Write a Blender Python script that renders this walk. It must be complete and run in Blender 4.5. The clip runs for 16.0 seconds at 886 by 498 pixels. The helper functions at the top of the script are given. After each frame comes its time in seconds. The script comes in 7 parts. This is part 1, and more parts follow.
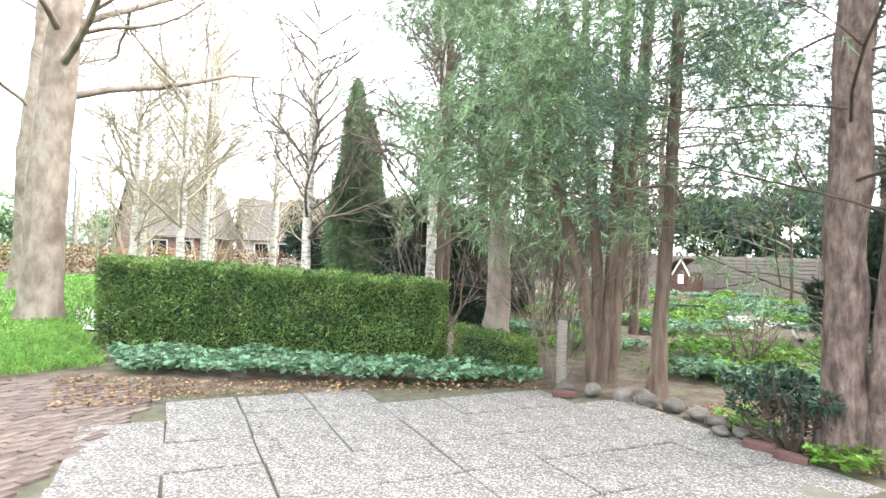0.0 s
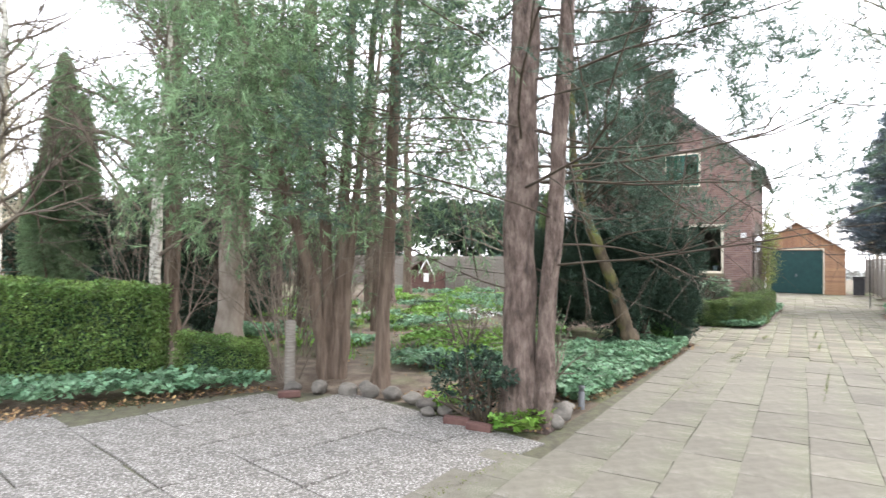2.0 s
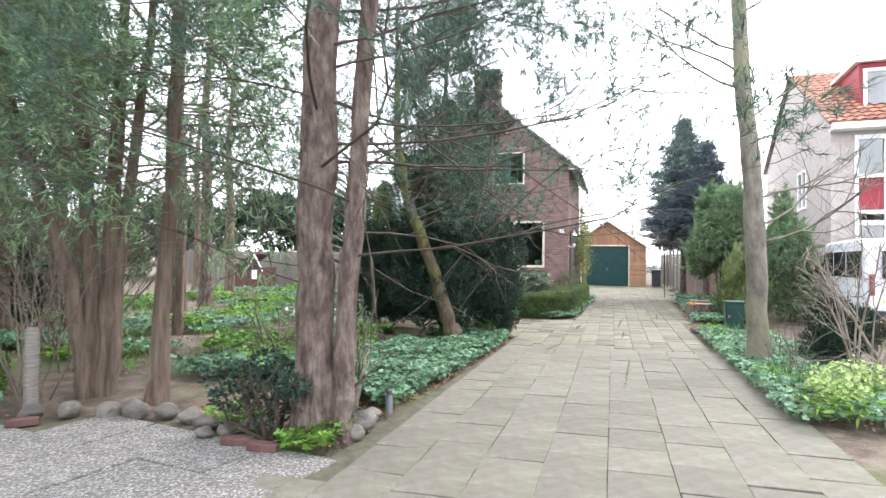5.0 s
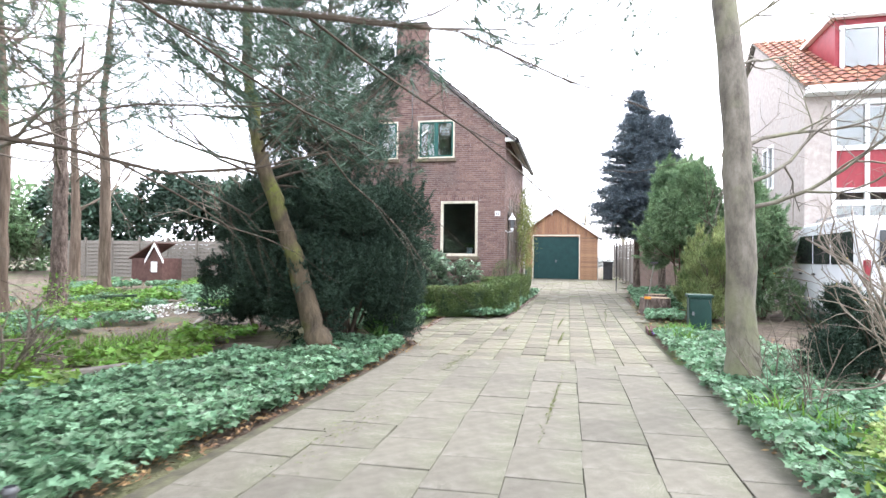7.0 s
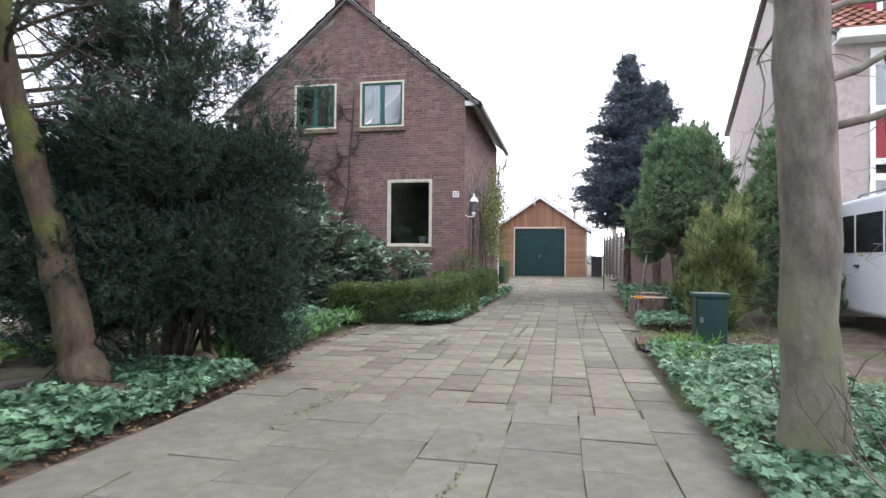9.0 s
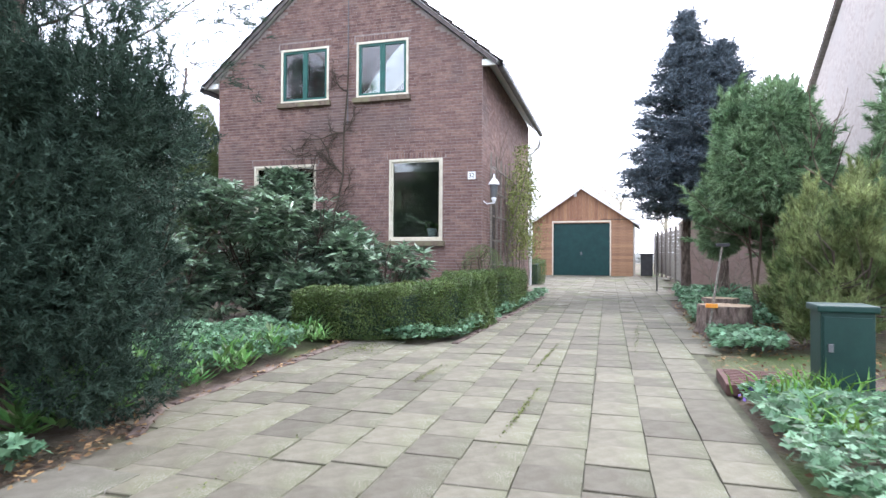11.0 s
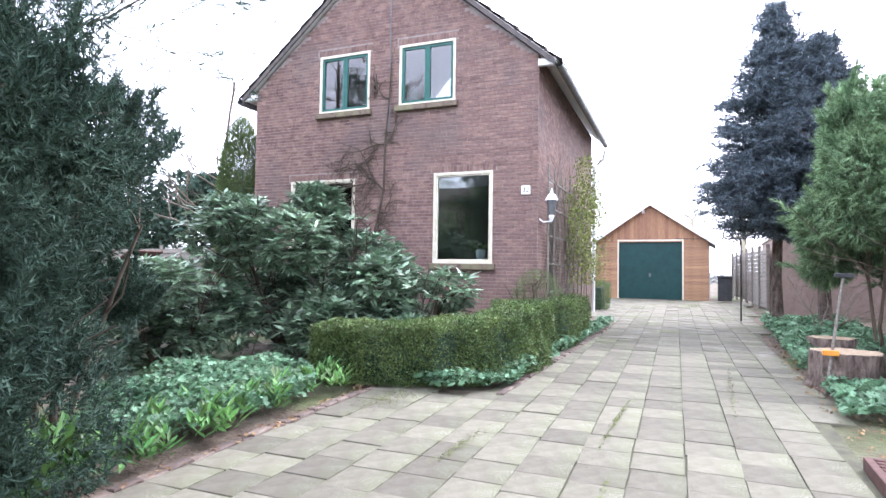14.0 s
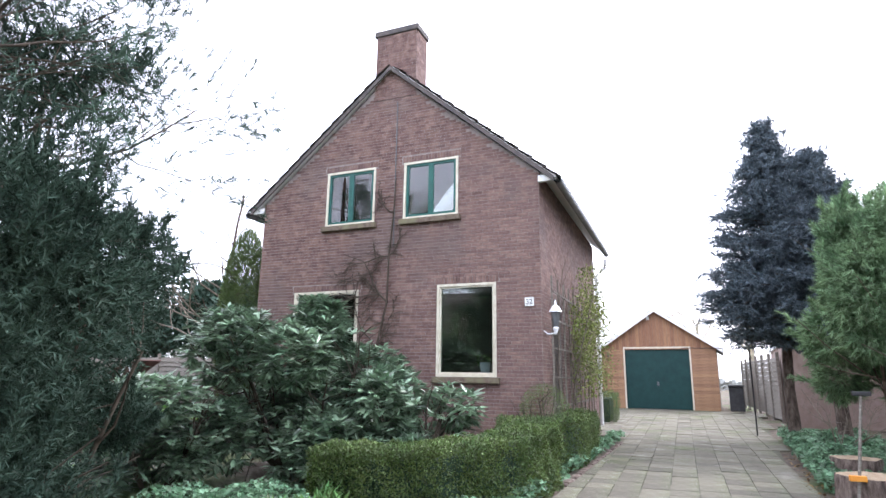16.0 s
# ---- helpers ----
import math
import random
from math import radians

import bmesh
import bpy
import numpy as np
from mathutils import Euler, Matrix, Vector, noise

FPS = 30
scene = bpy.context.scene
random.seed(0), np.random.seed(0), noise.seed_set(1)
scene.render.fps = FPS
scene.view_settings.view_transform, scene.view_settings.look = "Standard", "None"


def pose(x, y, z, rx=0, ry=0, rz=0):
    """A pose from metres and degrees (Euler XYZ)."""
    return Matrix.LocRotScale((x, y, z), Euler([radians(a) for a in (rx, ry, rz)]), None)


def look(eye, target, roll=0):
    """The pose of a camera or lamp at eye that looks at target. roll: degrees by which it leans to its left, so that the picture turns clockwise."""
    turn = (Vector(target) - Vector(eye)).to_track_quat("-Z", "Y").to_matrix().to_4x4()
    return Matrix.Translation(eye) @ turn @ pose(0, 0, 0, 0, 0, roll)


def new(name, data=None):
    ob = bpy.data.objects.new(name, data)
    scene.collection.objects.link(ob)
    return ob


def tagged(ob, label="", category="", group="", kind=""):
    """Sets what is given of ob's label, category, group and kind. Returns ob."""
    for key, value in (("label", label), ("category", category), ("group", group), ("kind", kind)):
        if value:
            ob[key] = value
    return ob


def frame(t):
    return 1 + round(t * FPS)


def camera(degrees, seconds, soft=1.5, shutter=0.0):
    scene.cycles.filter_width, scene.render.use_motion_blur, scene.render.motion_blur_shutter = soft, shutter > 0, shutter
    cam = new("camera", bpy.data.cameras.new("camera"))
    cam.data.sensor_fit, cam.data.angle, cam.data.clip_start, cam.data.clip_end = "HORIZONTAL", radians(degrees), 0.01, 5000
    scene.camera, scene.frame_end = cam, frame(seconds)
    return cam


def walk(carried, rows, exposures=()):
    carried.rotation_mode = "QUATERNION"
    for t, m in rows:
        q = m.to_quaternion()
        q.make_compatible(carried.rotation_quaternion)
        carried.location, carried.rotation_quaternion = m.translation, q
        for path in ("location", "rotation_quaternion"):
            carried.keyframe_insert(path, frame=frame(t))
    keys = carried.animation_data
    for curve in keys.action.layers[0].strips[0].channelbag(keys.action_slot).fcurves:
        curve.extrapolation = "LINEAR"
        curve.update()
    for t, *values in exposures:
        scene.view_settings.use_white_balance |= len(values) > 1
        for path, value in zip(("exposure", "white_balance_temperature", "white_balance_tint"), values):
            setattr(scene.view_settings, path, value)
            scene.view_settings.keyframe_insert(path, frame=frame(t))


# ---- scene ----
cam = camera(75.1, 16.0, soft=1.4, shutter=0.3)
PATH = [
    (0, (-1.20, 0.12, 1.755), (-0.15, 1.822, 1.773), 1.9),
    (0.5, (-1.13, 0.015, 1.733), (0.025, 1.647, 1.766), 1.6),
    (1, (-1.07, -0.04, 1.715), (0.276, 1.439, 1.758), 1.4),
    (1.5, (-0.95, -0.17, 1.717), (0.521, 1.184, 1.763), 1.1),
    (2, (-0.89, -0.241, 1.722), (0.747, 0.907, 1.769), 0.9),
    (2.5, (-0.893, -0.289, 1.734), (0.843, 0.702, 1.78), 0.9),
    (3, (-0.905, -0.323, 1.736), (0.901, 0.535, 1.784), 0.8),
    (3.2, (-0.902, -0.324, 1.735), (0.917, 0.507, 1.783), 0.8),
    (5.3, (0.40, -0.288, 1.650), (2.297, 0.35, 1.690), 0.7),
    (5.5, (0.731, -0.293, 1.635), (2.634, 0.321, 1.672), 0.7),
    (6, (1.698, -0.347, 1.568), (3.612, 0.231, 1.601), 0.7),
    (6.5, (2.604, -0.395, 1.502), (4.525, 0.162, 1.532), 0.65),
    (7, (3.548, -0.466, 1.443), (5.475, 0.068, 1.473), 0.7),
    (7.5, (4.459, -0.580, 1.388), (6.389, -0.057, 1.42), 0.7),
    (8, (5.388, -0.700, 1.332), (7.323, -0.193, 1.363), 0.6),
    (8.5, (6.198, -0.753, 1.291), (8.133, -0.247, 1.32), 0.6),
    (8.7, (6.52, -0.767, 1.278), (8.455, -0.258, 1.306), 0.6),
    (10.8, (9.5, -0.68, 1.197), (11.396, -0.044, 1.217), 0.3),
    (11, (9.762, -0.645, 1.203), (11.65, 0.014, 1.225), 0.3),
    (11.5, (10.275, -0.542, 1.23), (12.139, 0.184, 1.251), 0.4),
    (12, (10.681, -0.439, 1.256), (12.537, 0.307, 1.28), 0.5),
    (12.5, (10.92, -0.384, 1.265), (12.766, 0.386, 1.292), 0.7),
    (13, (11.041, -0.378, 1.270), (12.867, 0.437, 1.301), 0.7),
    (13.5, (11.066, -0.382, 1.303), (12.881, 0.458, 1.339), 0.8),
    (14, (11.075, -0.381, 1.355), (12.883, 0.471, 1.432), 0.85),
    (14.5, (11.075, -0.38, 1.393), (12.874, 0.473, 1.589), 0.85),
    (15, (11.062, -0.382, 1.415), (12.847, 0.470, 1.711), 0.8),
    (15.5, (11.063, -0.368, 1.455), (12.838, 0.48, 1.815), 0.8),
    (16, (11.066, -0.356, 1.503), (12.828, 0.487, 1.935), 0.75),
]
EXPOSURES = [(0, 2.05, 6400, 12), (1.5, 1.8, 6400, 13), (3.2, 1.3, 6250, 16), (5.5, 1.72, 6200, 14), (6.5, 1.85, 6150, 15), (7, 1.8, 6150, 15), (8, 1.16, 6100, 18), (8.7, 0.93, 6100, 18), (11, 1.52, 5850, 17), (13, 1.9, 5790, 18), (14, 1.91, 5740, 20), (16, 1.38, 5900, 18)]
walk(cam, [(t, look(eye, target, roll)) for t, eye, target, roll in PATH], EXPOSURES)

# ---- world and sun: a bright, thinly overcast spring day ----
world = bpy.data.worlds.new("overcast_sky")
scene.world = world
world.use_nodes = True
wt = world.node_tree
sky = wt.nodes.new("ShaderNodeTexSky")
sky.sky_type, sky.sun_disc = "NISHITA", False
sky.sun_elevation, sky.sun_rotation = radians(42), radians(120)
sky.air_density, sky.dust_density = 1.0, 4.0
cloud = wt.nodes.new("ShaderNodeMix")
cloud.data_type = "RGBA"
cloud.inputs["Factor"].default_value = 0.8
cloud.inputs["B"].default_value = (9.0, 9.3, 9.6, 1)
wt.links.new(sky.outputs[0], cloud.inputs["A"])
back = wt.nodes["Background"]
back.inputs["Strength"].default_value = 0.17
wt.links.new(cloud.outputs["Result"], back.inputs["Color"])
sun_data = bpy.data.lights.new("sun", "SUN")
sun_data.energy, sun_data.angle, sun_data.color = 1.2, radians(14), (1.0, 0.96, 0.9)
sun = new("sun", sun_data)
sun.matrix_world = look((0, 0, 30), (math.sin(radians(-60)) * 8, math.cos(radians(-60)) * 8, 21))

# ---- materials ----
def node_mat(name, colors, scale=6.0, rough=0.85, bump=0.3, bscale=60.0, island=0.0, metal=0.0, spec=0.4, stain=None, stain_scale=0.7,
             stretch=(1, 1, 1), trans=0.0, obj_random=False, dist=0.01, place=(0.35, 0.65), speck=None):
    """A surface with two scales of colour variation, fine relief and, where asked, a shade of its own for each piece."""
    m = bpy.data.materials.new(name)
    m.use_nodes = True
    t = m.node_tree
    b = t.nodes["Principled BSDF"]
    b.inputs["Roughness"].default_value, b.inputs["Metallic"].default_value = rough, metal
    b.inputs["Specular IOR Level"].default_value = spec
    co = t.nodes.new("ShaderNodeTexCoord")
    mp = t.nodes.new("ShaderNodeMapping")
    mp.inputs["Scale"].default_value = stretch
    t.links.new(co.outputs["Object"], mp.inputs["Vector"])
    n = t.nodes.new("ShaderNodeTexNoise")
    n.inputs["Scale"].default_value, n.inputs["Detail"].default_value, n.inputs["Roughness"].default_value = scale, 6, 0.65
    t.links.new(mp.outputs[0], n.inputs["Vector"])
    r = t.nodes.new("ShaderNodeValToRGB")
    while len(r.color_ramp.elements) < len(colors):
        r.color_ramp.elements.new(0.5)
    for i, c in enumerate(colors):
        e = r.color_ramp.elements[i]
        e.position = place[0] + (place[1] - place[0]) * i / max(1, len(colors) - 1)
        e.color = (*c, 1)
    t.links.new(n.outputs["Fac"], r.inputs["Fac"])
    out = r.outputs["Color"]
    if stain:
        s = t.nodes.new("ShaderNodeTexNoise")
        s.inputs["Scale"].default_value, s.inputs["Detail"].default_value = stain_scale, 5
        t.links.new(co.outputs["Object"], s.inputs["Vector"])
        sr = t.nodes.new("ShaderNodeValToRGB")
        sr.color_ramp.elements[0].position, sr.color_ramp.elements[1].position = 0.5, 0.68
        t.links.new(s.outputs["Fac"], sr.inputs["Fac"])
        mx = t.nodes.new("ShaderNodeMix")
        mx.data_type = "RGBA"
        t.links.new(sr.outputs["Color"], mx.inputs["Factor"])
        t.links.new(out, mx.inputs["A"])
        mx.inputs["B"].default_value = (*stain, 1)
        out = mx.outputs["Result"]
    if speck:
        sn = t.nodes.new("ShaderNodeTexNoise")
        sn.inputs["Scale"].default_value, sn.inputs["Detail"].default_value = 130, 2
        t.links.new(co.outputs["Object"], sn.inputs["Vector"])
        worn = t.nodes.new("ShaderNodeTexNoise")
        worn.inputs["Scale"].default_value = 2.2
        t.links.new(co.outputs["Object"], worn.inputs["Vector"])
        add = t.nodes.new("ShaderNodeMath")
        add.operation = "MULTIPLY"
        t.links.new(sn.outputs["Fac"], add.inputs[0])
        t.links.new(worn.outputs["Fac"], add.inputs[1])
        st = t.nodes.new("ShaderNodeValToRGB")
        st.color_ramp.elements[0].position, st.color_ramp.elements[1].position = 0.345, 0.39
        t.links.new(add.outputs[0], st.inputs["Fac"])
        sm = t.nodes.new("ShaderNodeMix")
        sm.data_type = "RGBA"
        t.links.new(st.outputs["Color"], sm.inputs["Factor"])
        t.links.new(out, sm.inputs["A"])
        sm.inputs["B"].default_value = (*speck, 1)
        out = sm.outputs["Result"]
    if island:
        g = t.nodes.new("ShaderNodeObjectInfo" if obj_random else "ShaderNodeNewGeometry")
        mr = t.nodes.new("ShaderNodeMapRange")
        mr.inputs["To Min"].default_value, mr.inputs["To Max"].default_value = 1 - island, 1 + island
        t.links.new(g.outputs["Random" if obj_random else "Random Per Island"], mr.inputs["Value"])
        hs = t.nodes.new("ShaderNodeHueSaturation")
        t.links.new(mr.outputs["Result"], hs.inputs["Value"])
        mh = t.nodes.new("ShaderNodeMapRange")
        mh.inputs["To Min"].default_value, mh.inputs["To Max"].default_value = 0.5 - 0.03 * island, 0.5 + 0.03 * island
        t.links.new(g.outputs["Random" if obj_random else "Random Per Island"], mh.inputs["Value"])
        t.links.new(mh.outputs["Result"], hs.inputs["Hue"])
        t.links.new(out, hs.inputs["Color"])
        out = hs.outputs["Color"]
    t.links.new(out, b.inputs["Base Color"])
    if bump:
        bn = t.nodes.new("ShaderNodeTexNoise")
        bn.inputs["Scale"].default_value, bn.inputs["Detail"].default_value = bscale, 4
        t.links.new(mp.outputs[0], bn.inputs["Vector"])
        bp = t.nodes.new("ShaderNodeBump")
        bp.inputs["Strength"].default_value, bp.inputs["Distance"].default_value = bump, dist
        t.links.new(bn.outputs["Fac"], bp.inputs["Height"])
        t.links.new(bp.outputs[0], b.inputs["Normal"])
    if trans:
        tr = t.nodes.new("ShaderNodeBsdfTranslucent")
        t.links.new(out, tr.inputs["Color"])
        ms = t.nodes.new("ShaderNodeMixShader")
        ms.inputs["Fac"].default_value = trans
        t.links.new(b.outputs[0], ms.inputs[1])
        t.links.new(tr.outputs[0], ms.inputs[2])
        t.links.new(ms.outputs[0], t.nodes["Material Output"].inputs["Surface"])
    return m


def leaf_mat(name, dark, light, rough=0.55, trans=0.25, spec=0.4):
    return node_mat(name, [dark, light], scale=2.5, rough=rough, bump=0, island=0.6, trans=trans, spec=spec)


M = {}
M["soil"] = node_mat("soil", [(0.06, 0.042, 0.03), (0.105, 0.08, 0.057), (0.16, 0.13, 0.098)], 3.0, 0.95, 0.9, 25, dist=0.04,
                     stain=(0.075, 0.11, 0.03), stain_scale=0.5)
M["slab"] = node_mat("concrete_slab", [(0.1, 0.092, 0.07), (0.135, 0.125, 0.098), (0.165, 0.155, 0.128)], 9, 0.9, 0.6, 160, island=0.11, speck=(0.25, 0.235, 0.205), obj_random=True, place=(0.25, 0.75),
                     stain=(0.105, 0.11, 0.065), stain_scale=0.8)
M["slab_far"] = node_mat("concrete_slab_far", [(0.1, 0.092, 0.07), (0.135, 0.125, 0.098), (0.165, 0.155, 0.128)], 9, 0.9, 0.6, 160, island=0.11, speck=(0.25, 0.235, 0.205), place=(0.25, 0.75),
                         stain=(0.105, 0.11, 0.065), stain_scale=0.8)
M["tile"] = node_mat("concrete_tile", [(0.1, 0.09, 0.062), (0.14, 0.128, 0.094), (0.178, 0.165, 0.128)], 9, 0.9, 0.6, 160, island=0.24, speck=(0.27, 0.255, 0.22), obj_random=True, place=(0.25, 0.75), stain=(0.1, 0.108, 0.05), stain_scale=1.1)
M["tile_far"] = node_mat("concrete_tile_far", [(0.1, 0.09, 0.062), (0.14, 0.128, 0.094), (0.178, 0.165, 0.128)], 9, 0.9, 0.6, 160, island=0.22, speck=(0.27, 0.255, 0.22), place=(0.25, 0.75), stain=(0.1, 0.108, 0.05), stain_scale=1.1)
M["joint"] = node_mat("mossy_joint_sand", [(0.06, 0.055, 0.04), (0.105, 0.105, 0.06)], 8, 0.95, 0.6, 60)
M["kerb"] = node_mat("concrete_kerb", [(0.2, 0.17, 0.14), (0.33, 0.29, 0.25)], 5, 0.9, 0.5, 60, island=0.15)
M["clinker"] = node_mat("paving_brick", [(0.075, 0.055, 0.045), (0.125, 0.092, 0.075), (0.17, 0.135, 0.115)], 6, 0.9, 0.6, 80, island=0.3, obj_random=True)
M["brick"] = node_mat("wall_brick", [(0.13, 0.078, 0.065), (0.185, 0.113, 0.096), (0.245, 0.16, 0.138)], 9, 0.88, 0.5, 90, island=0.22,
                      stain=(0.16, 0.112, 0.1), stain_scale=0.9)
M["brick_piece"] = node_mat("wall_brick_piece", [(0.13, 0.078, 0.065), (0.185, 0.113, 0.096), (0.245, 0.16, 0.138)], 9, 0.88, 0.5, 90, island=0.22, obj_random=True)
M["mortar"] = node_mat("mortar", [(0.23, 0.19, 0.175), (0.33, 0.285, 0.265)], 12, 0.95, 0.5, 150)
M["rooftile"] = node_mat("dark_roof_tile", [(0.06, 0.055, 0.055), (0.12, 0.1, 0.09)], 6, 0.8, 0.4, 60, island=0.2)
M["redtile"] = node_mat("red_roof_tile", [(0.24, 0.1, 0.065), (0.36, 0.17, 0.11)], 6, 0.8, 0.4, 60, island=0.25)
M["cream"] = node_mat("cream_paint", [(0.55, 0.5, 0.38), (0.68, 0.64, 0.53)], 9, 0.5, 0.1, 80)
M["white"] = node_mat("white_paint", [(0.74, 0.74, 0.73), (0.82, 0.82, 0.8)], 9, 0.5, 0.1, 80)
M["green"] = node_mat("green_paint", [(0.012, 0.085, 0.07), (0.02, 0.12, 0.1)], 6, 0.4, 0.08, 60)
M["sill"] = node_mat("stone_sill", [(0.11, 0.08, 0.058), (0.19, 0.15, 0.11)], 14, 0.85, 0.4, 90, stain=(0.19, 0.175, 0.1), stain_scale=3)
M["zinc"] = node_mat("grey_gutter", [(0.12, 0.125, 0.13), (0.2, 0.205, 0.21)], 4, 0.5, 0.1, 40, metal=0.3)
M["cedar"] = node_mat("varnished_cedar", [(0.24, 0.13, 0.07), (0.36, 0.21, 0.12)], 5, 0.6, 0.25, 40, island=0.18, obj_random=True, stretch=(4, 1, 10))
M["cedar_v"] = node_mat("varnished_cedar_upright", [(0.22, 0.11, 0.06), (0.33, 0.18, 0.1)], 5, 0.6, 0.25, 40, island=0.18, obj_random=True, stretch=(10, 10, 1))
M["garage"] = node_mat("green_garage_door", [(0.004, 0.034, 0.034), (0.007, 0.048, 0.046)], 3, 0.45, 0.1, 50)
M["oldwood"] = node_mat("weathered_wood", [(0.13, 0.115, 0.095), (0.25, 0.225, 0.195)], 5, 0.9, 0.5, 50, island=0.2, stretch=(1, 1, 8))
M["stucco"] = node_mat("pale_wall_brick", [(0.36, 0.31, 0.28), (0.47, 0.42, 0.38)], 7, 0.9, 0.5, 40, stain=(0.42, 0.38, 0.35), stain_scale=1.0)
M["pinkwall"] = node_mat("pink_shed_wall", [(0.3, 0.22, 0.19), (0.38, 0.29, 0.26)], 5, 0.9, 0.4, 60)
M["redpanel"] = node_mat("dark_red_panel", [(0.22, 0.02, 0.03), (0.3, 0.035, 0.045)], 4, 0.5, 0.1, 30)
M["bark"] = node_mat("pine_bark", [(0.055, 0.04, 0.033), (0.13, 0.095, 0.078), (0.21, 0.165, 0.138)], 11, 0.95, 1.0, 20, stretch=(1, 1, 0.35), dist=0.09)
M["bark_grey"] = node_mat("grey_bark", [(0.1, 0.088, 0.07), (0.165, 0.146, 0.118), (0.23, 0.205, 0.17)], 7, 0.9, 0.7, 22, stretch=(1, 1, 0.5), dist=0.02,
                          stain=(0.2, 0.2, 0.12), stain_scale=1.6)
M["bark_pale"] = node_mat("pale_smooth_bark", [(0.16, 0.13, 0.1), (0.24, 0.2, 0.16), (0.3, 0.262, 0.215)], 5, 0.85, 0.5, 20, stretch=(1, 1, 0.5), dist=0.02,
                          stain=(0.14, 0.105, 0.08), stain_scale=1.6)
M["bark_red"] = node_mat("fibrous_red_bark", [(0.07, 0.05, 0.036), (0.13, 0.095, 0.07), (0.19, 0.147, 0.112)], 10, 0.95, 0.9, 24, stretch=(1, 1, 0.12), dist=0.03)
M["bark_moss"] = node_mat("mossy_bark", [(0.055, 0.042, 0.028), (0.12, 0.09, 0.055)], 8, 0.95, 0.9, 18, stretch=(1, 1, 0.35), dist=0.04,
                          stain=(0.13, 0.14, 0.03), stain_scale=1.6)
M["birch"] = node_mat("birch_bark", [(0.12, 0.11, 0.09), (0.5, 0.48, 0.42), (0.62, 0.6, 0.53)], 6, 0.8, 0.4, 30, stretch=(1, 1, 3))
M["twig"] = node_mat("bare_twig", [(0.11, 0.09, 0.07), (0.2, 0.165, 0.13)], 8, 0.9, 0)
# darker copy of bare_twig, the shade put into its colour
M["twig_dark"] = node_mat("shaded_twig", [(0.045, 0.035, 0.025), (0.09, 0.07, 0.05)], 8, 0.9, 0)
# far twigs: distance haze is painted in as a paler colour
M["twig_haze"] = node_mat("haze_paled_twig", [(0.3, 0.27, 0.2), (0.42, 0.38, 0.28)], 8, 0.9, 0)
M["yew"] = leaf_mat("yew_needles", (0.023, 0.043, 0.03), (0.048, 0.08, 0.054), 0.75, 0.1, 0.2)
M["pine"] = leaf_mat("pine_needles", (0.035, 0.075, 0.05), (0.08, 0.135, 0.085), 0.55, 0.15)
M["thuja"] = leaf_mat("thuja_sprays", (0.105, 0.18, 0.09), (0.24, 0.345, 0.18), 0.6, 0.3)
M["spruce"] = leaf_mat("blue_spruce_needles", (0.055, 0.08, 0.095), (0.13, 0.165, 0.19), 0.6, 0.1)
M["gold"] = leaf_mat("golden_conifer_sprays", (0.08, 0.13, 0.045), (0.34, 0.38, 0.16), 0.6, 0.25)
M["privet"] = leaf_mat("privet_leaves", (0.07, 0.135, 0.035), (0.19, 0.28, 0.075), 0.5, 0.25)
M["box"] = leaf_mat("box_leaves", (0.06, 0.1, 0.03), (0.13, 0.18, 0.05), 0.5, 0.2)
M["rhodo"] = leaf_mat("rhododendron_leaves", (0.11, 0.18, 0.11), (0.24, 0.33, 0.21), 0.28, 0.2, 0.7)
M["gera"] = leaf_mat("cranesbill_leaves", (0.095, 0.195, 0.105), (0.2, 0.335, 0.195), 0.5, 0.35)
M["lily"] = leaf_mat("lily_leaves", (0.08, 0.18, 0.05), (0.17, 0.32, 0.09), 0.45, 0.3)
M["violet"] = leaf_mat("violet_petals", (0.16, 0.1, 0.4), (0.26, 0.18, 0.52), 0.6, 0.3)
M["lime"] = leaf_mat("fresh_leaves", (0.1, 0.2, 0.03), (0.22, 0.36, 0.07), 0.55, 0.35)
M["grass"] = leaf_mat("grass_blades", (0.09, 0.2, 0.03), (0.19, 0.34, 0.07), 0.6, 0.3)
M["hell"] = leaf_mat("pale_green_flowers", (0.24, 0.34, 0.1), (0.4, 0.48, 0.2), 0.6, 0.3)
M["dry"] = leaf_mat("dry_leaves", (0.13, 0.075, 0.035), (0.3, 0.19, 0.1), 0.9, 0.1)
M["climb"] = leaf_mat("climber_leaves", (0.1, 0.13, 0.03), (0.24, 0.27, 0.08), 0.6, 0.3)
M["magenta"] = leaf_mat("magenta_petals", (0.4, 0.05, 0.25), (0.55, 0.1, 0.38), 0.6, 0.3)
M["yellow"] = leaf_mat("yellow_petals", (0.6, 0.45, 0.03), (0.75, 0.6, 0.08), 0.6, 0.3)
M["moss"] = leaf_mat("yellow_green_moss", (0.07, 0.085, 0.02), (0.13, 0.145, 0.04), 0.9, 0.1)
M["metalgreen"] = node_mat("green_cabinet_paint", [(0.005, 0.032, 0.026), (0.009, 0.046, 0.037)], 3, 0.5, 0.1, 40)
M["rust"] = node_mat("rusty_plate", [(0.08, 0.04, 0.034), (0.13, 0.07, 0.058)], 6, 0.85, 0.4, 60)
M["stone"] = node_mat("field_stone", [(0.09, 0.082, 0.07), (0.17, 0.155, 0.135)], 7, 0.9, 0.8, 30, island=0.3, obj_random=True, dist=0.02)
M["logend"] = node_mat("cut_wood", [(0.26, 0.18, 0.11), (0.42, 0.32, 0.22)], 12, 0.9, 0.5, 60)
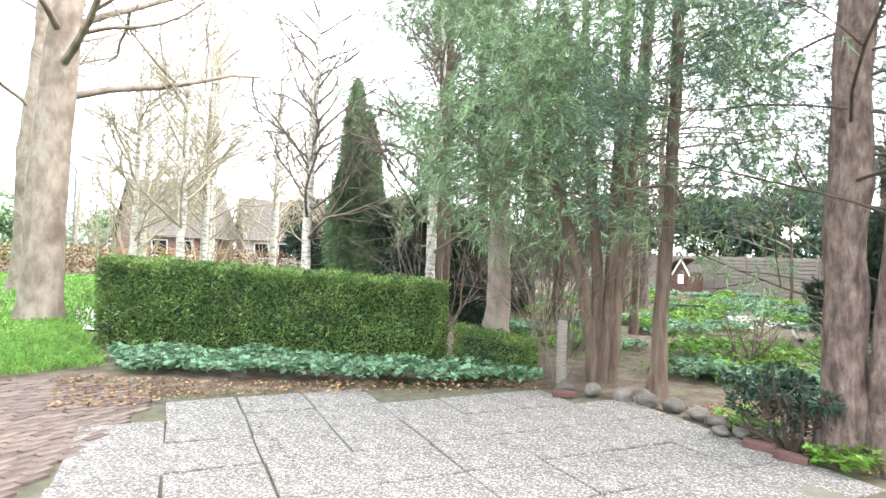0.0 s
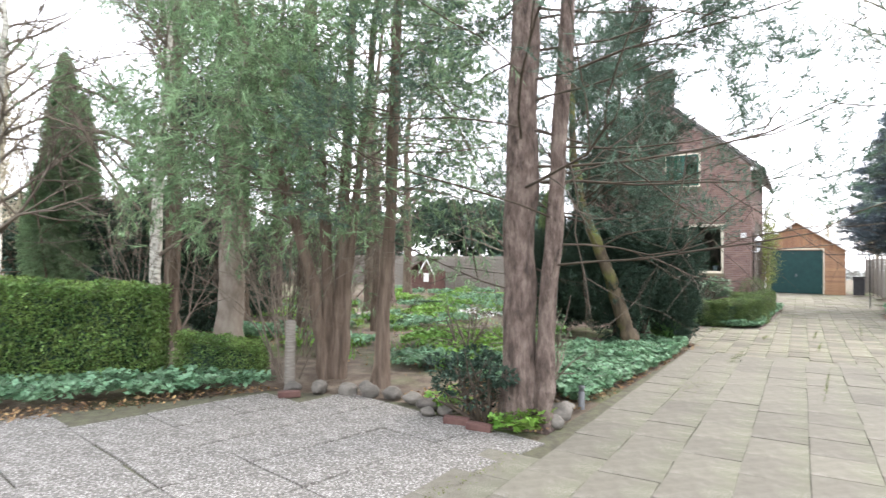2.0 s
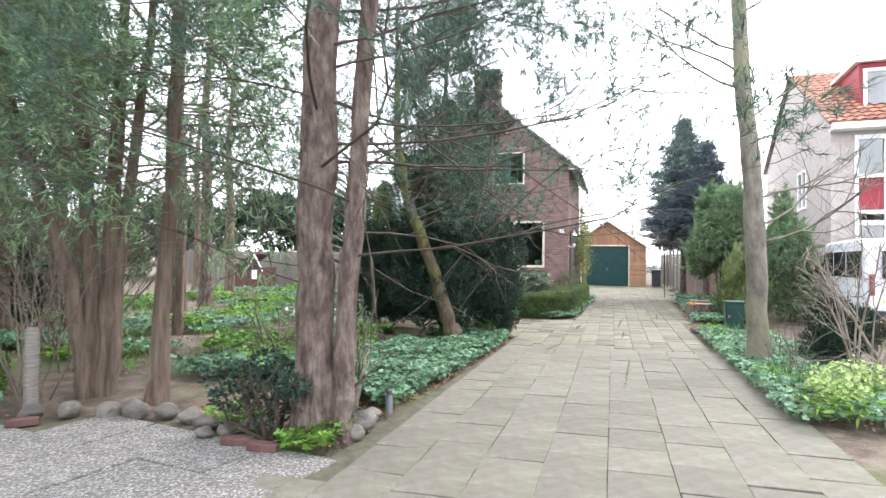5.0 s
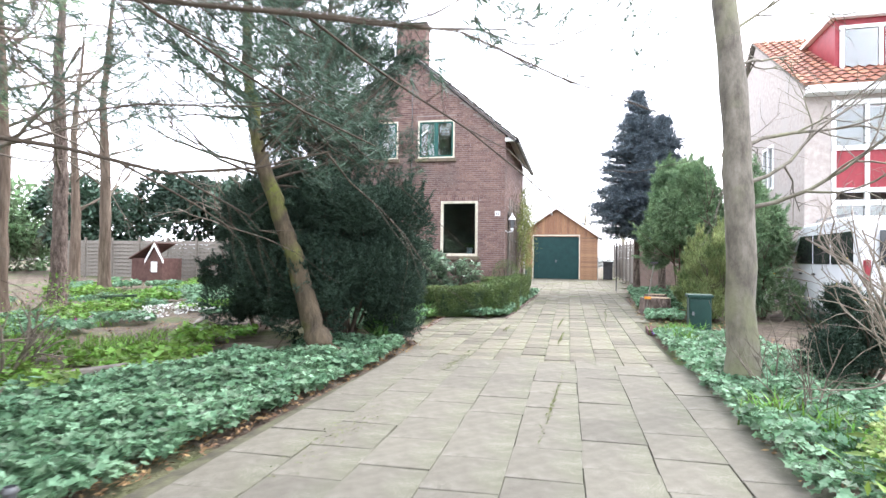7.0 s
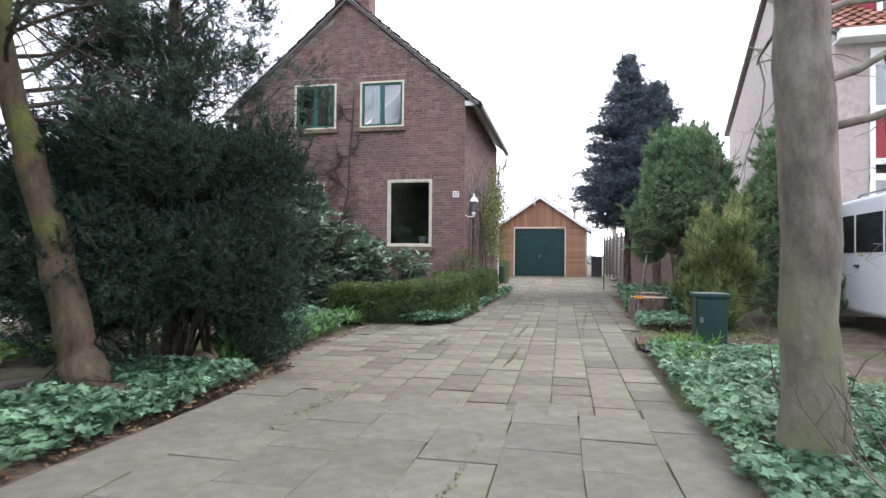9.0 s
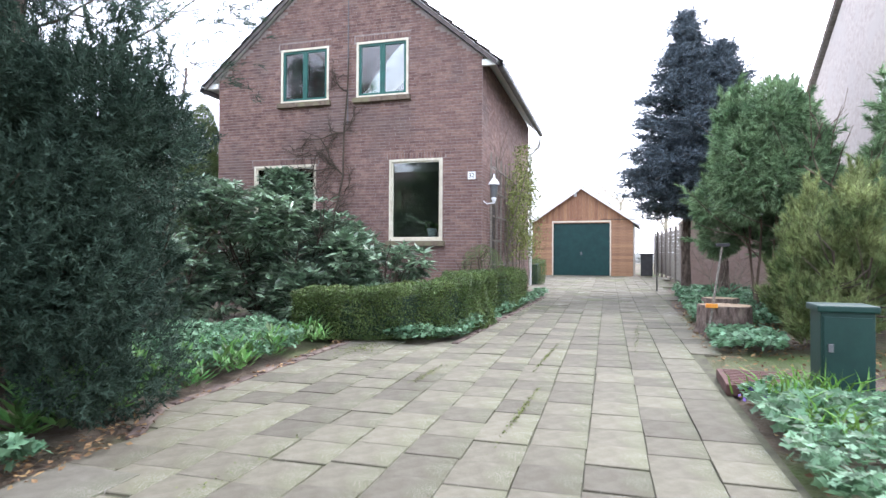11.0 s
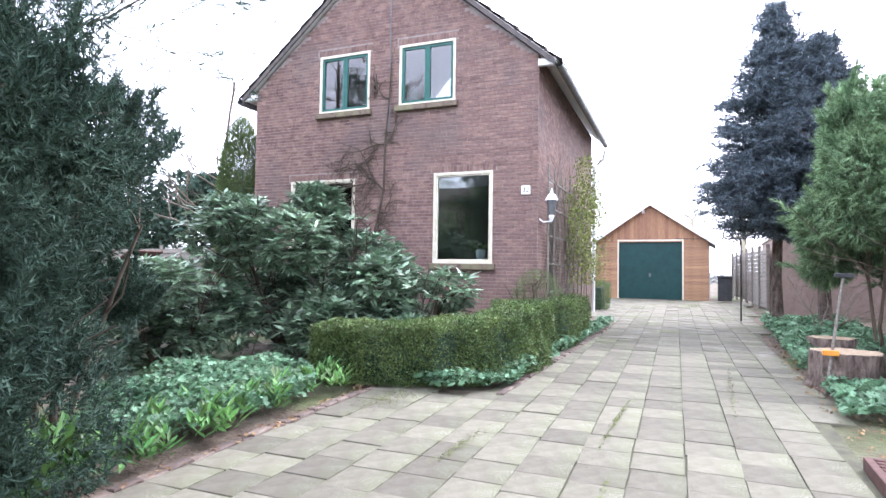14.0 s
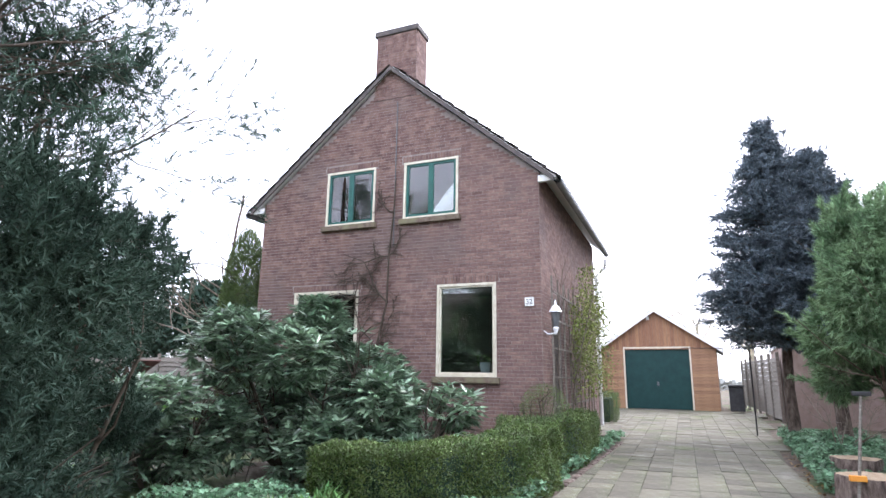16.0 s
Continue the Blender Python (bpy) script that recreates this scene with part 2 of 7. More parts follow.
M["car"] = node_mat("white_car_paint", [(0.7, 0.72, 0.74), (0.75, 0.76, 0.78)], 2, 0.25, 0, spec=0.6)
M["black"] = node_mat("black_rubber", [(0.02, 0.02, 0.022), (0.04, 0.04, 0.042)], 8, 0.7, 0.2, 60)
M["water"] = node_mat("still_water", [(0.03, 0.035, 0.03), (0.04, 0.045, 0.04)], 2, 0.05, 0.05, 8)
M["asphalt"] = node_mat("asphalt", [(0.05, 0.05, 0.05), (0.08, 0.08, 0.078)], 5, 0.9, 0.5, 90)
M["room"] = node_mat("dim_room_wall", [(0.2, 0.17, 0.15), (0.28, 0.25, 0.22)], 3, 0.9, 0)
M["curtain"] = node_mat("green_curtain", [(0.02, 0.16, 0.12), (0.04, 0.24, 0.19)], 6, 0.9, 0.2, 20, stretch=(1, 12, 1))
M["lamp"] = node_mat("lantern_enamel", [(0.75, 0.76, 0.78), (0.82, 0.82, 0.84)], 4, 0.35, 0)
M["pot"] = node_mat("pale_blue_pot", [(0.5, 0.58, 0.62), (0.6, 0.66, 0.7)], 4, 0.5, 0)
M["ink"] = node_mat("dark_lettering", [(0.03, 0.03, 0.035), (0.05, 0.05, 0.05)], 4, 0.6, 0)
# pale grey leaf colour with the haze of the distance painted in
M["hazewood"] = node_mat("haze_grey_wood", [(0.3, 0.31, 0.29), (0.4, 0.4, 0.37)], 3, 0.95, 0)
M["darkwood"] = node_mat("dark_stained_wood", [(0.025, 0.02, 0.016), (0.06, 0.045, 0.035)], 5, 0.6, 0.3, 40, stretch=(1, 1, 6))
M["orange"] = node_mat("orange_plastic", [(0.7, 0.26, 0.03), (0.8, 0.35, 0.05)], 4, 0.5, 0)


def glass_mat(name="window_glass"):
    m = bpy.data.materials.new(name)
    m.use_nodes = True
    t = m.node_tree
    t.nodes.remove(t.nodes["Principled BSDF"])
    tr, gl, mx, fr = (t.nodes.new(k) for k in ("ShaderNodeBsdfTransparent", "ShaderNodeBsdfGlossy", "ShaderNodeMixShader", "ShaderNodeFresnel"))
    tr.inputs["Color"].default_value = (0.8, 0.85, 0.83, 1)
    gl.inputs["Roughness"].default_value = 0.01
    fr.inputs["IOR"].default_value = 2.1
    t.links.new(fr.outputs[0], mx.inputs["Fac"])
    t.links.new(tr.outputs[0], mx.inputs[1])
    t.links.new(gl.outputs[0], mx.inputs[2])
    t.links.new(mx.outputs[0], t.nodes["Material Output"].inputs["Surface"])
    return m


M["glass"] = glass_mat()


def aggregate_mat():
    """Washed concrete: pale pebbles in grey cement."""
    m = node_mat("washed_pebble_concrete", [(0.1, 0.094, 0.085), (0.14, 0.132, 0.12)], 1.5, 0.9, 0)
    t = m.node_tree
    b = t.nodes["Principled BSDF"]
    co = t.nodes.new("ShaderNodeTexCoord")
    v = t.nodes.new("ShaderNodeTexVoronoi")
    v.inputs["Scale"].default_value = 62
    t.links.new(co.outputs["Object"], v.inputs["Vector"])
    r = t.nodes.new("ShaderNodeValToRGB")
    for i, (pos, c) in enumerate(((0.0, (0.07, 0.063, 0.053)), (0.3, (0.14, 0.13, 0.115)), (0.6, (0.22, 0.21, 0.19)), (1.0, (0.4, 0.385, 0.36)))):
        e = r.color_ramp.elements[i] if i < 2 else r.color_ramp.elements.new(pos)
        e.position, e.color = pos, (*c, 1)
    sep = t.nodes.new("ShaderNodeSeparateColor")
    t.links.new(v.outputs["Color"], sep.inputs[0])
    t.links.new(sep.outputs[0], r.inputs["Fac"])
    mx = t.nodes.new("ShaderNodeMix")
    mx.data_type = "RGBA"
    edge = t.nodes.new("ShaderNodeValToRGB")
    edge.color_ramp.elements[0].position, edge.color_ramp.elements[1].position = 0.45, 0.7
    t.links.new(v.outputs["Distance"], edge.inputs["Fac"])
    t.links.new(edge.outputs["Color"], mx.inputs["Factor"])
    t.links.new(r.outputs["Color"], mx.inputs["A"])
    old = b.inputs["Base Color"].links[0].from_socket
    t.links.new(old, mx.inputs["B"])
    t.links.new(mx.outputs["Result"], b.inputs["Base Color"])
    bp = t.nodes.new("ShaderNodeBump")
    bp.invert = True
    bp.inputs["Strength"].default_value, bp.inputs["Distance"].default_value = 0.7, 0.006
    t.links.new(v.outputs["Distance"], bp.inputs["Height"])
    t.links.new(bp.outputs[0], b.inputs["Normal"])
    return m


M["pebble"] = aggregate_mat()


# ---- building blocks ----
def adopt(ob, parent):
    """Makes ob a part of parent; its mesh keeps its place in the world."""
    if parent:
        ob.parent = parent
        if parent.data is None:
            ob.matrix_parent_inverse = Matrix.Translation(-parent.location)
    return ob


class Geo:
    """Collects vertices and faces, then makes one mesh of them."""

    def __init__(self):
        self.v, self.f, self.n = [], [], 0

    def add(self, verts, faces):
        verts = np.asarray(verts, dtype=np.float64).reshape(-1, 3)
        if len(verts):
            self.f.append(np.asarray(faces, dtype=np.int64) + self.n)
            self.v.append(verts)
            self.n += len(verts)
        return self

    def mesh(self, name, mat, smooth=False):
        me = bpy.data.meshes.new(name)
        V = np.concatenate(self.v)
        sizes = np.concatenate([np.full(len(f), f.shape[1]) for f in self.f])
        loops = np.concatenate([f.ravel() for f in self.f])
        me.vertices.add(len(V))
        me.vertices.foreach_set("co", V.ravel())
        me.loops.add(len(loops))
        me.loops.foreach_set("vertex_index", loops.astype(np.int32))
        me.polygons.add(len(sizes))
        me.polygons.foreach_set("loop_start", np.concatenate([[0], np.cumsum(sizes)[:-1]]).astype(np.int32))
        me.polygons.foreach_set("loop_total", sizes.astype(np.int32))
        me.polygons.foreach_set("use_smooth", np.full(len(sizes), smooth, dtype=bool))
        me.update(calc_edges=True)
        me.validate()
        me.materials.append(mat)
        return me

    def make(self, name, mat, parent=None, label="", smooth=False):
        return tagged(adopt(new(name, self.mesh(name, mat, smooth)), parent), label)


BOX_F = np.array([(0, 3, 2, 1), (4, 5, 6, 7), (0, 1, 5, 4), (1, 2, 6, 5), (2, 3, 7, 6), (3, 0, 4, 7)])


def box(geo, x0, x1, y0, y1, z0, z1, m=None):
    v = np.array([(x0, y0, z0), (x1, y0, z0), (x1, y1, z0), (x0, y1, z0), (x0, y0, z1), (x1, y0, z1), (x1, y1, z1), (x0, y1, z1)], dtype=float)
    if m is not None:
        v = np.array([tuple(m @ Vector(p)) for p in v])
    return geo.add(v, BOX_F)


def part(name, bm, material, parent=None, label=""):
    me = bpy.data.meshes.new(name)
    bm.to_mesh(me)
    bm.free()
    me.materials.append(material)
    return tagged(adopt(new(name, me), parent), label)


def bevel_box(name, dims, mat, parent=None, label="", bevel=0.01, seg=2):
    """A box x0, x1, y0, y1, z0, z1 with rounded edges."""
    x0, x1, y0, y1, z0, z1 = dims
    bm = bmesh.new()
    bmesh.ops.create_cube(bm, size=1)
    bmesh.ops.scale(bm, vec=(x1 - x0, y1 - y0, z1 - z0), verts=bm.verts)
    bmesh.ops.translate(bm, vec=((x0 + x1) / 2, (y0 + y1) / 2, (z0 + z1) / 2), verts=bm.verts)
    if bevel:
        bmesh.ops.bevel(bm, geom=bm.edges[:], offset=bevel, segments=seg, affect="EDGES", profile=0.6)
    return part(name, bm, mat, parent, label)


def prism(geo, poly, z0, z1):
    """An upright prism over a plan polygon."""
    n = len(poly)
    v = [(x, y, z0) for x, y in poly] + [(x, y, z1) for x, y in poly]
    geo.add(v, np.array([(i, (i + 1) % n, n + (i + 1) % n, n + i) for i in range(n)]))
    geo.add(v, np.array([tuple(range(n, 2 * n))]))
    return geo


def slab_poly(geo, pts, thick):
    """A flat polygon in space, thickened along its normal."""
    p = np.array(pts, dtype=float)
    nrm = np.cross(p[1] - p[0], p[2] - p[0])
    nrm = nrm / np.linalg.norm(nrm) * thick
    n = len(p)
    geo.add(np.concatenate([p, p + nrm]), np.array([(i, (i + 1) % n, n + (i + 1) % n, n + i) for i in range(n)]))
    geo.add(p, np.array([tuple(range(n))[::-1]]))
    geo.add(p + nrm, np.array([tuple(range(n))]))
    return geo


def tube(geo, pts, radii, sides=7):
    """A tapered, round branch along pts."""
    p = np.array(pts, dtype=float)
    r = np.asarray(radii, dtype=float)
    d = np.gradient(p, axis=0)
    d /= np.linalg.norm(d, axis=1)[:, None] + 1e-9
    a = np.cross(d, np.where(np.abs(d[:, 2:3]) < 0.9, (0, 0, 1.0), (1.0, 0, 0)))
    a /= np.linalg.norm(a, axis=1)[:, None] + 1e-9
    b = np.cross(d, a)
    ang = np.linspace(0, 2 * math.pi, sides, endpoint=False)
    ring = p[:, None] + r[:, None, None] * (np.cos(ang)[None, :, None] * a[:, None] + np.sin(ang)[None, :, None] * b[:, None])
    k = len(p)
    i, j = np.meshgrid(np.arange(k - 1), np.arange(sides), indexing="ij")
    f = np.stack([i * sides + j, i * sides + (j + 1) % sides, (i + 1) * sides + (j + 1) % sides, (i + 1) * sides + j], -1).reshape(-1, 4)
    return geo.add(ring.reshape(-1, 3), f)


def unit(v):
    return v / (np.linalg.norm(v, axis=-1, keepdims=True) + 1e-9)


def leaves(geo, P, D, rng, length, width, up=0.6, fold=0.25):
    """Folded diamond leaves at P, pointing along D."""
    n = len(P)
    D = unit(D)
    N = unit(rng.normal(size=(n, 3)) * (1 - up) + np.array((0, 0, up)))
    S = unit(np.cross(D, N))
    N = np.cross(S, D)
    L = (length * rng.uniform(0.65, 1.25, n))[:, None]
    W = (width * rng.uniform(0.7, 1.2, n))[:, None] / 2
    mid = P + D * L * 0.5
    v = np.stack([P, mid + S * W + N * W * fold, P + D * L, mid - S * W + N * W * fold], 1)
    b = np.arange(n)[:, None] * 4
    return geo.add(v.reshape(-1, 3), np.concatenate([b + [0, 1, 2], b + [0, 2, 3]]))


def needles(geo, P, D, rng, count, length, width, spread=0.8, along=0.0):
    """Tufts of count needles at each P round the direction D; along spreads them along the twig."""
    n = len(P)
    P = np.repeat(P, count, 0)
    D0 = unit(np.repeat(D, count, 0))
    D = unit(D0 + rng.normal(size=(n * count, 3)) * spread)
    P = P + D0 * (rng.uniform(-0.5, 0.5, n * count) * along)[:, None]
    S = unit(np.cross(D, rng.normal(size=D.shape))) * (width / 2)
    L = (length * rng.uniform(0.7, 1.2, n * count))[:, None]
    v = np.stack([P - S, P + S, P + D * L], 1)
    return geo.add(v.reshape(-1, 3), np.arange(3 * n * count).reshape(-1, 3))


def lobed(geo, P, rng, radius, tilt=0.5, lobes=5, cup=0.15):
    """Flat lobed leaves like those of cranesbill, one fan each."""
    n, k = len(P), lobes * 2
    N = unit(rng.normal(size=(n, 3)) * tilt + np.array((0, 0, 1.0)))
    A = unit(np.cross(N, rng.normal(size=(n, 3))))
    B = np.cross(N, A)
    R = radius * rng.uniform(0.6, 1.25, n)
    ang = np.linspace(0.25, 2 * math.pi - 0.25, k)
    rad = np.where(np.arange(k) % 2, 1.0, 0.62)
    rim = P[:, None] + R[:, None, None] * rad[None, :, None] * (np.cos(ang)[None, :, None] * A[:, None] + np.sin(ang)[None, :, None] * B[:, None])
    rim = rim + (N * (R * cup)[:, None])[:, None]
    v = np.concatenate([P[:, None], rim], 1)
    b = np.arange(n)[:, None, None] * (k + 1)
    f = b + np.array([(0, 1 + i, 2 + i) for i in range(k - 1)])[None]
    return geo.add(v.reshape(-1, 3), f.reshape(-1, 3))


def blades(geo, P, rng, height, width, lean=0.5):
    """Grass or strap leaves: two bent segments each."""
    n = len(P)
    d = rng.normal(size=(n, 3)) * lean
    d[:, 2] = 1
    d = unit(d)
    s = unit(np.cross(d, rng.normal(size=(n, 3)))) * width / 2
    h = (height * rng.uniform(0.5, 1.25, n))[:, None]
    bend = np.stack([d[:, 0], d[:, 1], -0.4 * np.ones(n)], 1) * h * 0.35
    m1, tip = P + d * h * 0.6, P + d * h + bend
    v = np.stack([P - s, P + s, m1 + s * 0.8, m1 - s * 0.8, tip], 1)
    b = np.arange(n)[:, None] * 5
    geo.add(v.reshape(-1, 3), b + np.array([0, 1, 2, 3]))
    return geo.add(v.reshape(-1, 3), b + np.array([3, 2, 4]))


def in_poly(rng, poly, n):
    """n random plan points in a polygon."""
    poly = np.array(poly, dtype=float)
    lo, hi = poly.min(0), poly.max(0)
    got = np.zeros((0, 2))
    while len(got) < n:
        p = rng.uniform(lo, hi, (n * 2, 2))
        inside = np.zeros(len(p), dtype=bool)
        for (x0, y0), (x1, y1) in zip(poly, np.roll(poly, -1, 0)):
            cross = (y0 > p[:, 1]) != (y1 > p[:, 1])
            inside ^= cross & (p[:, 0] < (x1 - x0) * (p[:, 1] - y0) / (y1 - y0 + 1e-12) + x0)
        got = np.concatenate([got, p[inside]])
    return got[:n]


def gz(x):
    """The ground's height: level by the street, rising gently to the garage."""
    return 0.31 * np.clip((np.asarray(x, dtype=float) - 14) / 23, 0, 1)


def on_ground(p, z=0.0):
    return np.concatenate([p, (gz(p[:, 0]) + z)[:, None]], 1)


def wobble(p, k=1.0, seed=0.0):
    """Smooth, cheap lumps for plan points, about -1 to 1."""
    x, y = p[:, 0] * k + seed, p[:, 1] * k - seed
    return (np.sin(x * 1.7 + 1.3 * np.sin(y * 1.1)) + np.sin(y * 2.3 + 1.7 * np.sin(x * 0.7)) + np.sin((x + y) * 3.1)) / 3


def thing(name, at, label, category, group="", kind=""):
    ob = new(name)
    ob.location = at
    ob.empty_display_size = 0.1
    return tagged(ob, label, category, group, kind)


def shift(geo, at):
    geo.v = [v - np.asarray(at, dtype=float) for v in geo.v]
    return geo

# ---- ground, drive, terrace ----
def grid_sheet(xs, ys, h):
    X, Y = np.meshgrid(xs, ys, indexing="ij")
    V = np.stack([X, Y, h(X, Y)], -1).reshape(-1, 3)
    nx, ny = len(xs), len(ys)
    i, j = np.meshgrid(np.arange(nx - 1), np.arange(ny - 1), indexing="ij")
    F = np.stack([i * ny + j, (i + 1) * ny + j, (i + 1) * ny + j + 1, i * ny + j + 1], -1).reshape(-1, 4)
    return Geo().add(V, F)


def drive_left(x):
    return np.interp(x, [-8, 4.4, 4.5, 10.6, 12.6, 13.2, 16.8, 17.0, 20.5, 25, 27.5, 37], [2.2, 2.2, 2.2, 2.35, 2.4, 2.8, 3.0, 1.85, 1.85, 1.95, 2.9, 4.4])


def drive_right(x):
    return np.interp(x, [-8, 4, 7.5, 12, 15.6, 23, 30, 37], [-2.0, -1.8, -1.66, -1.44, -1.3, -1.15, -1.3, -1.4])


def ground_height(X, Y):
    h = gz(X) - 0.03 + 0.02 * wobble(np.stack([X.ravel(), Y.ravel()], 1), 1.3).reshape(X.shape)
    paved = (Y < drive_left(X) + 0.15) & (Y > drive_right(X) - 0.15) | (X < 4.3) & (X > -9) & (Y > -3) & (Y < 8.2)
    return np.where(paved, gz(X) - 0.09, h)


edges_far = np.array([-900, -300, -120, -60])
xs = np.concatenate([edges_far, np.linspace(-30, 60, 181), -edges_far[::-1] + 20])
ys = np.concatenate([edges_far, np.linspace(-30, 60, 181), -edges_far[::-1] + 20])
ground = grid_sheet(xs, ys, ground_height).make("ground", M["soil"], smooth=True)
tagged(ground, "bare brown garden soil with leaf litter", "ground", kind="structure")

drive = thing("driveway", (0, 0, 0), "weathered grey concrete slab driveway with mossy joints", "driveway", kind="structure")
bed = Geo()
for a, b in zip(np.arange(-8, 37, 0.5), np.arange(-7.5, 37.5, 0.5)):
    v = [(a, drive_right(a) - 0.06, gz(a) - 0.022), (b, drive_right(b) - 0.06, gz(b) - 0.022), (b, drive_left(b) + 0.06, gz(b) - 0.022), (a, drive_left(a) + 0.06, gz(a) - 0.022)]
    bed.add(v, [(0, 1, 2, 3)])
bed.make("joint_sand", M["joint"], drive, "dark mossy sand between the slabs")


def slab_mesh(name, lx, ly, mat, h=0.05, b=0.004):
    v = []
    for z, k in ((-h, 0), (-b, 0), (0, b)):
        v += [(-lx / 2 + k, -ly / 2 + k, z), (lx / 2 - k, -ly / 2 + k, z), (lx / 2 - k, ly / 2 - k, z), (-lx / 2 + k, ly / 2 - k, z)]
    f = [(8, 9, 10, 11)] + [(r * 4 + i, r * 4 + (i + 1) % 4, r * 4 + 4 + (i + 1) % 4, r * 4 + 4 + i) for r in (0, 1) for i in range(4)]
    return np.array(v), np.array(f)


def lay(parent, name, spots, lx, ly, mat, far_mat, limit, skew, label, drop=0.0):
    """Slabs of one size: the first spots as pieces of their own, the others joined. Tilts and levels vary."""
    rng = np.random.default_rng(len(spots))
    v, f = slab_mesh(name, lx, ly, mat)
    shared = Geo().add(v, f).mesh(name, mat)
    rest = Geo()
    for i, (x, y) in enumerate(spots):
        slope = 0.31 / 23 if 14 < x < 37 else 0
        m = Matrix.Translation((x + rng.normal() * 0.008, y + rng.normal() * 0.003, float(gz(x)) - drop + rng.normal() * 0.0025)) @ Euler((rng.normal() * 0.006, -slope + rng.normal() * 0.006, skew + rng.normal() * 0.011)).to_matrix().to_4x4()
        if i < limit:
            ob = new(name, shared)
            ob.parent = parent
            ob.matrix_basis = m
        else:
            rest.add(v @ np.array(m.to_3x3()).T + np.array(m.translation), f)
    if rest.n:
        tagged(rest.make(name + "_rest", far_mat, parent, label), kind="stuff")


SKEW = radians(3.2)


def slab_spots(x0, x1, lx, ly, stagger):
    out = []
    for j in range(-16, 22):
        for i in range(-4, int((x1 - x0) / lx) + 6):
            u, v = (i + (0.5 * (j % 2) if stagger else 0.09 * (j * j % 7))) * lx, j * ly
            x, y = x0 + u * math.cos(SKEW) - v * math.sin(SKEW), 0.28 + (x0 - 14.3) * math.tan(SKEW) + u * math.sin(SKEW) + v * math.cos(SKEW)
            if x0 <= x < x1 and drive_right(x) - ly * 0.25 < y < drive_left(x) + ly * 0.1:
                out.append((x, y))
    return out


lay(drive, "slab", sorted(slab_spots(-7.8, 11.9, 0.62, 0.51, True), reverse=True), 0.616, 0.507, M["slab"], M["slab_far"], 230, SKEW, "grey concrete slabs")
lay(drive, "tile", sorted(slab_spots(11.75, 36.9, 0.37, 0.36, False)), 0.366, 0.354, M["tile"], M["tile_far"], 280, SKEW, "small grey concrete tiles", 0.006)

# ---- the brick house ----
HX, HX2, HY, HY2, EAVE, RIDGE_Y, RIDGE = 20.73, 27.4, 2.4, 8.57, 5.2, 5.49, 7.8
HOUSE_TURN = Matrix.Translation((20.73, 4.4, 0)) @ Euler((0, 0, radians(3.0))).to_matrix().to_4x4() @ Matrix.Translation((-20.73, -4.4, 0))
house = thing("house", (HX, 5.5, 0.1), "brown brick house with steep tiled roof and cream window frames", "house")
OPEN_FRONT = [(6.08, 7.62, 1.50, 3.17), (3.22, 4.38, 1.50, 3.19), (5.79, 6.96, 4.53, 5.72), (3.97, 5.14, 4.53, 5.72)]
OPEN_SIDE = [(21.5, 22.4, 0.35, 2.95)]


def brick_face(origin, along, outward, width, top, openings, parent, name, near=0.0):
    """Half-lapped courses on one wall face, every brick a block of its own; soldier courses over the openings."""
    rng = np.random.default_rng(int(width * 100))
    o, a, n = (np.array(q, dtype=float) for q in (origin, along, outward))
    geo = Geo()
    course, length = 0.0625, 0.22
    single, made = None, 0

    def block(u0, u1, z0, z1, d):
        g = 0.005
        c = np.array([(u0 + g, z0 + g), (u1 - g, z0 + g), (u1 - g, z1 - g), (u0 + g, z1 - g)])
        out = o + c[:, :1] * a + c[:, 1:] * np.array((0, 0, 1.0)) + n * d
        geo.add(np.concatenate([out - n * (d + 0.004), out]), np.array([(4, 5, 6, 7), (0, 1, 5, 4), (1, 2, 6, 5), (2, 3, 7, 6), (3, 0, 4, 7)]))

    heads = [(u0 - 0.05, u1 + 0.05, z1, z1 + 0.125) for u0, u1, z0, z1 in openings]
    k, z = 0, 0.0
    while z < 8.2:
        shift_k = (0.5 * (k % 2) + (0.12 if k % 4 > 1 else 0)) * length
        u = -shift_k
        while u < width:
            u0, u1 = max(u, 0), min(u + length, width)
            u += length
            if u1 - u0 < 0.03 or z + course * 0.6 > min(top(u0), top(u1)):
                continue
            pieces = [(u0, u1)]
            for p0, p1, q0, q1 in openings + heads:
                if z + course > q0 + 0.01 and z < q1 - 0.01:
                    pieces = [s for a0, a1 in pieces for s in ((a0, min(a1, p0)), (max(a0, p1), a1)) if s[1] - s[0] > 0.03]
            for a0, a1 in pieces:
                d = 0.006 + rng.uniform(-0.002, 0.003)
                if near and made < 300 and a1 - a0 > length - 0.001 and a0 < near and 0.5 < z:
                    if single is None:
                        g = 0.005
                        c = np.array([(g, g), (length - g, g), (length - g, course - g), (g, course - g)])
                        out = c[:, :1] * a + c[:, 1:] * np.array((0, 0, 1.0))
                        single = Geo().add(np.concatenate([out - n * 0.01, out]), np.array([(4, 5, 6, 7), (0, 1, 5, 4), (1, 2, 6, 5), (2, 3, 7, 6), (3, 0, 4, 7)])).mesh("brick", M["brick_piece"])
                    ob = adopt(new("brick", single), parent)
                    ob.location = Vector(tuple(o + a * a0 + np.array((0, 0, z)) + n * d))
                    made += 1
                else:
                    block(a0, a1, z, z + course, d)
        z += course
        k += 1
    for p0, p1, q0, q1 in heads:
        for i in range(int((p1 - p0) / 0.0625)):
            block(p0 + i * 0.0625, p0 + (i + 1) * 0.0625, q0, q1, 0.009)
    tagged(geo.make(name, M["brick"], parent, "brown-red bricks in pale joints"), kind="stuff")


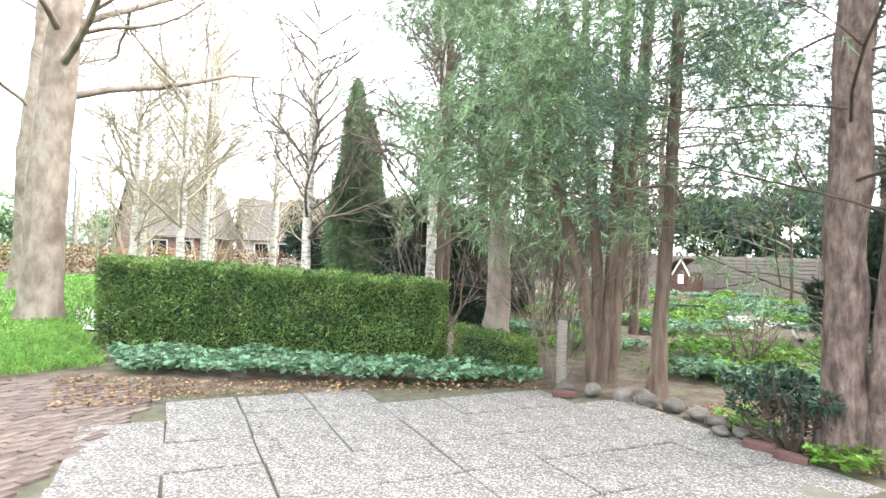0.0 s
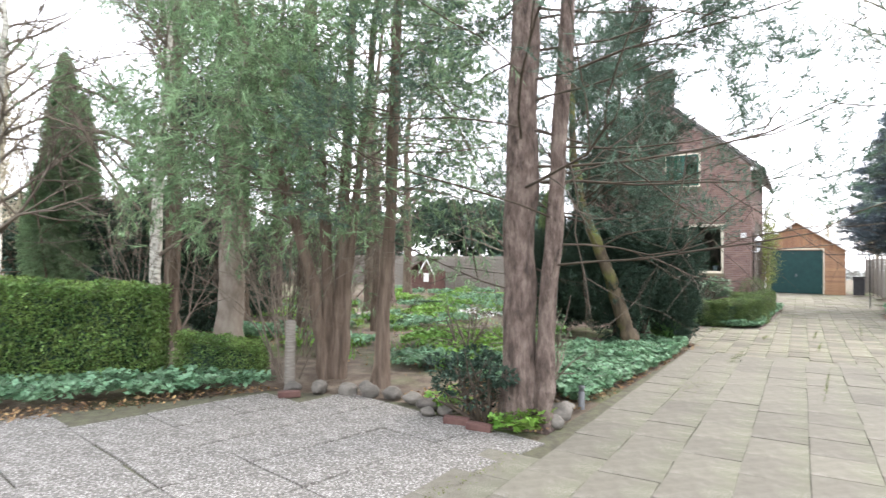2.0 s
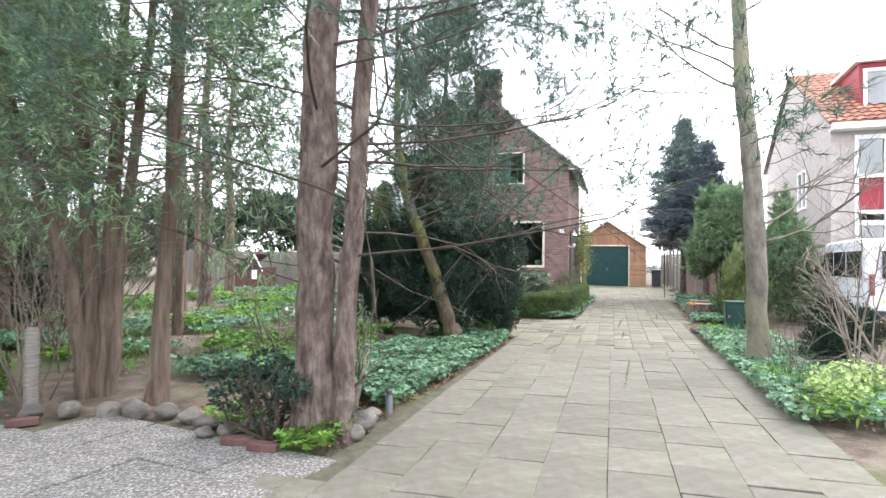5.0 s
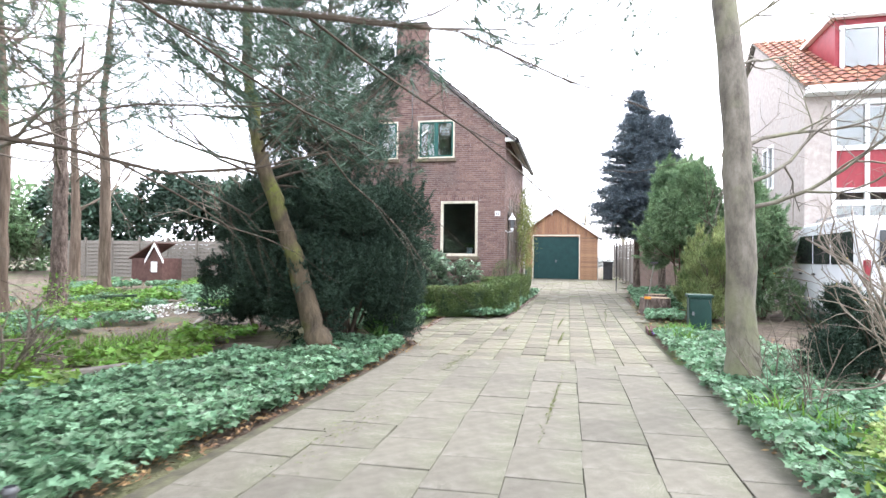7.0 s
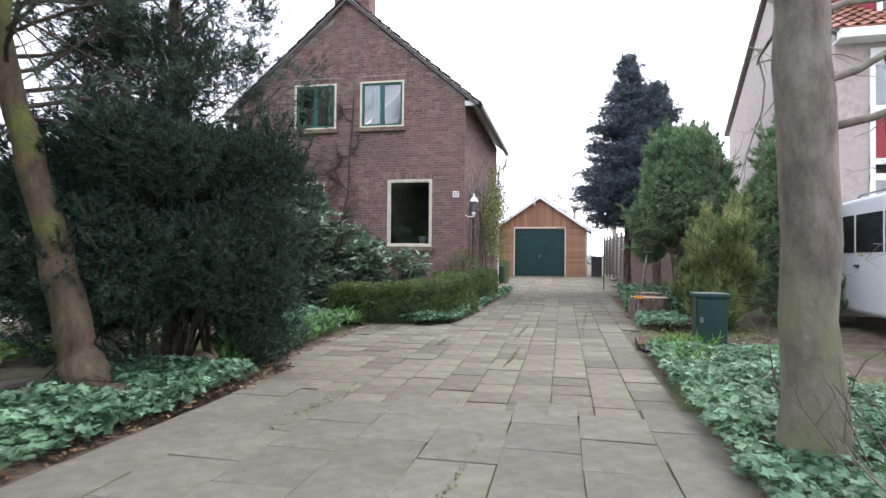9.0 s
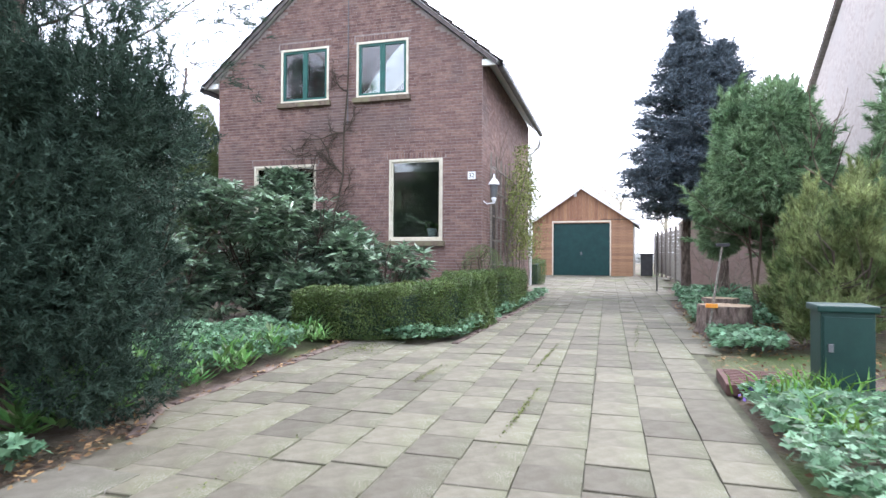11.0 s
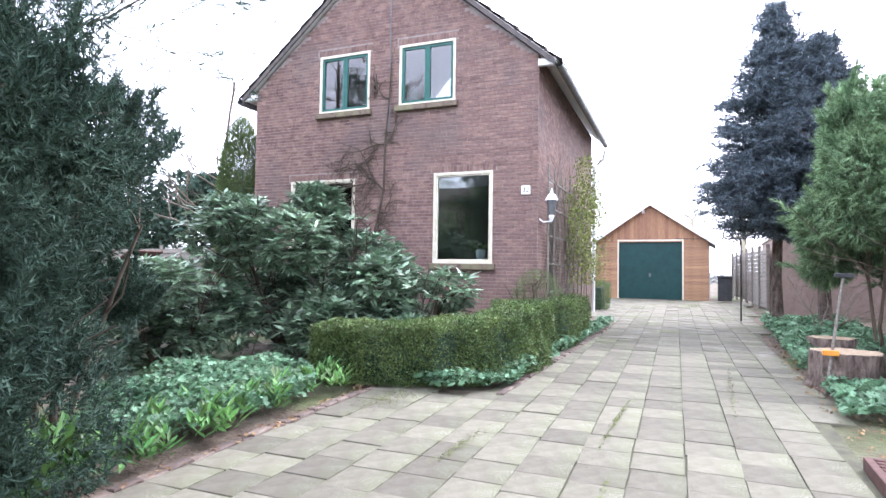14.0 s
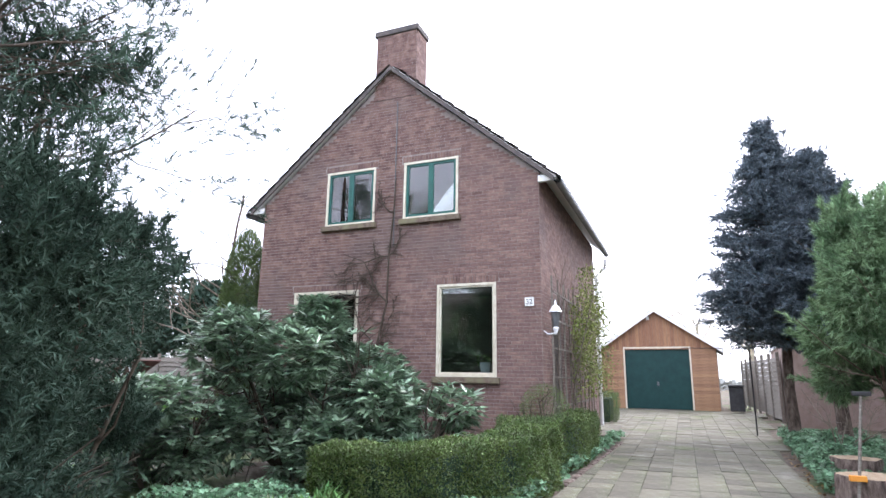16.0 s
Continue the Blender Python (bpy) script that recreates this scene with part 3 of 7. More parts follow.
def holed_wall(geo, place, width, top_pts, openings, thick):
    """A wall from strips round its openings; place(u, z, d) maps wall coordinates to the world."""
    us = sorted({0, width, *[u for o in openings for u in o[:2]], *[u for u, _ in top_pts]})
    tu, tz = zip(*top_pts)
    for u0, u1 in zip(us, us[1:]):
        spans = sorted((o[2], o[3]) for o in openings if o[0] <= u0 + 1e-6 and o[1] >= u1 - 1e-6)
        z = 0.0
        for s in spans + [None]:
            lo, (t0, t1) = z, ((s[0], s[0]) if s else (np.interp(u0, tu, tz), np.interp(u1, tu, tz)))
            v = [place(u0, lo, 0), place(u1, lo, 0), place(u1, t1, 0), place(u0, t0, 0), place(u0, lo, thick), place(u1, lo, thick), place(u1, t1, thick), place(u0, t0, thick)]
            geo.add(v, BOX_F)
            if s:
                z = s[1]
    bm = bmesh.new()
    V = [bm.verts.new(v) for v in np.concatenate(geo.v)]
    for block in geo.f:
        for f in block:
            bm.faces.new([V[k] for k in f])
    bmesh.ops.remove_doubles(bm, verts=bm.verts, dist=0.0005)
    bm.verts.index_update()
    out = Geo()
    out.add([tuple(v.co) for v in bm.verts], np.array([[v.index for v in f.verts] for f in bm.faces]))
    bm.free()
    geo.v, geo.f, geo.n = out.v, out.f, out.n
    return geo


W = HY2 - HY
gable = [(0, EAVE), (RIDGE_Y - HY, RIDGE), (W, EAVE)]
front_open = [(a - HY, b - HY, c, d) for a, b, c, d in OPEN_FRONT]
holed_wall(Geo(), lambda u, z, d: (HX + d, HY + u, z), W, gable, front_open, 0.28).make("front_wall", M["mortar"], house)
side_open = [(a - HX, b - HX, c, d) for a, b, c, d in OPEN_SIDE]
holed_wall(Geo(), lambda u, z, d: (HX + 0.28 + u, HY + d, z), HX2 - HX - 0.28, [(0, EAVE), (HX2 - HX - 0.28, EAVE)], [(a - 0.28, b - 0.28, c, d) for a, b, c, d in side_open], 0.28).make("side_wall", M["mortar"], house)
holed_wall(Geo(), lambda u, z, d: (HX + 0.28 + u, HY2 - 0.28 + d, z), HX2 - HX - 0.28, [(0, EAVE), (HX2 - HX - 0.28, EAVE)], [], 0.28).make("side_wall", M["brick"], house)
holed_wall(Geo(), lambda u, z, d: (HX2 - 0.28 + d, HY + 0.28 + u, z), W - 0.56, [(0, EAVE), (RIDGE_Y - HY - 0.28, RIDGE - 0.1), (W - 0.56, EAVE)], [], 0.28).make("back_wall", M["brick"], house)
brick_face((HX, HY, 0), (0, 1, 0), (-1, 0, 0), W, lambda u: float(np.interp(u, [q[0] for q in gable], [q[1] for q in gable])), front_open, house, "front_bricks", 1.3)
brick_face((HX, HY, 0), (1, 0, 0), (0, -1, 0), HX2 - HX, lambda u: EAVE, side_open, house, "side_bricks")
inner = Geo()
box(inner, HX + 0.3, HX2 - 0.3, HY + 0.3, HY2 - 0.3, 0.05, 0.75)
box(inner, HX + 0.3, HX2 - 0.3, HY + 0.3, HY2 - 0.3, 3.4, 3.6)
box(inner, HX + 3.2, HX + 3.3, HY + 0.3, HY2 - 0.3, 0.75, 5.0)
inner.make("inner_floor", M["room"], house)

# roof: two planes with rows of tiles
slope = (RIDGE - EAVE) / (RIDGE_Y - HY)
for side, y0 in ((-1, HY), (1, HY2)):
    deck = Geo()
    ye = y0 + side * 0.32
    ze = EAVE - 0.32 * slope + 0.06
    pts = [(HX - 0.08, ye, ze), (HX2 + 0.1, ye, ze), (HX2 + 0.1, RIDGE_Y, RIDGE + 0.08), (HX - 0.08, RIDGE_Y, RIDGE + 0.08)]
    slab_poly(deck, pts if side < 0 else pts[::-1], 0.05)
    deck.make("roof_deck", M["white"], house, "pale painted roof edge")
    tiles = Geo()
    run = math.hypot(RIDGE_Y - ye, RIDGE + 0.08 - ze)
    nrow, ncol = int(run / 0.32), int((HX2 - HX + 0.28) / 0.26)
    e = np.array((0, RIDGE_Y - ye, RIDGE + 0.08 - ze)) / run
    nn = np.array((0, side * e[2], abs(e[1])))
    for r in range(nrow):
        for c in range(ncol):
            p = np.array((HX - 0.14 + c * 0.26, ye, ze)) + e * (r * run / nrow - 0.03) + nn * 0.055
            ax = np.array((1.0, 0, 0))
            L, w, up = run / nrow + 0.05, 0.255, 0.035
            v = [p + nn * up, p + ax * w * 0.5 + nn * (up + 0.03), p + ax * w + nn * up, p + ax * w + e * L, p + ax * w * 0.5 + e * L + nn * 0.03, p + e * L,
                 p, p + ax * w]
            tiles.add(v, [(0, 1, 4, 5), (1, 2, 3, 4)])
            tiles.add(v, [(6, 7, 2, 0)])
    tagged(tiles.make("roof_tiles", M["rooftile"], house, "dark grey-brown roof tiles"), kind="stuff")
    gut = Geo()
    tube(gut, [(HX - 0.12, ye + side * 0.05, ze - 0.03), (HX2 + 0.1, ye + side * 0.05, ze - 0.03)], [0.07, 0.07], 10)
    gut.make("gutter", M["zinc"], house, "grey gutter", True)
    bargepts = [(HX - 0.09, y0 + side * 0.3, EAVE - 0.30 * slope), (HX - 0.09, RIDGE_Y, RIDGE + 0.02), (HX - 0.09, RIDGE_Y, RIDGE + 0.12), (HX - 0.09, y0 + side * 0.3, EAVE - 0.30 * slope + 0.1)]
    barge = Geo()
    slab_poly(barge, bargepts if side > 0 else bargepts[::-1], 0.03)
    barge.make("bargeboard", M["rooftile"], house)
    box(Geo(), HX - 0.06, HX + 0.02, min(y0, y0 + side * 0.3), max(y0, y0 + side * 0.3), EAVE - 0.22, EAVE - 0.1).make("eave_block", M["white"], house, "white eave end")
brick_face((HX - 0.014, 4.93, 7.2), (0, 1, 0), (-1, 0, 0), 0.95, lambda u: 1.52, [], house, "chimney_bricks")
brick_face((HX - 0.014, 4.93, 7.2), (1, 0, 0), (0, -1, 0), 0.51, lambda u: 1.52, [], house, "chimney_bricks")
bevel_box("chimney", (HX - 0.012, HX + 0.5, 4.93, 5.88, 7.2, 8.73), M["mortar"], house, "brown brick chimney", 0.01)
bevel_box("chimney_cap", (HX - 0.05, HX + 0.54, 4.89, 5.93, 8.71, 8.84), M["rooftile"], house, "weathered cap", 0.02)
tube(Geo(), [(27.15, 2.02, 4.75), (27.15, 2.05, 4.5), (27.15, 2.3, 4.3), (27.15, 2.3, 0.3)], [0.045] * 4, 8).make("downpipe", M["white"], house, "white downpipe", True)

print("structure ok")

# ---- windows and fittings of the house ----
def window(y0, y1, z0, z1, sashes, curtain):
    """A cream frame in its opening, green sashes with panes, a stone sill; things hang from the house."""
    w = thing("window", (HX, (y0 + y1) / 2, z0), "window with cream frame" + (" and green sashes" if sashes > 1 else "") + " in brick wall", "window")
    f = Geo()
    x0, x1, t = HX - 0.012, HX + 0.09, 0.048
    for d in ((y0, y0 + t, z0, z1), (y1 - t, y1, z0, z1), (y0 + t, y1 - t, z0, z0 + t), (y0 + t, y1 - t, z1 - t, z1)):
        box(f, x0, x1, *d)
    f.make("window_frame", M["cream"], w, "cream painted frame")
    n = sashes
    a, b = y0 + t, y1 - t
    for i in range(n):
        s0, s1 = a + (b - a) * i / n + 0.003, a + (b - a) * (i + 1) / n - 0.003
        e = 0.05 if n > 1 else 0.03
        g = Geo()
        for d in ((s0, s0 + e, z0 + t, z1 - t), (s1 - e, s1, z0 + t, z1 - t), (s0 + e, s1 - e, z0 + t, z0 + t + e), (s0 + e, s1 - e, z1 - t - e, z1 - t)):
            box(g, HX + 0.012, HX + 0.07, *d)
        sash = g.make("sash", M["green" if n > 1 else "cream"], w, "dark green sash" if n > 1 else "cream glazing bead")
        pane = box(Geo(), HX + 0.035, HX + 0.045, s0 + e, s1 - e, z0 + t + e, z1 - t - e).make("pane", M["glass"], sash)
        pane.visible_shadow = False
        if curtain and i == (0 if y0 > 5.5 else 1):
            c = Geo()
            cy = np.linspace(s0 + 0.02, s0 + (s1 - s0) * 0.6, 40)
            cx = HX + 0.2 + 0.02 * np.sin(cy * 60)
            V = np.concatenate([np.stack([cx, cy, np.full(40, z0 + 0.02)], 1), np.stack([cx, cy, np.full(40, z1)], 1)])
            c.add(V, np.array([(k, k + 1, 41 + k, 40 + k) for k in range(39)]))
            c.make("curtain", M["curtain"], w, "hanging curtain", True)
    bevel_box("window_sill", (HX - 0.09, HX + 0.05, y0 - 0.06, y1 + 0.06, z0 - 0.11, z0 - 0.004), M["sill"], w, "stained stone sill", 0.012)
    return w


WINDOWS = [window(*o, 2 if o[3] > 4 else 1, o[3] > 4) for o in OPEN_FRONT]


def planks_h(x, y0, y1, z0, z1, h, parent, d=0.02):
    """Horizontal boards, one below the other, each a piece of its own."""
    k = round((z1 - z0) / h)
    h = (z1 - z0) / k
    v = np.array([(-d, y0, 0.004), (-d, y1, 0.004), (-d * 0.5, y1, h - 0.004), (-d * 0.5, y0, h - 0.004), (0, y0, 0), (0, y1, 0), (0, y1, h), (0, y0, h)])
    me = Geo().add(v, [(1, 0, 3, 2), (0, 1, 5, 4), (2, 3, 7, 6), (0, 4, 7, 3), (1, 2, 6, 5)]).mesh("board", M["cedar"])
    for i in range(k):
        adopt(new("board", me), parent).location = (x, 0, z0 + i * h)


# ---- timber garage at the end of the drive ----
GX, GY0, GY1, GB, GE, GT = 36.98, -0.18, 4.35, 0.3, 2.78, 4.35
garage = thing("garage", (GX, 2.1, GB), "timber garage with orange-brown cladding and dark green door", "garage")
DY0, DY1, DZ = 0.83, 3.37, 2.78
core = Geo()
holed_wall(core, lambda u, z, d: (GX + d, GY0 + u, GB + z), GY1 - GY0, [(0, GE - GB), (2.25, GT - GB - 0.05), (GY1 - GY0, GE - GB)], [(DY0 - GY0, DY1 - GY0, 0, DZ - GB)], 0.12)
box(core, GX + 0.12, GX + 6, GY0, GY0 + 0.12, GB - 0.2, GE)
box(core, GX + 0.12, GX + 6, GY1 - 0.12, GY1, GB - 0.2, GE)
box(core, GX + 5.88, GX + 6, GY0 + 0.12, GY1 - 0.12, GB - 0.2, GE)
core.make("wall", M["oldwood"], garage)
planks_h(GX - 0.003, GY0, DY0 - 0.06, GB, GE, 0.13, garage)
planks_h(GX - 0.003, DY1 + 0.06, GY1, GB, GE, 0.13, garage)
for y in np.arange(GY0, GY1, 0.14):
    y2 = min(y + 0.134, GY1)
    za, zb = (GE + (GT - GE) * (1 - abs(q - 2.08) / 2.27) - 0.02 for q in (y, y2))
    x0, x1 = GX - 0.035, GX - 0.005
    v = [(x0, y, GE - 0.06), (x0, y2, GE - 0.06), (x0, y2, zb), (x0, y, za), (x1, y, GE - 0.06), (x1, y2, GE - 0.06), (x1, y2, zb), (x1, y, za)]
    Geo().add(v, [(1, 0, 3, 2), (0, 1, 5, 4), (0, 4, 7, 3), (1, 2, 6, 5)]).make("gable_board", M["cedar_v"], garage)
for side in (-1, 1):
    y_e, ze = 2.08 + side * 2.5, GE - 0.13
    pts = [(GX - 0.2, y_e, ze), (GX + 6.1, y_e, ze), (GX + 6.1, 2.08, GT + 0.03), (GX - 0.2, 2.08, GT + 0.03)]
    slab_poly(Geo(), pts if side < 0 else pts[::-1], 0.06).make("roof", M["zinc"], garage, "grey felt roof")
    bp = [(GX - 0.21, y_e, ze - 0.09), (GX - 0.21, 2.08, GT - 0.07), (GX - 0.21, 2.08, GT + 0.07), (GX - 0.21, y_e, ze + 0.06)]
    slab_poly(Geo(), bp if side > 0 else bp[::-1], 0.03).make("bargeboard", M["white"], garage, "white bargeboard")
fr = Geo()
for d in ((DY0 - 0.06, DY0, GB, DZ + 0.05), (DY1, DY1 + 0.06, GB, DZ + 0.05), (DY0, DY1, DZ - 0.02, DZ + 0.05)):
    box(fr, GX - 0.04, GX + 0.06, *d)
fr.make("door_frame", M["cream"], garage, "cream door frame")
gd = box(Geo(), GX + 0.034, GX + 0.06, DY0, DY1, GB + 0.02, DZ - 0.02).make("garage_door", M["garage"], garage, "dark green up-and-over door")
bevel_box("handle", (GX - 0.01, GX + 0.02, 2.06, 2.14, 1.25, 1.4), M["zinc"], gd, "metal handle", 0.005)
bevel_box("vent", (GX - 0.06, GX - 0.036, 2.3, 2.42, 3.95, 4.1), M["white"], garage, "small white vent", 0.006)
bevel_box("wall_lamp", (GX - 0.1, GX - 0.03, 4.0, 4.1, 2.4, 2.6), M["sill"], garage, "brown wall lamp", 0.02)

# ---- the neighbour's house ----
NX, NY = 21.1, -5.7
nb = thing("neighbour_house", (NX, -9, 0), "pale brick house with red tiled roof and bay window", "house")
NE, NR, NRX = 6.1, 9.1, 26.3
side_n = [(24.0, 25.3, 3.75, 5.2)]
holed_wall(Geo(), lambda u, z, d: (NX + u, NY - 0.28 + d, z), 10.3, [(0, NE), (NRX - NX, NR), (10.3, NE)], [(a - NX, b - NX, c, d) for a, b, c, d in side_n], 0.28).make("side_wall", M["stucco"], nb)
holed_wall(Geo(), lambda u, z, d: (NX + d, -15 + u, z), 15 + NY - 0.28, [(0, NE), (15 + NY - 0.28, NE)], [(15 - 9.6, 15 - 6.35, 0.9, 5.75)], 0.28).make("front_wall", M["stucco"], nb)
for s in (-1, 1):
    xe = NX - 0.3 if s < 0 else NX + 10.6
    ze = NE - 0.02
    p = [(xe, -15, ze), (xe, NY + 0.12, ze), (NRX, NY + 0.12, NR + 0.1), (NRX, -15, NR + 0.1)]
    slab_poly(Geo(), p if s > 0 else p[::-1], 0.06).make("roof_deck", M["oldwood"], nb)
    run = math.hypot(NRX - xe, NR + 0.1 - ze)
    e = np.array((NRX - xe, 0, NR + 0.1 - ze)) / run
    nn = np.array((-e[2] * (1 if s < 0 else -1), 0, abs(e[0])))
    rt = Geo()
    nr = int(run / 0.36)
    for r in range(nr):
        for c in range(int((15 + NY) / 0.27)):
            p0 = np.array((xe, NY + 0.14, ze)) + np.array((0, -c * 0.27, 0)) + e * (r * run / nr - 0.02) + nn * 0.07
            ax = np.array((0, -1.0, 0))
            L = run / nr + 0.04
            v = [p0 + nn * 0.04, p0 + ax * 0.13 + nn * 0.09, p0 + ax * 0.265 + nn * 0.04, p0 + ax * 0.265 + e * L, p0 + ax * 0.13 + e * L + nn * 0.05, p0 + e * L, p0, p0 + ax * 0.265]
            rt.add(v, [(0, 1, 4, 5), (1, 2, 3, 4)])
            rt.add(v, [(6, 7, 2, 0)])
    tagged(rt.make("roof_tiles", M["redtile"], nb, "orange-red pantiles"), kind="stuff")
bevel_box("gutter", (NX - 0.45, NX - 0.2, -15, NY + 0.05, 5.9, 6.1), M["white"], nb, "white box gutter", 0.015)
bevel_box("soffit", (NX - 0.2, NX + 0.02, -15, NY + 0.05, 5.9, 5.94), M["white"], nb, "", 0.003)
bay_y = [-9.55, -8.75, -7.95, -7.15, -6.38]
bay = Geo()
for z0, z1 in ((5.62, 5.76), (4.42, 4.54), (3.3, 3.42), (2.95, 3.1), (0.9, 1.2)):
    box(bay, NX - 0.06, NX + 0.06, -9.6, -6.33, z0, z1)
for y in bay_y:
    box(bay, NX - 0.05, NX + 0.05, y - 0.05, y + 0.05, 0.95, 5.7)
bay.make("bay_frame", M["white"], nb, "white bay window frame")
for a, b in zip(bay_y, bay_y[1:]):
    for z0, z1, k in ((4.54, 5.62, "glass"), (1.2, 2.95, "glass"), (3.42, 4.42, "redpanel")):
        ob = box(Geo(), NX + 0.01, NX + 0.03, a + 0.05, b - 0.05, z0, z1).make("pane" if k == "glass" else "panel", M[k], nb)
        ob.visible_shadow = k != "glass"
box(Geo(), NX + 2.0, NX + 2.1, -14.5, NY - 0.4, 0, 6).make("inner_wall", M["room"], nb)
dm = Geo()
box(dm, NX + 1.0, NX + 4.6, -10.9, -6.75, 6.5, 8.3)
dm.make("dormer", M["redpanel"], nb, "dark red dormer cheek")
bevel_box("dormer_roof", (NX + 0.8, NX + 4.7, -11.1, -6.6, 8.3, 8.43), M["white"], nb, "white dormer fascia", 0.02)
df = Geo()
for z0, z1 in ((6.72, 6.82), (8.0, 8.1)):
    box(df, NX + 0.93, NX + 0.998, -10.8, -6.85, z0, z1)
for y in (-10.4, -9.45, -8.5, -7.5, -6.56):
    box(df, NX + 0.93, NX + 0.998, y - 0.4, y - 0.3, 6.82, 8.0)
df.make("dormer_frame", M["white"], nb, "white dormer window frame")
for y in (-10.3, -9.35, -8.4, -7.4):
    box(Geo(), NX + 0.96, NX + 0.98, y - 0.4, y + 0.44, 6.82, 8.0).make("pane", M["glass"], nb)
sw = Geo()
for d in ((24.0, 24.08, 3.75, 5.2), (25.22, 25.3, 3.75, 5.2), (24.08, 25.22, 3.75, 3.83), (24.08, 25.22, 5.12, 5.2), (24.6, 24.68, 3.83, 5.12)):
    box(sw, d[0], d[1], NY - 0.08, NY + 0.03, d[2], d[3])
sw.make("window_frame", M["white"], nb)
box(Geo(), 24.08, 25.22, NY - 0.05, NY - 0.03, 3.83, 5.12).make("pane", M["glass"], nb)
print("houses ok")

# ---- trees ----
def curve_pts(p, d, length, rng, k=6, bend=0.12, lift=0.0):
    pts = [np.array(p, dtype=float)]
    d = np.array(d, dtype=float)
    for _ in range(k - 1):
        d = unit(d + rng.normal(size=3) * bend + np.array((0, 0, lift)))
        pts.append(pts[-1] + d * length / (k - 1))
    return np.array(pts)


def grow(geo, p, d, length, r, depth, rng, tips, bend=0.12, lift=0.05, kids=4, ratio=0.55, spread=0.8, sides=5):
    """A limb with its side twigs; tips collects the ends and their directions."""
    pts = curve_pts(p, d, length, rng, 6 if depth else 4, bend, lift)
    tube(geo, pts, np.linspace(r, r * 0.35, len(pts)), sides if depth else 3)
    if depth == 0:
        tips.append((pts[-1], pts[-1] - pts[-2]))
        tips.append((pts[-2], pts[-1] - pts[-2]))
        return
    for i in range(kids):
        f = 0.3 + 0.7 * (i + rng.uniform(0, 1)) / kids
        q = f * (len(pts) - 1)
        j = min(int(q), len(pts) - 2)
        base = pts[j] + (pts[j + 1] - pts[j]) * (q - j)
        dd = unit(unit(pts[j + 1] - pts[j]) + rng.normal(size=3) * spread)
        grow(geo, base, dd, length * ratio * rng.uniform(0.7, 1.2) * (1.25 - 0.5 * f), r * 0.5 * (1.2 - 0.5 * f), depth - 1, rng, tips, bend * 1.15, lift, kids, ratio, spread, 4)


def tree(seed, at, trunk, radii, bark, label, limbs=18, limb_len=2.5, limb_r=0.05, start=0.3, depth=2, kids=4, up=0.5, lift=0.05, spread=0.8, foliage=None, twig="twig",
         category="tree", sides=12, flare=1.5, ratio=0.55, toward=None, group=""):
    """A tapered trunk through the given offsets, limbs from start upward, and foliage(geo, tips, rng) on their ends."""
    rng = np.random.default_rng(seed)
    base = np.array((at[0], at[1], float(gz(at[0])) - 0.06))
    kind = next((k for k in ("birch", "pine", "thuja", "street_tree", "conifer") if k.replace("_", " ") in label), "")
    root = thing(kind if kind.endswith("tree") else (kind + "_tree").strip("_"), base, label, category, group)
    key = np.array(trunk, dtype=float)
    n = 22
    s = np.linspace(0, len(key) - 1, n)
    pts = base + np.stack([np.interp(s, np.arange(len(key)), key[:, c]) for c in range(3)], 1)
    pts[1:-1, :2] += rng.normal(size=(n - 2, 2)) * 0.012
    rad = np.interp(s, np.arange(len(key)), radii) * (1 + rng.normal(size=n) * 0.035)
    rad *= 1 + (flare - 1) * np.exp(-(pts[:, 2] - base[2]) / 0.25)
    g = Geo()
    tube(g, pts, rad, sides)
    g.v[0] += rng.normal(size=g.v[0].shape) * 0.006
    g.make("trunk", M[bark], root, "", True)
    tips, wood = [], Geo()
    for i in range(limbs):
        f = start + (1 - start) * (i + rng.uniform(0, 1)) / limbs
        q = f * (n - 1)
        j = min(int(q), n - 2)
        p = pts[j] + (pts[j + 1] - pts[j]) * (q - j)
        a = rng.uniform(0, 2 * math.pi)
        d = np.array((math.cos(a), math.sin(a), up))
        if toward is not None:
            d = unit(d) + np.array(toward)
        L = limb_len * rng.uniform(0.6, 1.15) * (1.15 - 0.6 * (f - start) / (1 - start))
        grow(wood, p, unit(d), L, min(limb_r, rad[j] * 0.8) * (1.1 - 0.5 * f), depth, rng, tips, 0.14, lift, kids, ratio, spread)
    if wood.n:
        tagged(wood.make("branch_work", M[bark if twig is None else twig], root, "", True), kind="stuff")
    if foliage and tips:
        P, D = np.array([t[0] for t in tips]), np.array([t[1] for t in tips])
        for nm, mat, fn in foliage:
            geo = Geo()
            fn(geo, P, unit(D), rng)
            tagged(geo.make(nm, M[mat], root, ""), kind="stuff")
    return root


def pine_tufts(geo, P, D, rng):
    """Needle tufts on the tips above head height; lower twigs stay bare."""
    high = P[:, 2] > 2.2
    P, D = P[high], D[high]
    k = rng.integers(0, len(P), len(P) * 4)
    Q = P[k] + rng.normal(size=(len(k), 3)) * 0.12
    needles(geo, np.concatenate([P, Q]), np.concatenate([D, D[k]]) + np.array((0, 0, 0.25)), rng, 16, 0.1, 0.0065, 0.7, 0.1)


def thuja_sprays(geo, P, D, rng, per=5, size=0.1, off=0.16):
    k = np.repeat(np.arange(len(P)), per)
    Q = P[k] + rng.normal(size=(len(k), 3)) * off
    d = D[k] * 0.6 + rng.normal(size=(len(k), 3)) * 0.5 + np.array((0, 0, -0.45))
    needles(geo, Q, d, rng, 9, size, 0.013, 0.42, size)


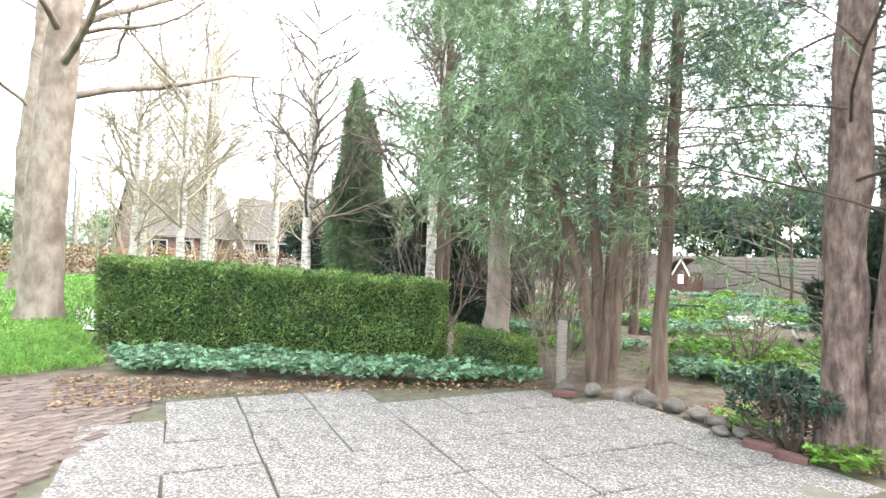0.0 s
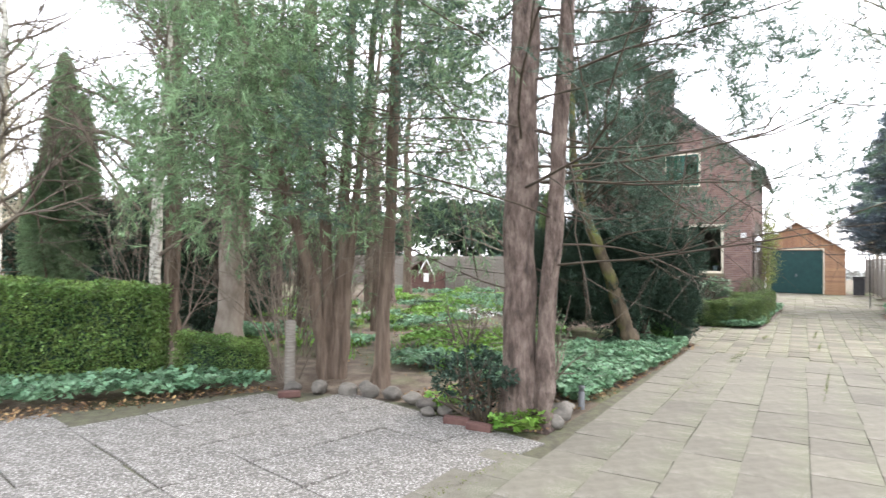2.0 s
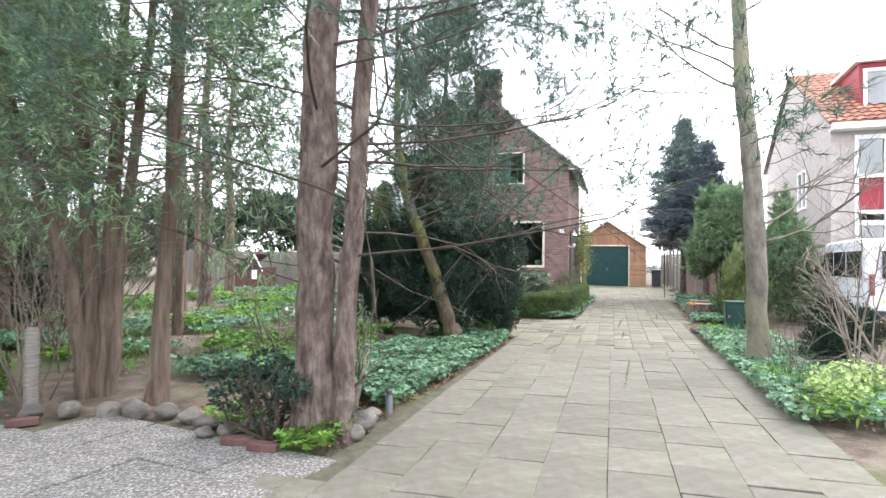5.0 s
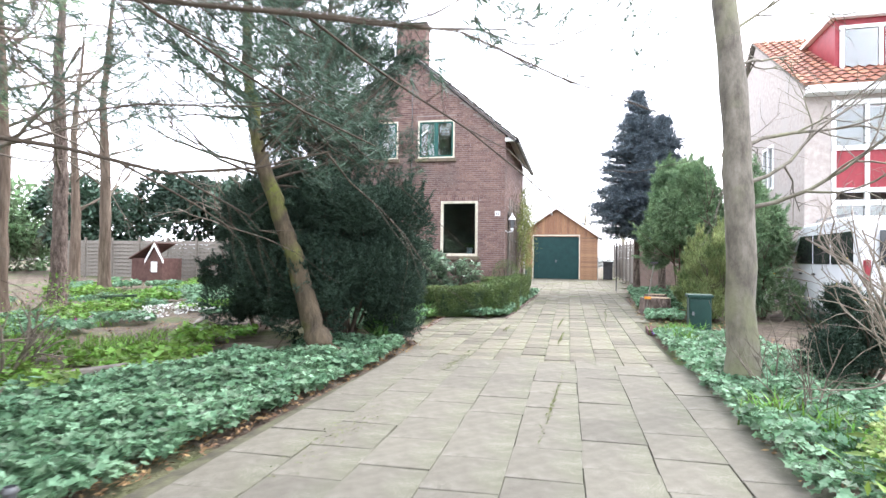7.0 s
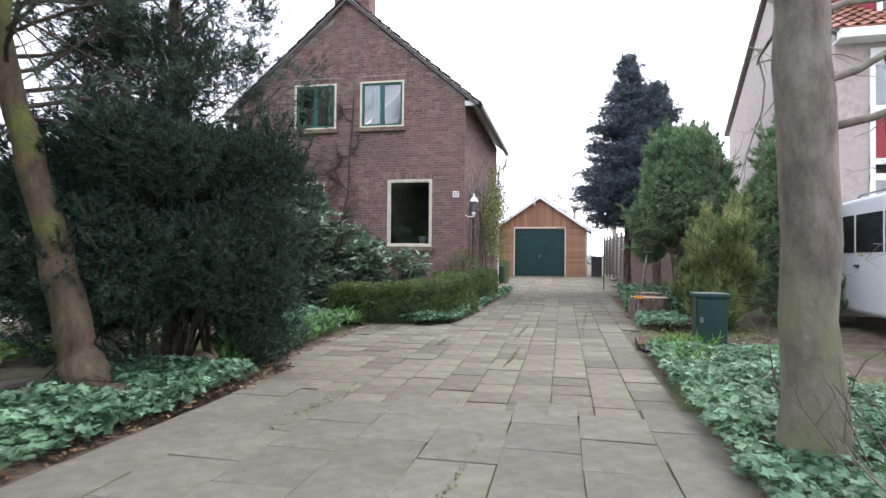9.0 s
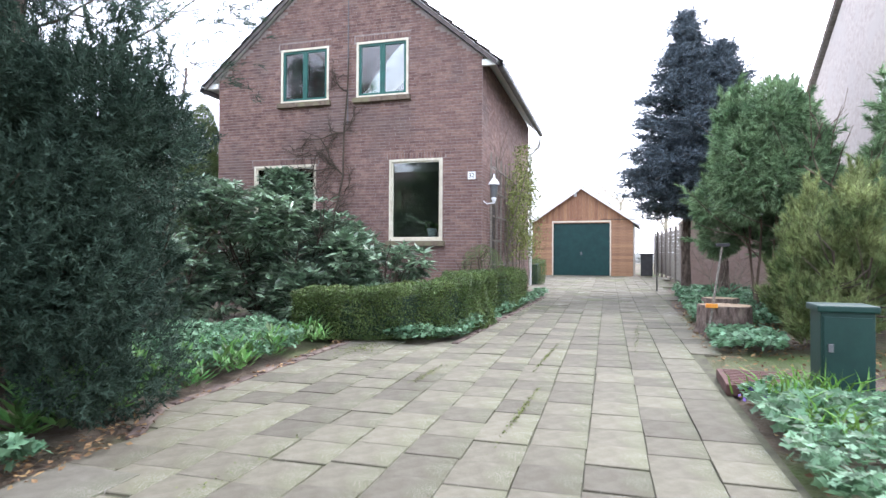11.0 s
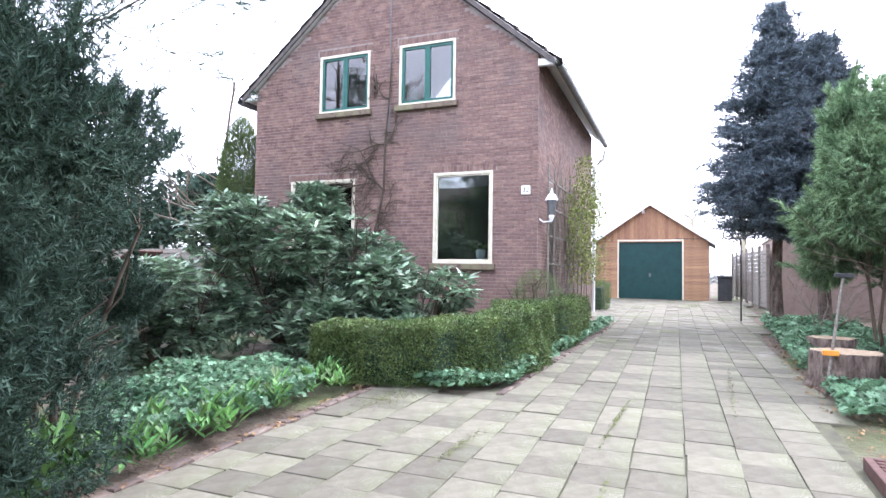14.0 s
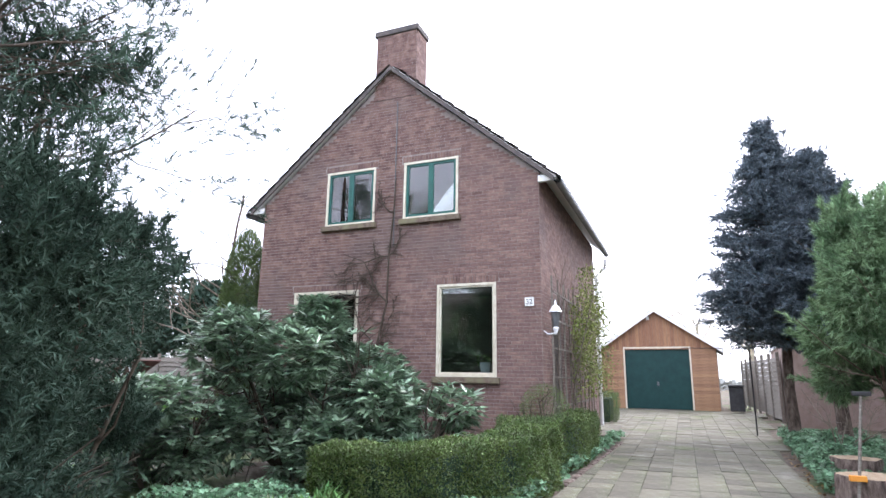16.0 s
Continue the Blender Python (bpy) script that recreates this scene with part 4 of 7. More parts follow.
def few(fraction, fn):
    def run(geo, P, D, rng):
        keep = rng.uniform(size=len(P)) < fraction
        fn(geo, P[keep], D[keep], rng)
    return run


# street tree with pale bark and a second one beyond it
tree(1, (-2.05, 15.6), [(0, 0, 0), (0.05, 0, 3), (0.25, 0, 6.5), (0.5, 0.2, 10), (0.8, 0.4, 14)], [0.43, 0.40, 0.33, 0.24, 0.08], "bark_pale", "large bare street tree with pale scarred bark", 16, 5.0, 0.11, 0.38, 2, 5, 0.55, 0.06, 0.7, twig="bark_pale", flare=1.3)
tree(2, (-3.1, 25), [(0, 0, 0), (0, 0, 5), (0.3, 0, 9), (0.4, 0, 14)], [0.36, 0.32, 0.25, 0.08], "bark_pale", "bare street tree beyond the first one", 12, 4.5, 0.1, 0.35, 2, 4, 0.6, twig="bark_pale")
# birches behind the hedge; the farther ones have twigs paled for haze
for sd, x, y, h, r in ((3, 3.2, 13.4, 9, 0.11), (4, 5.15, 10.9, 8.5, 0.115), (5, 0.9, 17, 9, 0.12), (6, 1.9, 19.5, 10, 0.12), (7, -0.1, 19.0, 8, 0.1), (8, 4.5, 21, 10, 0.13), (11, 2.6, 23, 10, 0.13), (12, 6.6, 24, 10, 0.13), (13, 3.4, 27, 11, 0.14), (14, 0.6, 25, 9, 0.12)):
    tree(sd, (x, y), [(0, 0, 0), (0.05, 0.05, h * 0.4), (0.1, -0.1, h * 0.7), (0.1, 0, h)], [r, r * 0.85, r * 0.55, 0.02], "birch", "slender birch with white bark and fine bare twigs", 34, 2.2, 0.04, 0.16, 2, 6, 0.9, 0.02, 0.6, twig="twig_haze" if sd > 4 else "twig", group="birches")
# bare topped trunk
tree(9, (5.35, 8.75), [(0, 0, 0), (0.05, 0, 2), (-0.05, 0, 4.2), (-0.05, 0, 4.6)], [0.24, 0.21, 0.2, 0.19], "bark_pale", "topped tree trunk with smooth pale bark and ivy tufts", 26, 0.9, 0.02, 0.72, 1, 5, 0.3, -0.02, 0.9,
     [("ivy", "yew", lambda g, P, D, rng: leaves(g, np.repeat(P, 6, 0) + rng.normal(size=(len(P) * 6, 3)) * 0.12, rng.normal(size=(len(P) * 6, 3)), rng, 0.07, 0.05))], twig="twig_dark")
# many-stemmed thuja: each stem leans its own way
stems = [((5.2, 6.12), (-2.1, 1.5, 9.5), 0.105), ((5.25, 6.1), (-0.45, 0.45, 10.5), 0.1), ((5.33, 6.02), (0.3, 0.0, 11), 0.11), ((5.36, 5.98), (0.75, -0.35, 10.5), 0.09)]
for i, (at, top, r) in enumerate(stems):
    tree(20 + i, at, [(0, 0, 0), (top[0] * 0.08, top[1] * 0.08, 1.4), (top[0] * 0.45, top[1] * 0.45, 4.5), top], [r, r * 0.9, r * 0.6, 0.03], "bark_red", "tall thuja stem with fibrous brown bark and thin green sprays", 26, 2.0, 0.022, 0.42, 2, 4, 0.25, -0.03, 0.6,
         [("sprays", "thuja", lambda g, P, D, rng: thuja_sprays(g, P, D, rng, 4, 0.15, 0.18))], twig="twig", flare=1.05, group="thuja stems")
tree(30, (5.25, 5.1), [(0, 0, 0), (0.1, -0.05, 2.5), (0.1, -0.1, 5), (0.25, -0.2, 10)], [0.1, 0.085, 0.07, 0.02], "bark_red", "slim straight conifer trunk with sparse green sprays", 28, 1.7, 0.018, 0.42, 2, 4, 0.2, -0.03, 0.6,
     [("sprays", "thuja", few(0.9, lambda g, P, D, rng: thuja_sprays(g, P, D, rng, 3, 0.14, 0.16)))], flare=1.7)
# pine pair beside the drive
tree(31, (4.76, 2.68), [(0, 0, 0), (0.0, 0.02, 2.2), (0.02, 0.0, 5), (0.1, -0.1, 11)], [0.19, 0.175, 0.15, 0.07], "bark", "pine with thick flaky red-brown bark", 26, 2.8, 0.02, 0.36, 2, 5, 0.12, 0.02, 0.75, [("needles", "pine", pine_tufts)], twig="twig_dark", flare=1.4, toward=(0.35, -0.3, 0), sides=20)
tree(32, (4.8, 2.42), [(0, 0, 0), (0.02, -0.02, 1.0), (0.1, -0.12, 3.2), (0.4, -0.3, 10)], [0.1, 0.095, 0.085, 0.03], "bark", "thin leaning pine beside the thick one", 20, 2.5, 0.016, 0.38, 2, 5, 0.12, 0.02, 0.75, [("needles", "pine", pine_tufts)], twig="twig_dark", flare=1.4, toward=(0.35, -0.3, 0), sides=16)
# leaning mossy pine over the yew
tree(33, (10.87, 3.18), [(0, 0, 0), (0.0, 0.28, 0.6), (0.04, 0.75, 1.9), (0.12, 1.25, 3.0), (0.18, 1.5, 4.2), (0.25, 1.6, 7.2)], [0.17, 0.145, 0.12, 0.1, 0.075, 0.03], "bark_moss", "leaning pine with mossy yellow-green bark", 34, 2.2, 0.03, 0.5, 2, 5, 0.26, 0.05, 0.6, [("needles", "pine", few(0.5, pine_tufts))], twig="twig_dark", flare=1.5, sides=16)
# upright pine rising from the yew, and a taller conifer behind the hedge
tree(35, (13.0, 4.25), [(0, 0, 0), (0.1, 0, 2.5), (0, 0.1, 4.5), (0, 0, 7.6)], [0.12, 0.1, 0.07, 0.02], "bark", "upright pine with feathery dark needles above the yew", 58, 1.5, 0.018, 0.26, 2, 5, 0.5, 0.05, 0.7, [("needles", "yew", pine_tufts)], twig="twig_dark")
tree(36, (5.9, 11.6), [(0, 0, 0), (0, 0, 4), (0, 0, 7), (0, 0, 10)], [0.17, 0.14, 0.1, 0.03], "bark_red", "tall conifer with hanging green sprays", 46, 2.0, 0.022, 0.32, 2, 4, 0.15, -0.04, 0.6, [("sprays", "thuja", lambda g, P, D, rng: thuja_sprays(g, P, D, rng, 4, 0.16, 0.18))])
tree(37, (8.1, 12.2), [(0, 0, 0), (0, 0, 4), (0.1, 0, 7), (0, 0, 10)], [0.17, 0.14, 0.1, 0.03], "bark_red", "tall conifer with hanging green sprays", 46, 2.1, 0.022, 0.25, 2, 4, 0.15, -0.04, 0.6, [("sprays", "pine", lambda g, P, D, rng: thuja_sprays(g, P, D, rng, 4, 0.17, 0.2))])
# bare tree beside the drive on the other side
tree(34, (11.0, -2.05), [(0, 0, 0), (0.0, 0.03, 2.0), (0.0, 0.1, 3.3), (0.02, 0.22, 4.8), (0.1, 0.3, 6.5), (0.2, 0.45, 11)], [0.17, 0.16, 0.148, 0.135, 0.11, 0.05], "bark_grey", "bare tree with smooth grey-brown bark", 14, 2.6, 0.03, 0.2, 2, 5, 0.3, 0.05, 0.6, twig="bark_grey", flare=1.3, sides=18)
# tall trunks in the back of the garden
for sd, x, y, h, r in ((40, 13.5, 12.8, 12, 0.2), (41, 16.5, 14.5, 12, 0.22), (42, 19.5, 16.0, 11, 0.2), (43, 11.0, 14.5, 12, 0.2), (44, 9.0, 11.0, 11, 0.15), (45, 8.3, 13.5, 12, 0.18), (46, 21.5, 19.5, 10, 0.2), (47, 24.0, 13.0, 7, 0.07), (48, 10.2, 9.6, 9, 0.1)):
    tree(sd, (x, y), [(0, 0, 0), (0.1, 0.1, h * 0.3), (0, 0.2, h * 0.6), (0.2, 0, h)], [r, r * 0.85, r * 0.6, 0.03], "bark" if sd % 2 else "bark_red", "tall bare garden tree with brown trunk", 15, 3.0, 0.05, 0.3, 2, 4, 0.45, 0.04, 0.65, group="garden trees")
# bare winter shrubs with many thin stems
def bare_shrub(seed, at, n, h, label, mat="twig", spread=0.5, depth=1, bend=0.14, r=0.014):
    rng = np.random.default_rng(seed)
    base = np.array((at[0], at[1], float(gz(at[0])) - 0.05))
    root = thing("shrub", base, label, "shrub")
    g, tips = Geo(), []
    for _ in range(n):
        a = rng.uniform(0, 2 * math.pi)
        p = base + np.array((math.cos(a), math.sin(a), 0)) * rng.uniform(0.02, 0.25)
        d = np.array((math.cos(a) * spread * rng.uniform(0.3, 1.2), math.sin(a) * spread * rng.uniform(0.3, 1.2), 1.0))
        grow(g, p, unit(d), h * rng.uniform(0.6, 1.1), r * rng.uniform(0.7, 1.2), depth, rng, tips, bend, 0.03, 5, 0.5, 0.6, 5)
    tagged(g.make("stem_work", M[mat], root, "", True), kind="stuff")
    return root, tips


bare_shrub(60, (4.75, 6.5), 9, 3.4, "bare many-stemmed shrub with thin grey stems", "twig", 0.22, 2)
bare_shrub(61, (7.0, 9.0), 14, 3.6, "bare arching garden shrub", "twig", 0.6, 2)
bare_shrub(62, (8.6, 12.0), 16, 4.2, "bare arching garden shrub", "twig", 0.6, 2)
bare_shrub(76, (6.3, 7.9), 12, 3.6, "bare arching garden shrub", "twig", 0.6, 2)
bare_shrub(77, (7.9, 10.4), 14, 3.8, "bare arching garden shrub", "twig_dark", 0.6, 2)
bare_shrub(78, (4.6, 9.7), 10, 3.2, "bare arching garden shrub", "twig", 0.5, 2)
bare_shrub(63, (10.2, -3.7), 9, 2.9, "bare twisted shrub with pale contorted branches", "bark_pale", 0.75, 2, 0.3, 0.024)
bare_shrub(64, (9.0, -3.0), 10, 2.6, "bare upright shrub with pale stems", "bark_pale", 0.35, 2, 0.14, 0.018)
bare_shrub(65, (24.5, -2.3), 7, 1.7, "small bare shrub with crooked stems", "bark_pale", 0.5, 2, 0.25)
for sd, x, y in ((73, 10.6, -2.35), (74, 9.5, -2.25), (75, 11.5, -2.2)):
    bare_shrub(sd, (x, y), 7, 0.85, "low bare rose bush in the bed", "twig", 0.4, 1, 0.16, 0.009)
# beyond y = 20 the twig colour is lightened to stand for haze
for sd, x, y, h in ((66, -0.6, 22, 6), (67, 2.9, 25, 7), (68, 6.0, 27, 7), (69, 0.8, 30, 7), (70, 9, 25, 7), (71, 8, 19, 6), (72, 11, 20, 6)):
    bare_shrub(sd, (x, y), 12, h, "tall bare shrub, the far ones paled for haze", "twig_haze" if y > 20 else "twig", 0.45, 2, 0.12, 0.03)
# street trees across the road, mirrored in the windows
for sd, x, y in ((80, -14, 4), (81, -16, 12), (82, -15, -5), (83, -13, 20)):
    tree(sd, (x, y), [(0, 0, 0), (0, 0, 4), (0.2, 0, 8), (0.3, 0, 12)], [0.3, 0.26, 0.2, 0.05], "bark_grey", "bare street tree across the road", 14, 4, 0.08, 0.3, 2, 4, 0.6, group="street trees")
print("trees ok")

# ---- evergreen shrubs, hedges ----
def lumps(rng, c, rad, n, count=9, k=0.74):
    """Random points near the surface of a lumpy shrub, with outward directions."""
    c, rad = np.array(c, dtype=float), np.array(rad, dtype=float)
    sub = unit(rng.normal(size=(count, 3)))
    sub[:, 2] = rng.uniform(-0.95, 1.0, count)
    cs = np.concatenate([[c], c + sub * rad * k])
    main, small = (0.72, 0.34) if count else (1.0, 0.3)
    rs = np.concatenate([[rad * main], np.repeat(rad[None] * small, count, 0) * rng.uniform(0.6, 1.25, (count, 1))])
    i = rng.integers(0, len(cs), n)
    d = unit(rng.normal(size=(n, 3)))
    P = cs[i] + d * rs[i] * (1 - 0.35 * rng.uniform(0, 1, (n, 1)) ** 2)
    ok = P[:, 2] > c[2] - rad[2] * 0.98
    return P[ok], d[ok]


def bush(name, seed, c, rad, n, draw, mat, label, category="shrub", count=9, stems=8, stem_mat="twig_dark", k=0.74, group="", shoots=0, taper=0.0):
    """A lumpy evergreen: foliage drawn on its outline, stems inside."""
    rng = np.random.default_rng(seed)
    base = np.array((c[0], c[1], float(gz(c[0])) - 0.04))
    root = thing(name, base, label, category, group)
    g = Geo()
    P, d = lumps(rng, c, rad, n, count, k)
    thin = 1 - taper * np.clip((P[:, 2:] - c[2] + rad[2]) / (2 * rad[2]), 0, 1.2)
    P[:, :2] = np.array(c[:2]) + (P[:, :2] - np.array(c[:2])) * thin
    P[:, 2] = np.maximum(P[:, 2], base[2] + 0.05)
    draw(g, P, d, rng)
    if shoots:
        j = rng.integers(0, len(P), shoots)
        t = rng.uniform(0, 1, (shoots, 14))
        way = unit(d[j] * 0.6 + np.array((0, 0, 0.8)) + rng.normal(size=(shoots, 3)) * 0.25)
        Q = P[j][:, None] + way[:, None] * (t * rng.uniform(0.25, 0.65, (shoots, 1)))[:, :, None] * rad[2] * 0.4
        draw(g, Q.reshape(-1, 3), np.repeat(way, 14, 0), rng)
    tagged(g.make("foliage", M[mat], root), kind="stuff")
    w, tips = Geo(), []
    for _ in range(stems):
        a = rng.uniform(0, 2 * math.pi)
        e = np.array((c[0] + math.cos(a) * rad[0] * 0.6, c[1] + math.sin(a) * rad[1] * 0.6, c[2] + rad[2] * rng.uniform(0, 0.6)))
        s = base + np.array((math.cos(a), math.sin(a), 0)) * min(rad[:2]) * 0.15
        grow(w, s, unit(e - s), np.linalg.norm(e - s), 0.03, 1, rng, tips, 0.12, 0.02, 6, 0.5, 0.8, 5)
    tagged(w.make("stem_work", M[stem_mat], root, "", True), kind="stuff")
    return root


yew_draw = lambda g, P, d, rng: needles(g, P, d * 0.7 + rng.normal(size=d.shape) * 0.35 + np.array((0, 0, 0.3)), rng, 14, 0.055, 0.0095, 0.6, 0.12)
bush("yew_bush", 100, (12.3, 3.8, 1.4), (1.5, 1.45, 1.45), 32000, yew_draw, "yew", "large dark green yew bush under the leaning pine", count=40, stems=14, shoots=700)
bush("yew_bush", 102, (13.75, 4.25, 1.75), (0.95, 1.0, 0.95), 14000, yew_draw, "yew", "upper dark green yew bush with feathery shoots above the bed", count=22, shoots=300)
bush("yew_bush", 101, (13.9, 6.2, 1.3), (1.2, 1.3, 1.4), 16000, yew_draw, "yew", "dark green yew bush with upright shoots", count=26, shoots=250)
bush("shrub", 103, (11.3, -3.3, 0.65), (0.8, 0.75, 0.7), 3500, yew_draw, "yew", "low dark green evergreen shrub", count=10)
bush("holly_bush", 104, (4.65, 3.05, 0.38), (0.55, 0.6, 0.38), 1800, lambda g, P, d, rng: leaves(g, P, d + rng.normal(size=d.shape) * 0.6, rng, 0.065, 0.035), "yew", "low glossy dark green mahonia bush", count=8)
bush("shrub", 105, (5.35, 2.75, 0.75), (0.6, 0.55, 0.75), 1500, lambda g, P, d, rng: leaves(g, P, d + rng.normal(size=d.shape), rng, 0.035, 0.02), "thuja", "loose shrub with tiny pale green leaves", count=9, stem_mat="twig")
bush("shrub", 106, (8.2, 5.6, 0.6), (0.7, 0.7, 0.6), 1100, lambda g, P, d, rng: leaves(g, P, d + rng.normal(size=d.shape), rng, 0.04, 0.022), "lime", "loose shrub with fresh green leaves", count=9, stem_mat="twig")


def rhodo_draw(g, P, d, rng):
    k = np.repeat(np.arange(len(P)), 9)
    a = rng.uniform(0, 2 * math.pi, len(k))
    ring = np.stack([np.cos(a), np.sin(a), rng.uniform(-0.55, 0.3, len(k))], 1)
    leaves(g, P[k], ring + d[k] * 0.55, rng, 0.18, 0.056, 0.75, 0.2)


bush("rhododendron", 110, (18.4, 5.5, 1.35), (1.5, 2.1, 1.5), 5200, rhodo_draw, "rhodo", "large rhododendron with long glossy drooping leaves", count=22, stems=16)
bush("rhododendron", 111, (18.3, 3.5, 0.8), (0.9, 0.95, 0.75), 800, rhodo_draw, "rhodo", "low rhododendron branch below the window", count=9, stems=8)
bush("rhododendron", 109, (16.7, 6.4, 0.75), (1.1, 1.2, 0.8), 1100, rhodo_draw, "rhodo", "low rhododendron between yew and house", count=12, stems=8)
thuja_draw = lambda g, P, d, rng: needles(g, P, d * 0.8 + rng.normal(size=d.shape) * 0.3 + np.array((0, 0, -0.1)), rng, 11, 0.12, 0.016, 0.38, 0.12)
bush("thuja_tree", 112, (21.6, -2.8, 2.75), (1.75, 1.65, 1.75), 19000, thuja_draw, "thuja", "broad green thuja tree beside the drive", "tree", 34, 8, "bark_red", shoots=420, taper=0.62)
bush("thuja_tree", 113, (19.6, -4.3, 1.9), (1.2, 1.0, 1.9), 7000, thuja_draw, "thuja", "green thuja beside the boundary", "tree", 22, 8, "bark_red", shoots=220, taper=0.5)
bush("golden_conifer", 114, (18.2, -2.95, 1.05), (0.95, 0.9, 1.1), 9000, lambda g, P, d, rng: needles(g, P, d * 0.5 + np.array((0, 0, 0.7)), rng, 12, 0.1, 0.011, 0.4, 0.12), "gold", "golden-tipped conifer behind the green cabinet", "shrub", 26, shoots=420, taper=0.5)
bush("topiary_column", 115, (21.4, 9.85, 2.55), (0.56, 0.56, 2.4), 16000, lambda g, P, d, rng: needles(g, P, d, rng, 10, 0.05, 0.008, 0.7, 0.08), "box", "tall clipped conifer column with rounded top", "shrub", 0, 4)
bush("thuja_tree", 116, (5.5, 15.9, 3.6), (1.8, 1.8, 4.3), 20000, thuja_draw, "thuja", "tall pointed green conifer behind the hedge", "tree", 14, 6, "bark_red", 0.5, taper=0.85)
bush("yew_bush", 117, (6.7, 14.6, 1.7), (1.3, 1.2, 1.9), 5000, thuja_draw, "yew", "dark conifer at the foot of the tall one", "shrub", 10, 6)
bush("yew_bush", 118, (9.6, 16.5, 1.5), (2.2, 1.4, 1.6), 5000, thuja_draw, "yew", "dense dark evergreen in the back garden", "shrub", 10, 6)
bush("yew_bush", 119, (7.6, 12.6, 1.3), (1.5, 1.3, 1.4), 6000, thuja_draw, "yew", "dense dark evergreen beneath the trees", "shrub", 8, 6)


# spruce by the garage: whorls of drooping boughs on a bare lower trunk
def spruce(seed, at, h, bare, width, label):
    rng = np.random.default_rng(seed)
    base = np.array((at[0], at[1], float(gz(at[0])) - 0.05))
    root = thing("spruce_tree", base, label, "tree")
    g = Geo()
    tube(g, base + np.array([(0, 0, 0), (0.1, 0.02, 1.2), (0.0, -0.05, 3), (0, 0, h)]), [0.15, 0.12, 0.1, 0.02], 9)
    g.make("trunk", M["bark"], root, "", True)
    w, tips, P, D = Geo(), [], [], []
    z = bare
    while z < h - 0.15:
        f = (z - bare) / (h - bare)
        for _ in range(int(22 - 9 * f)):
            a = rng.uniform(0, 2 * math.pi)
            L = (width * (1 - f) ** 0.78 * (0.75 + 0.25 * min(1, f * 5)) + 0.06) * rng.uniform(0.55, 1.2)
            pts = curve_pts(base + np.array((0, 0, z + rng.uniform(-0.12, 0.12))), unit(np.array((math.cos(a), math.sin(a), 0.15))), L, rng, 6, 0.08, -0.03)
            tube(w, pts, np.linspace(0.02, 0.005, 6), 4)
            for q in rng.uniform(0.2, 1, int(22 * L) + 8):
                j = min(int(q * 5), 4)
                P.append(pts[j] + (pts[j + 1] - pts[j]) * (q * 5 - j) + rng.normal(size=3) * np.array((0.11, 0.11, 0.06)))
                D.append(pts[j + 1] - pts[j] + rng.normal(size=3) * 0.15)
        z += 0.2
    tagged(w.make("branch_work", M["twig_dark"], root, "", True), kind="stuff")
    f = Geo()
    needles(f, np.array(P), unit(np.array(D)), rng, 16, 0.12, 0.018, 0.6, 0.24)
    tagged(f.make("needles", M["spruce"], root), kind="stuff")
    return root


spruce(120, (27.0, -1.75), 7.9, 2.3, 1.9, "blue-grey spruce with bare lower trunk beside the garage")
spruce(121, (26.2, -2.6), 6.8, 2.3, 1.45, "second blue-grey spruce with a leaning bare trunk")


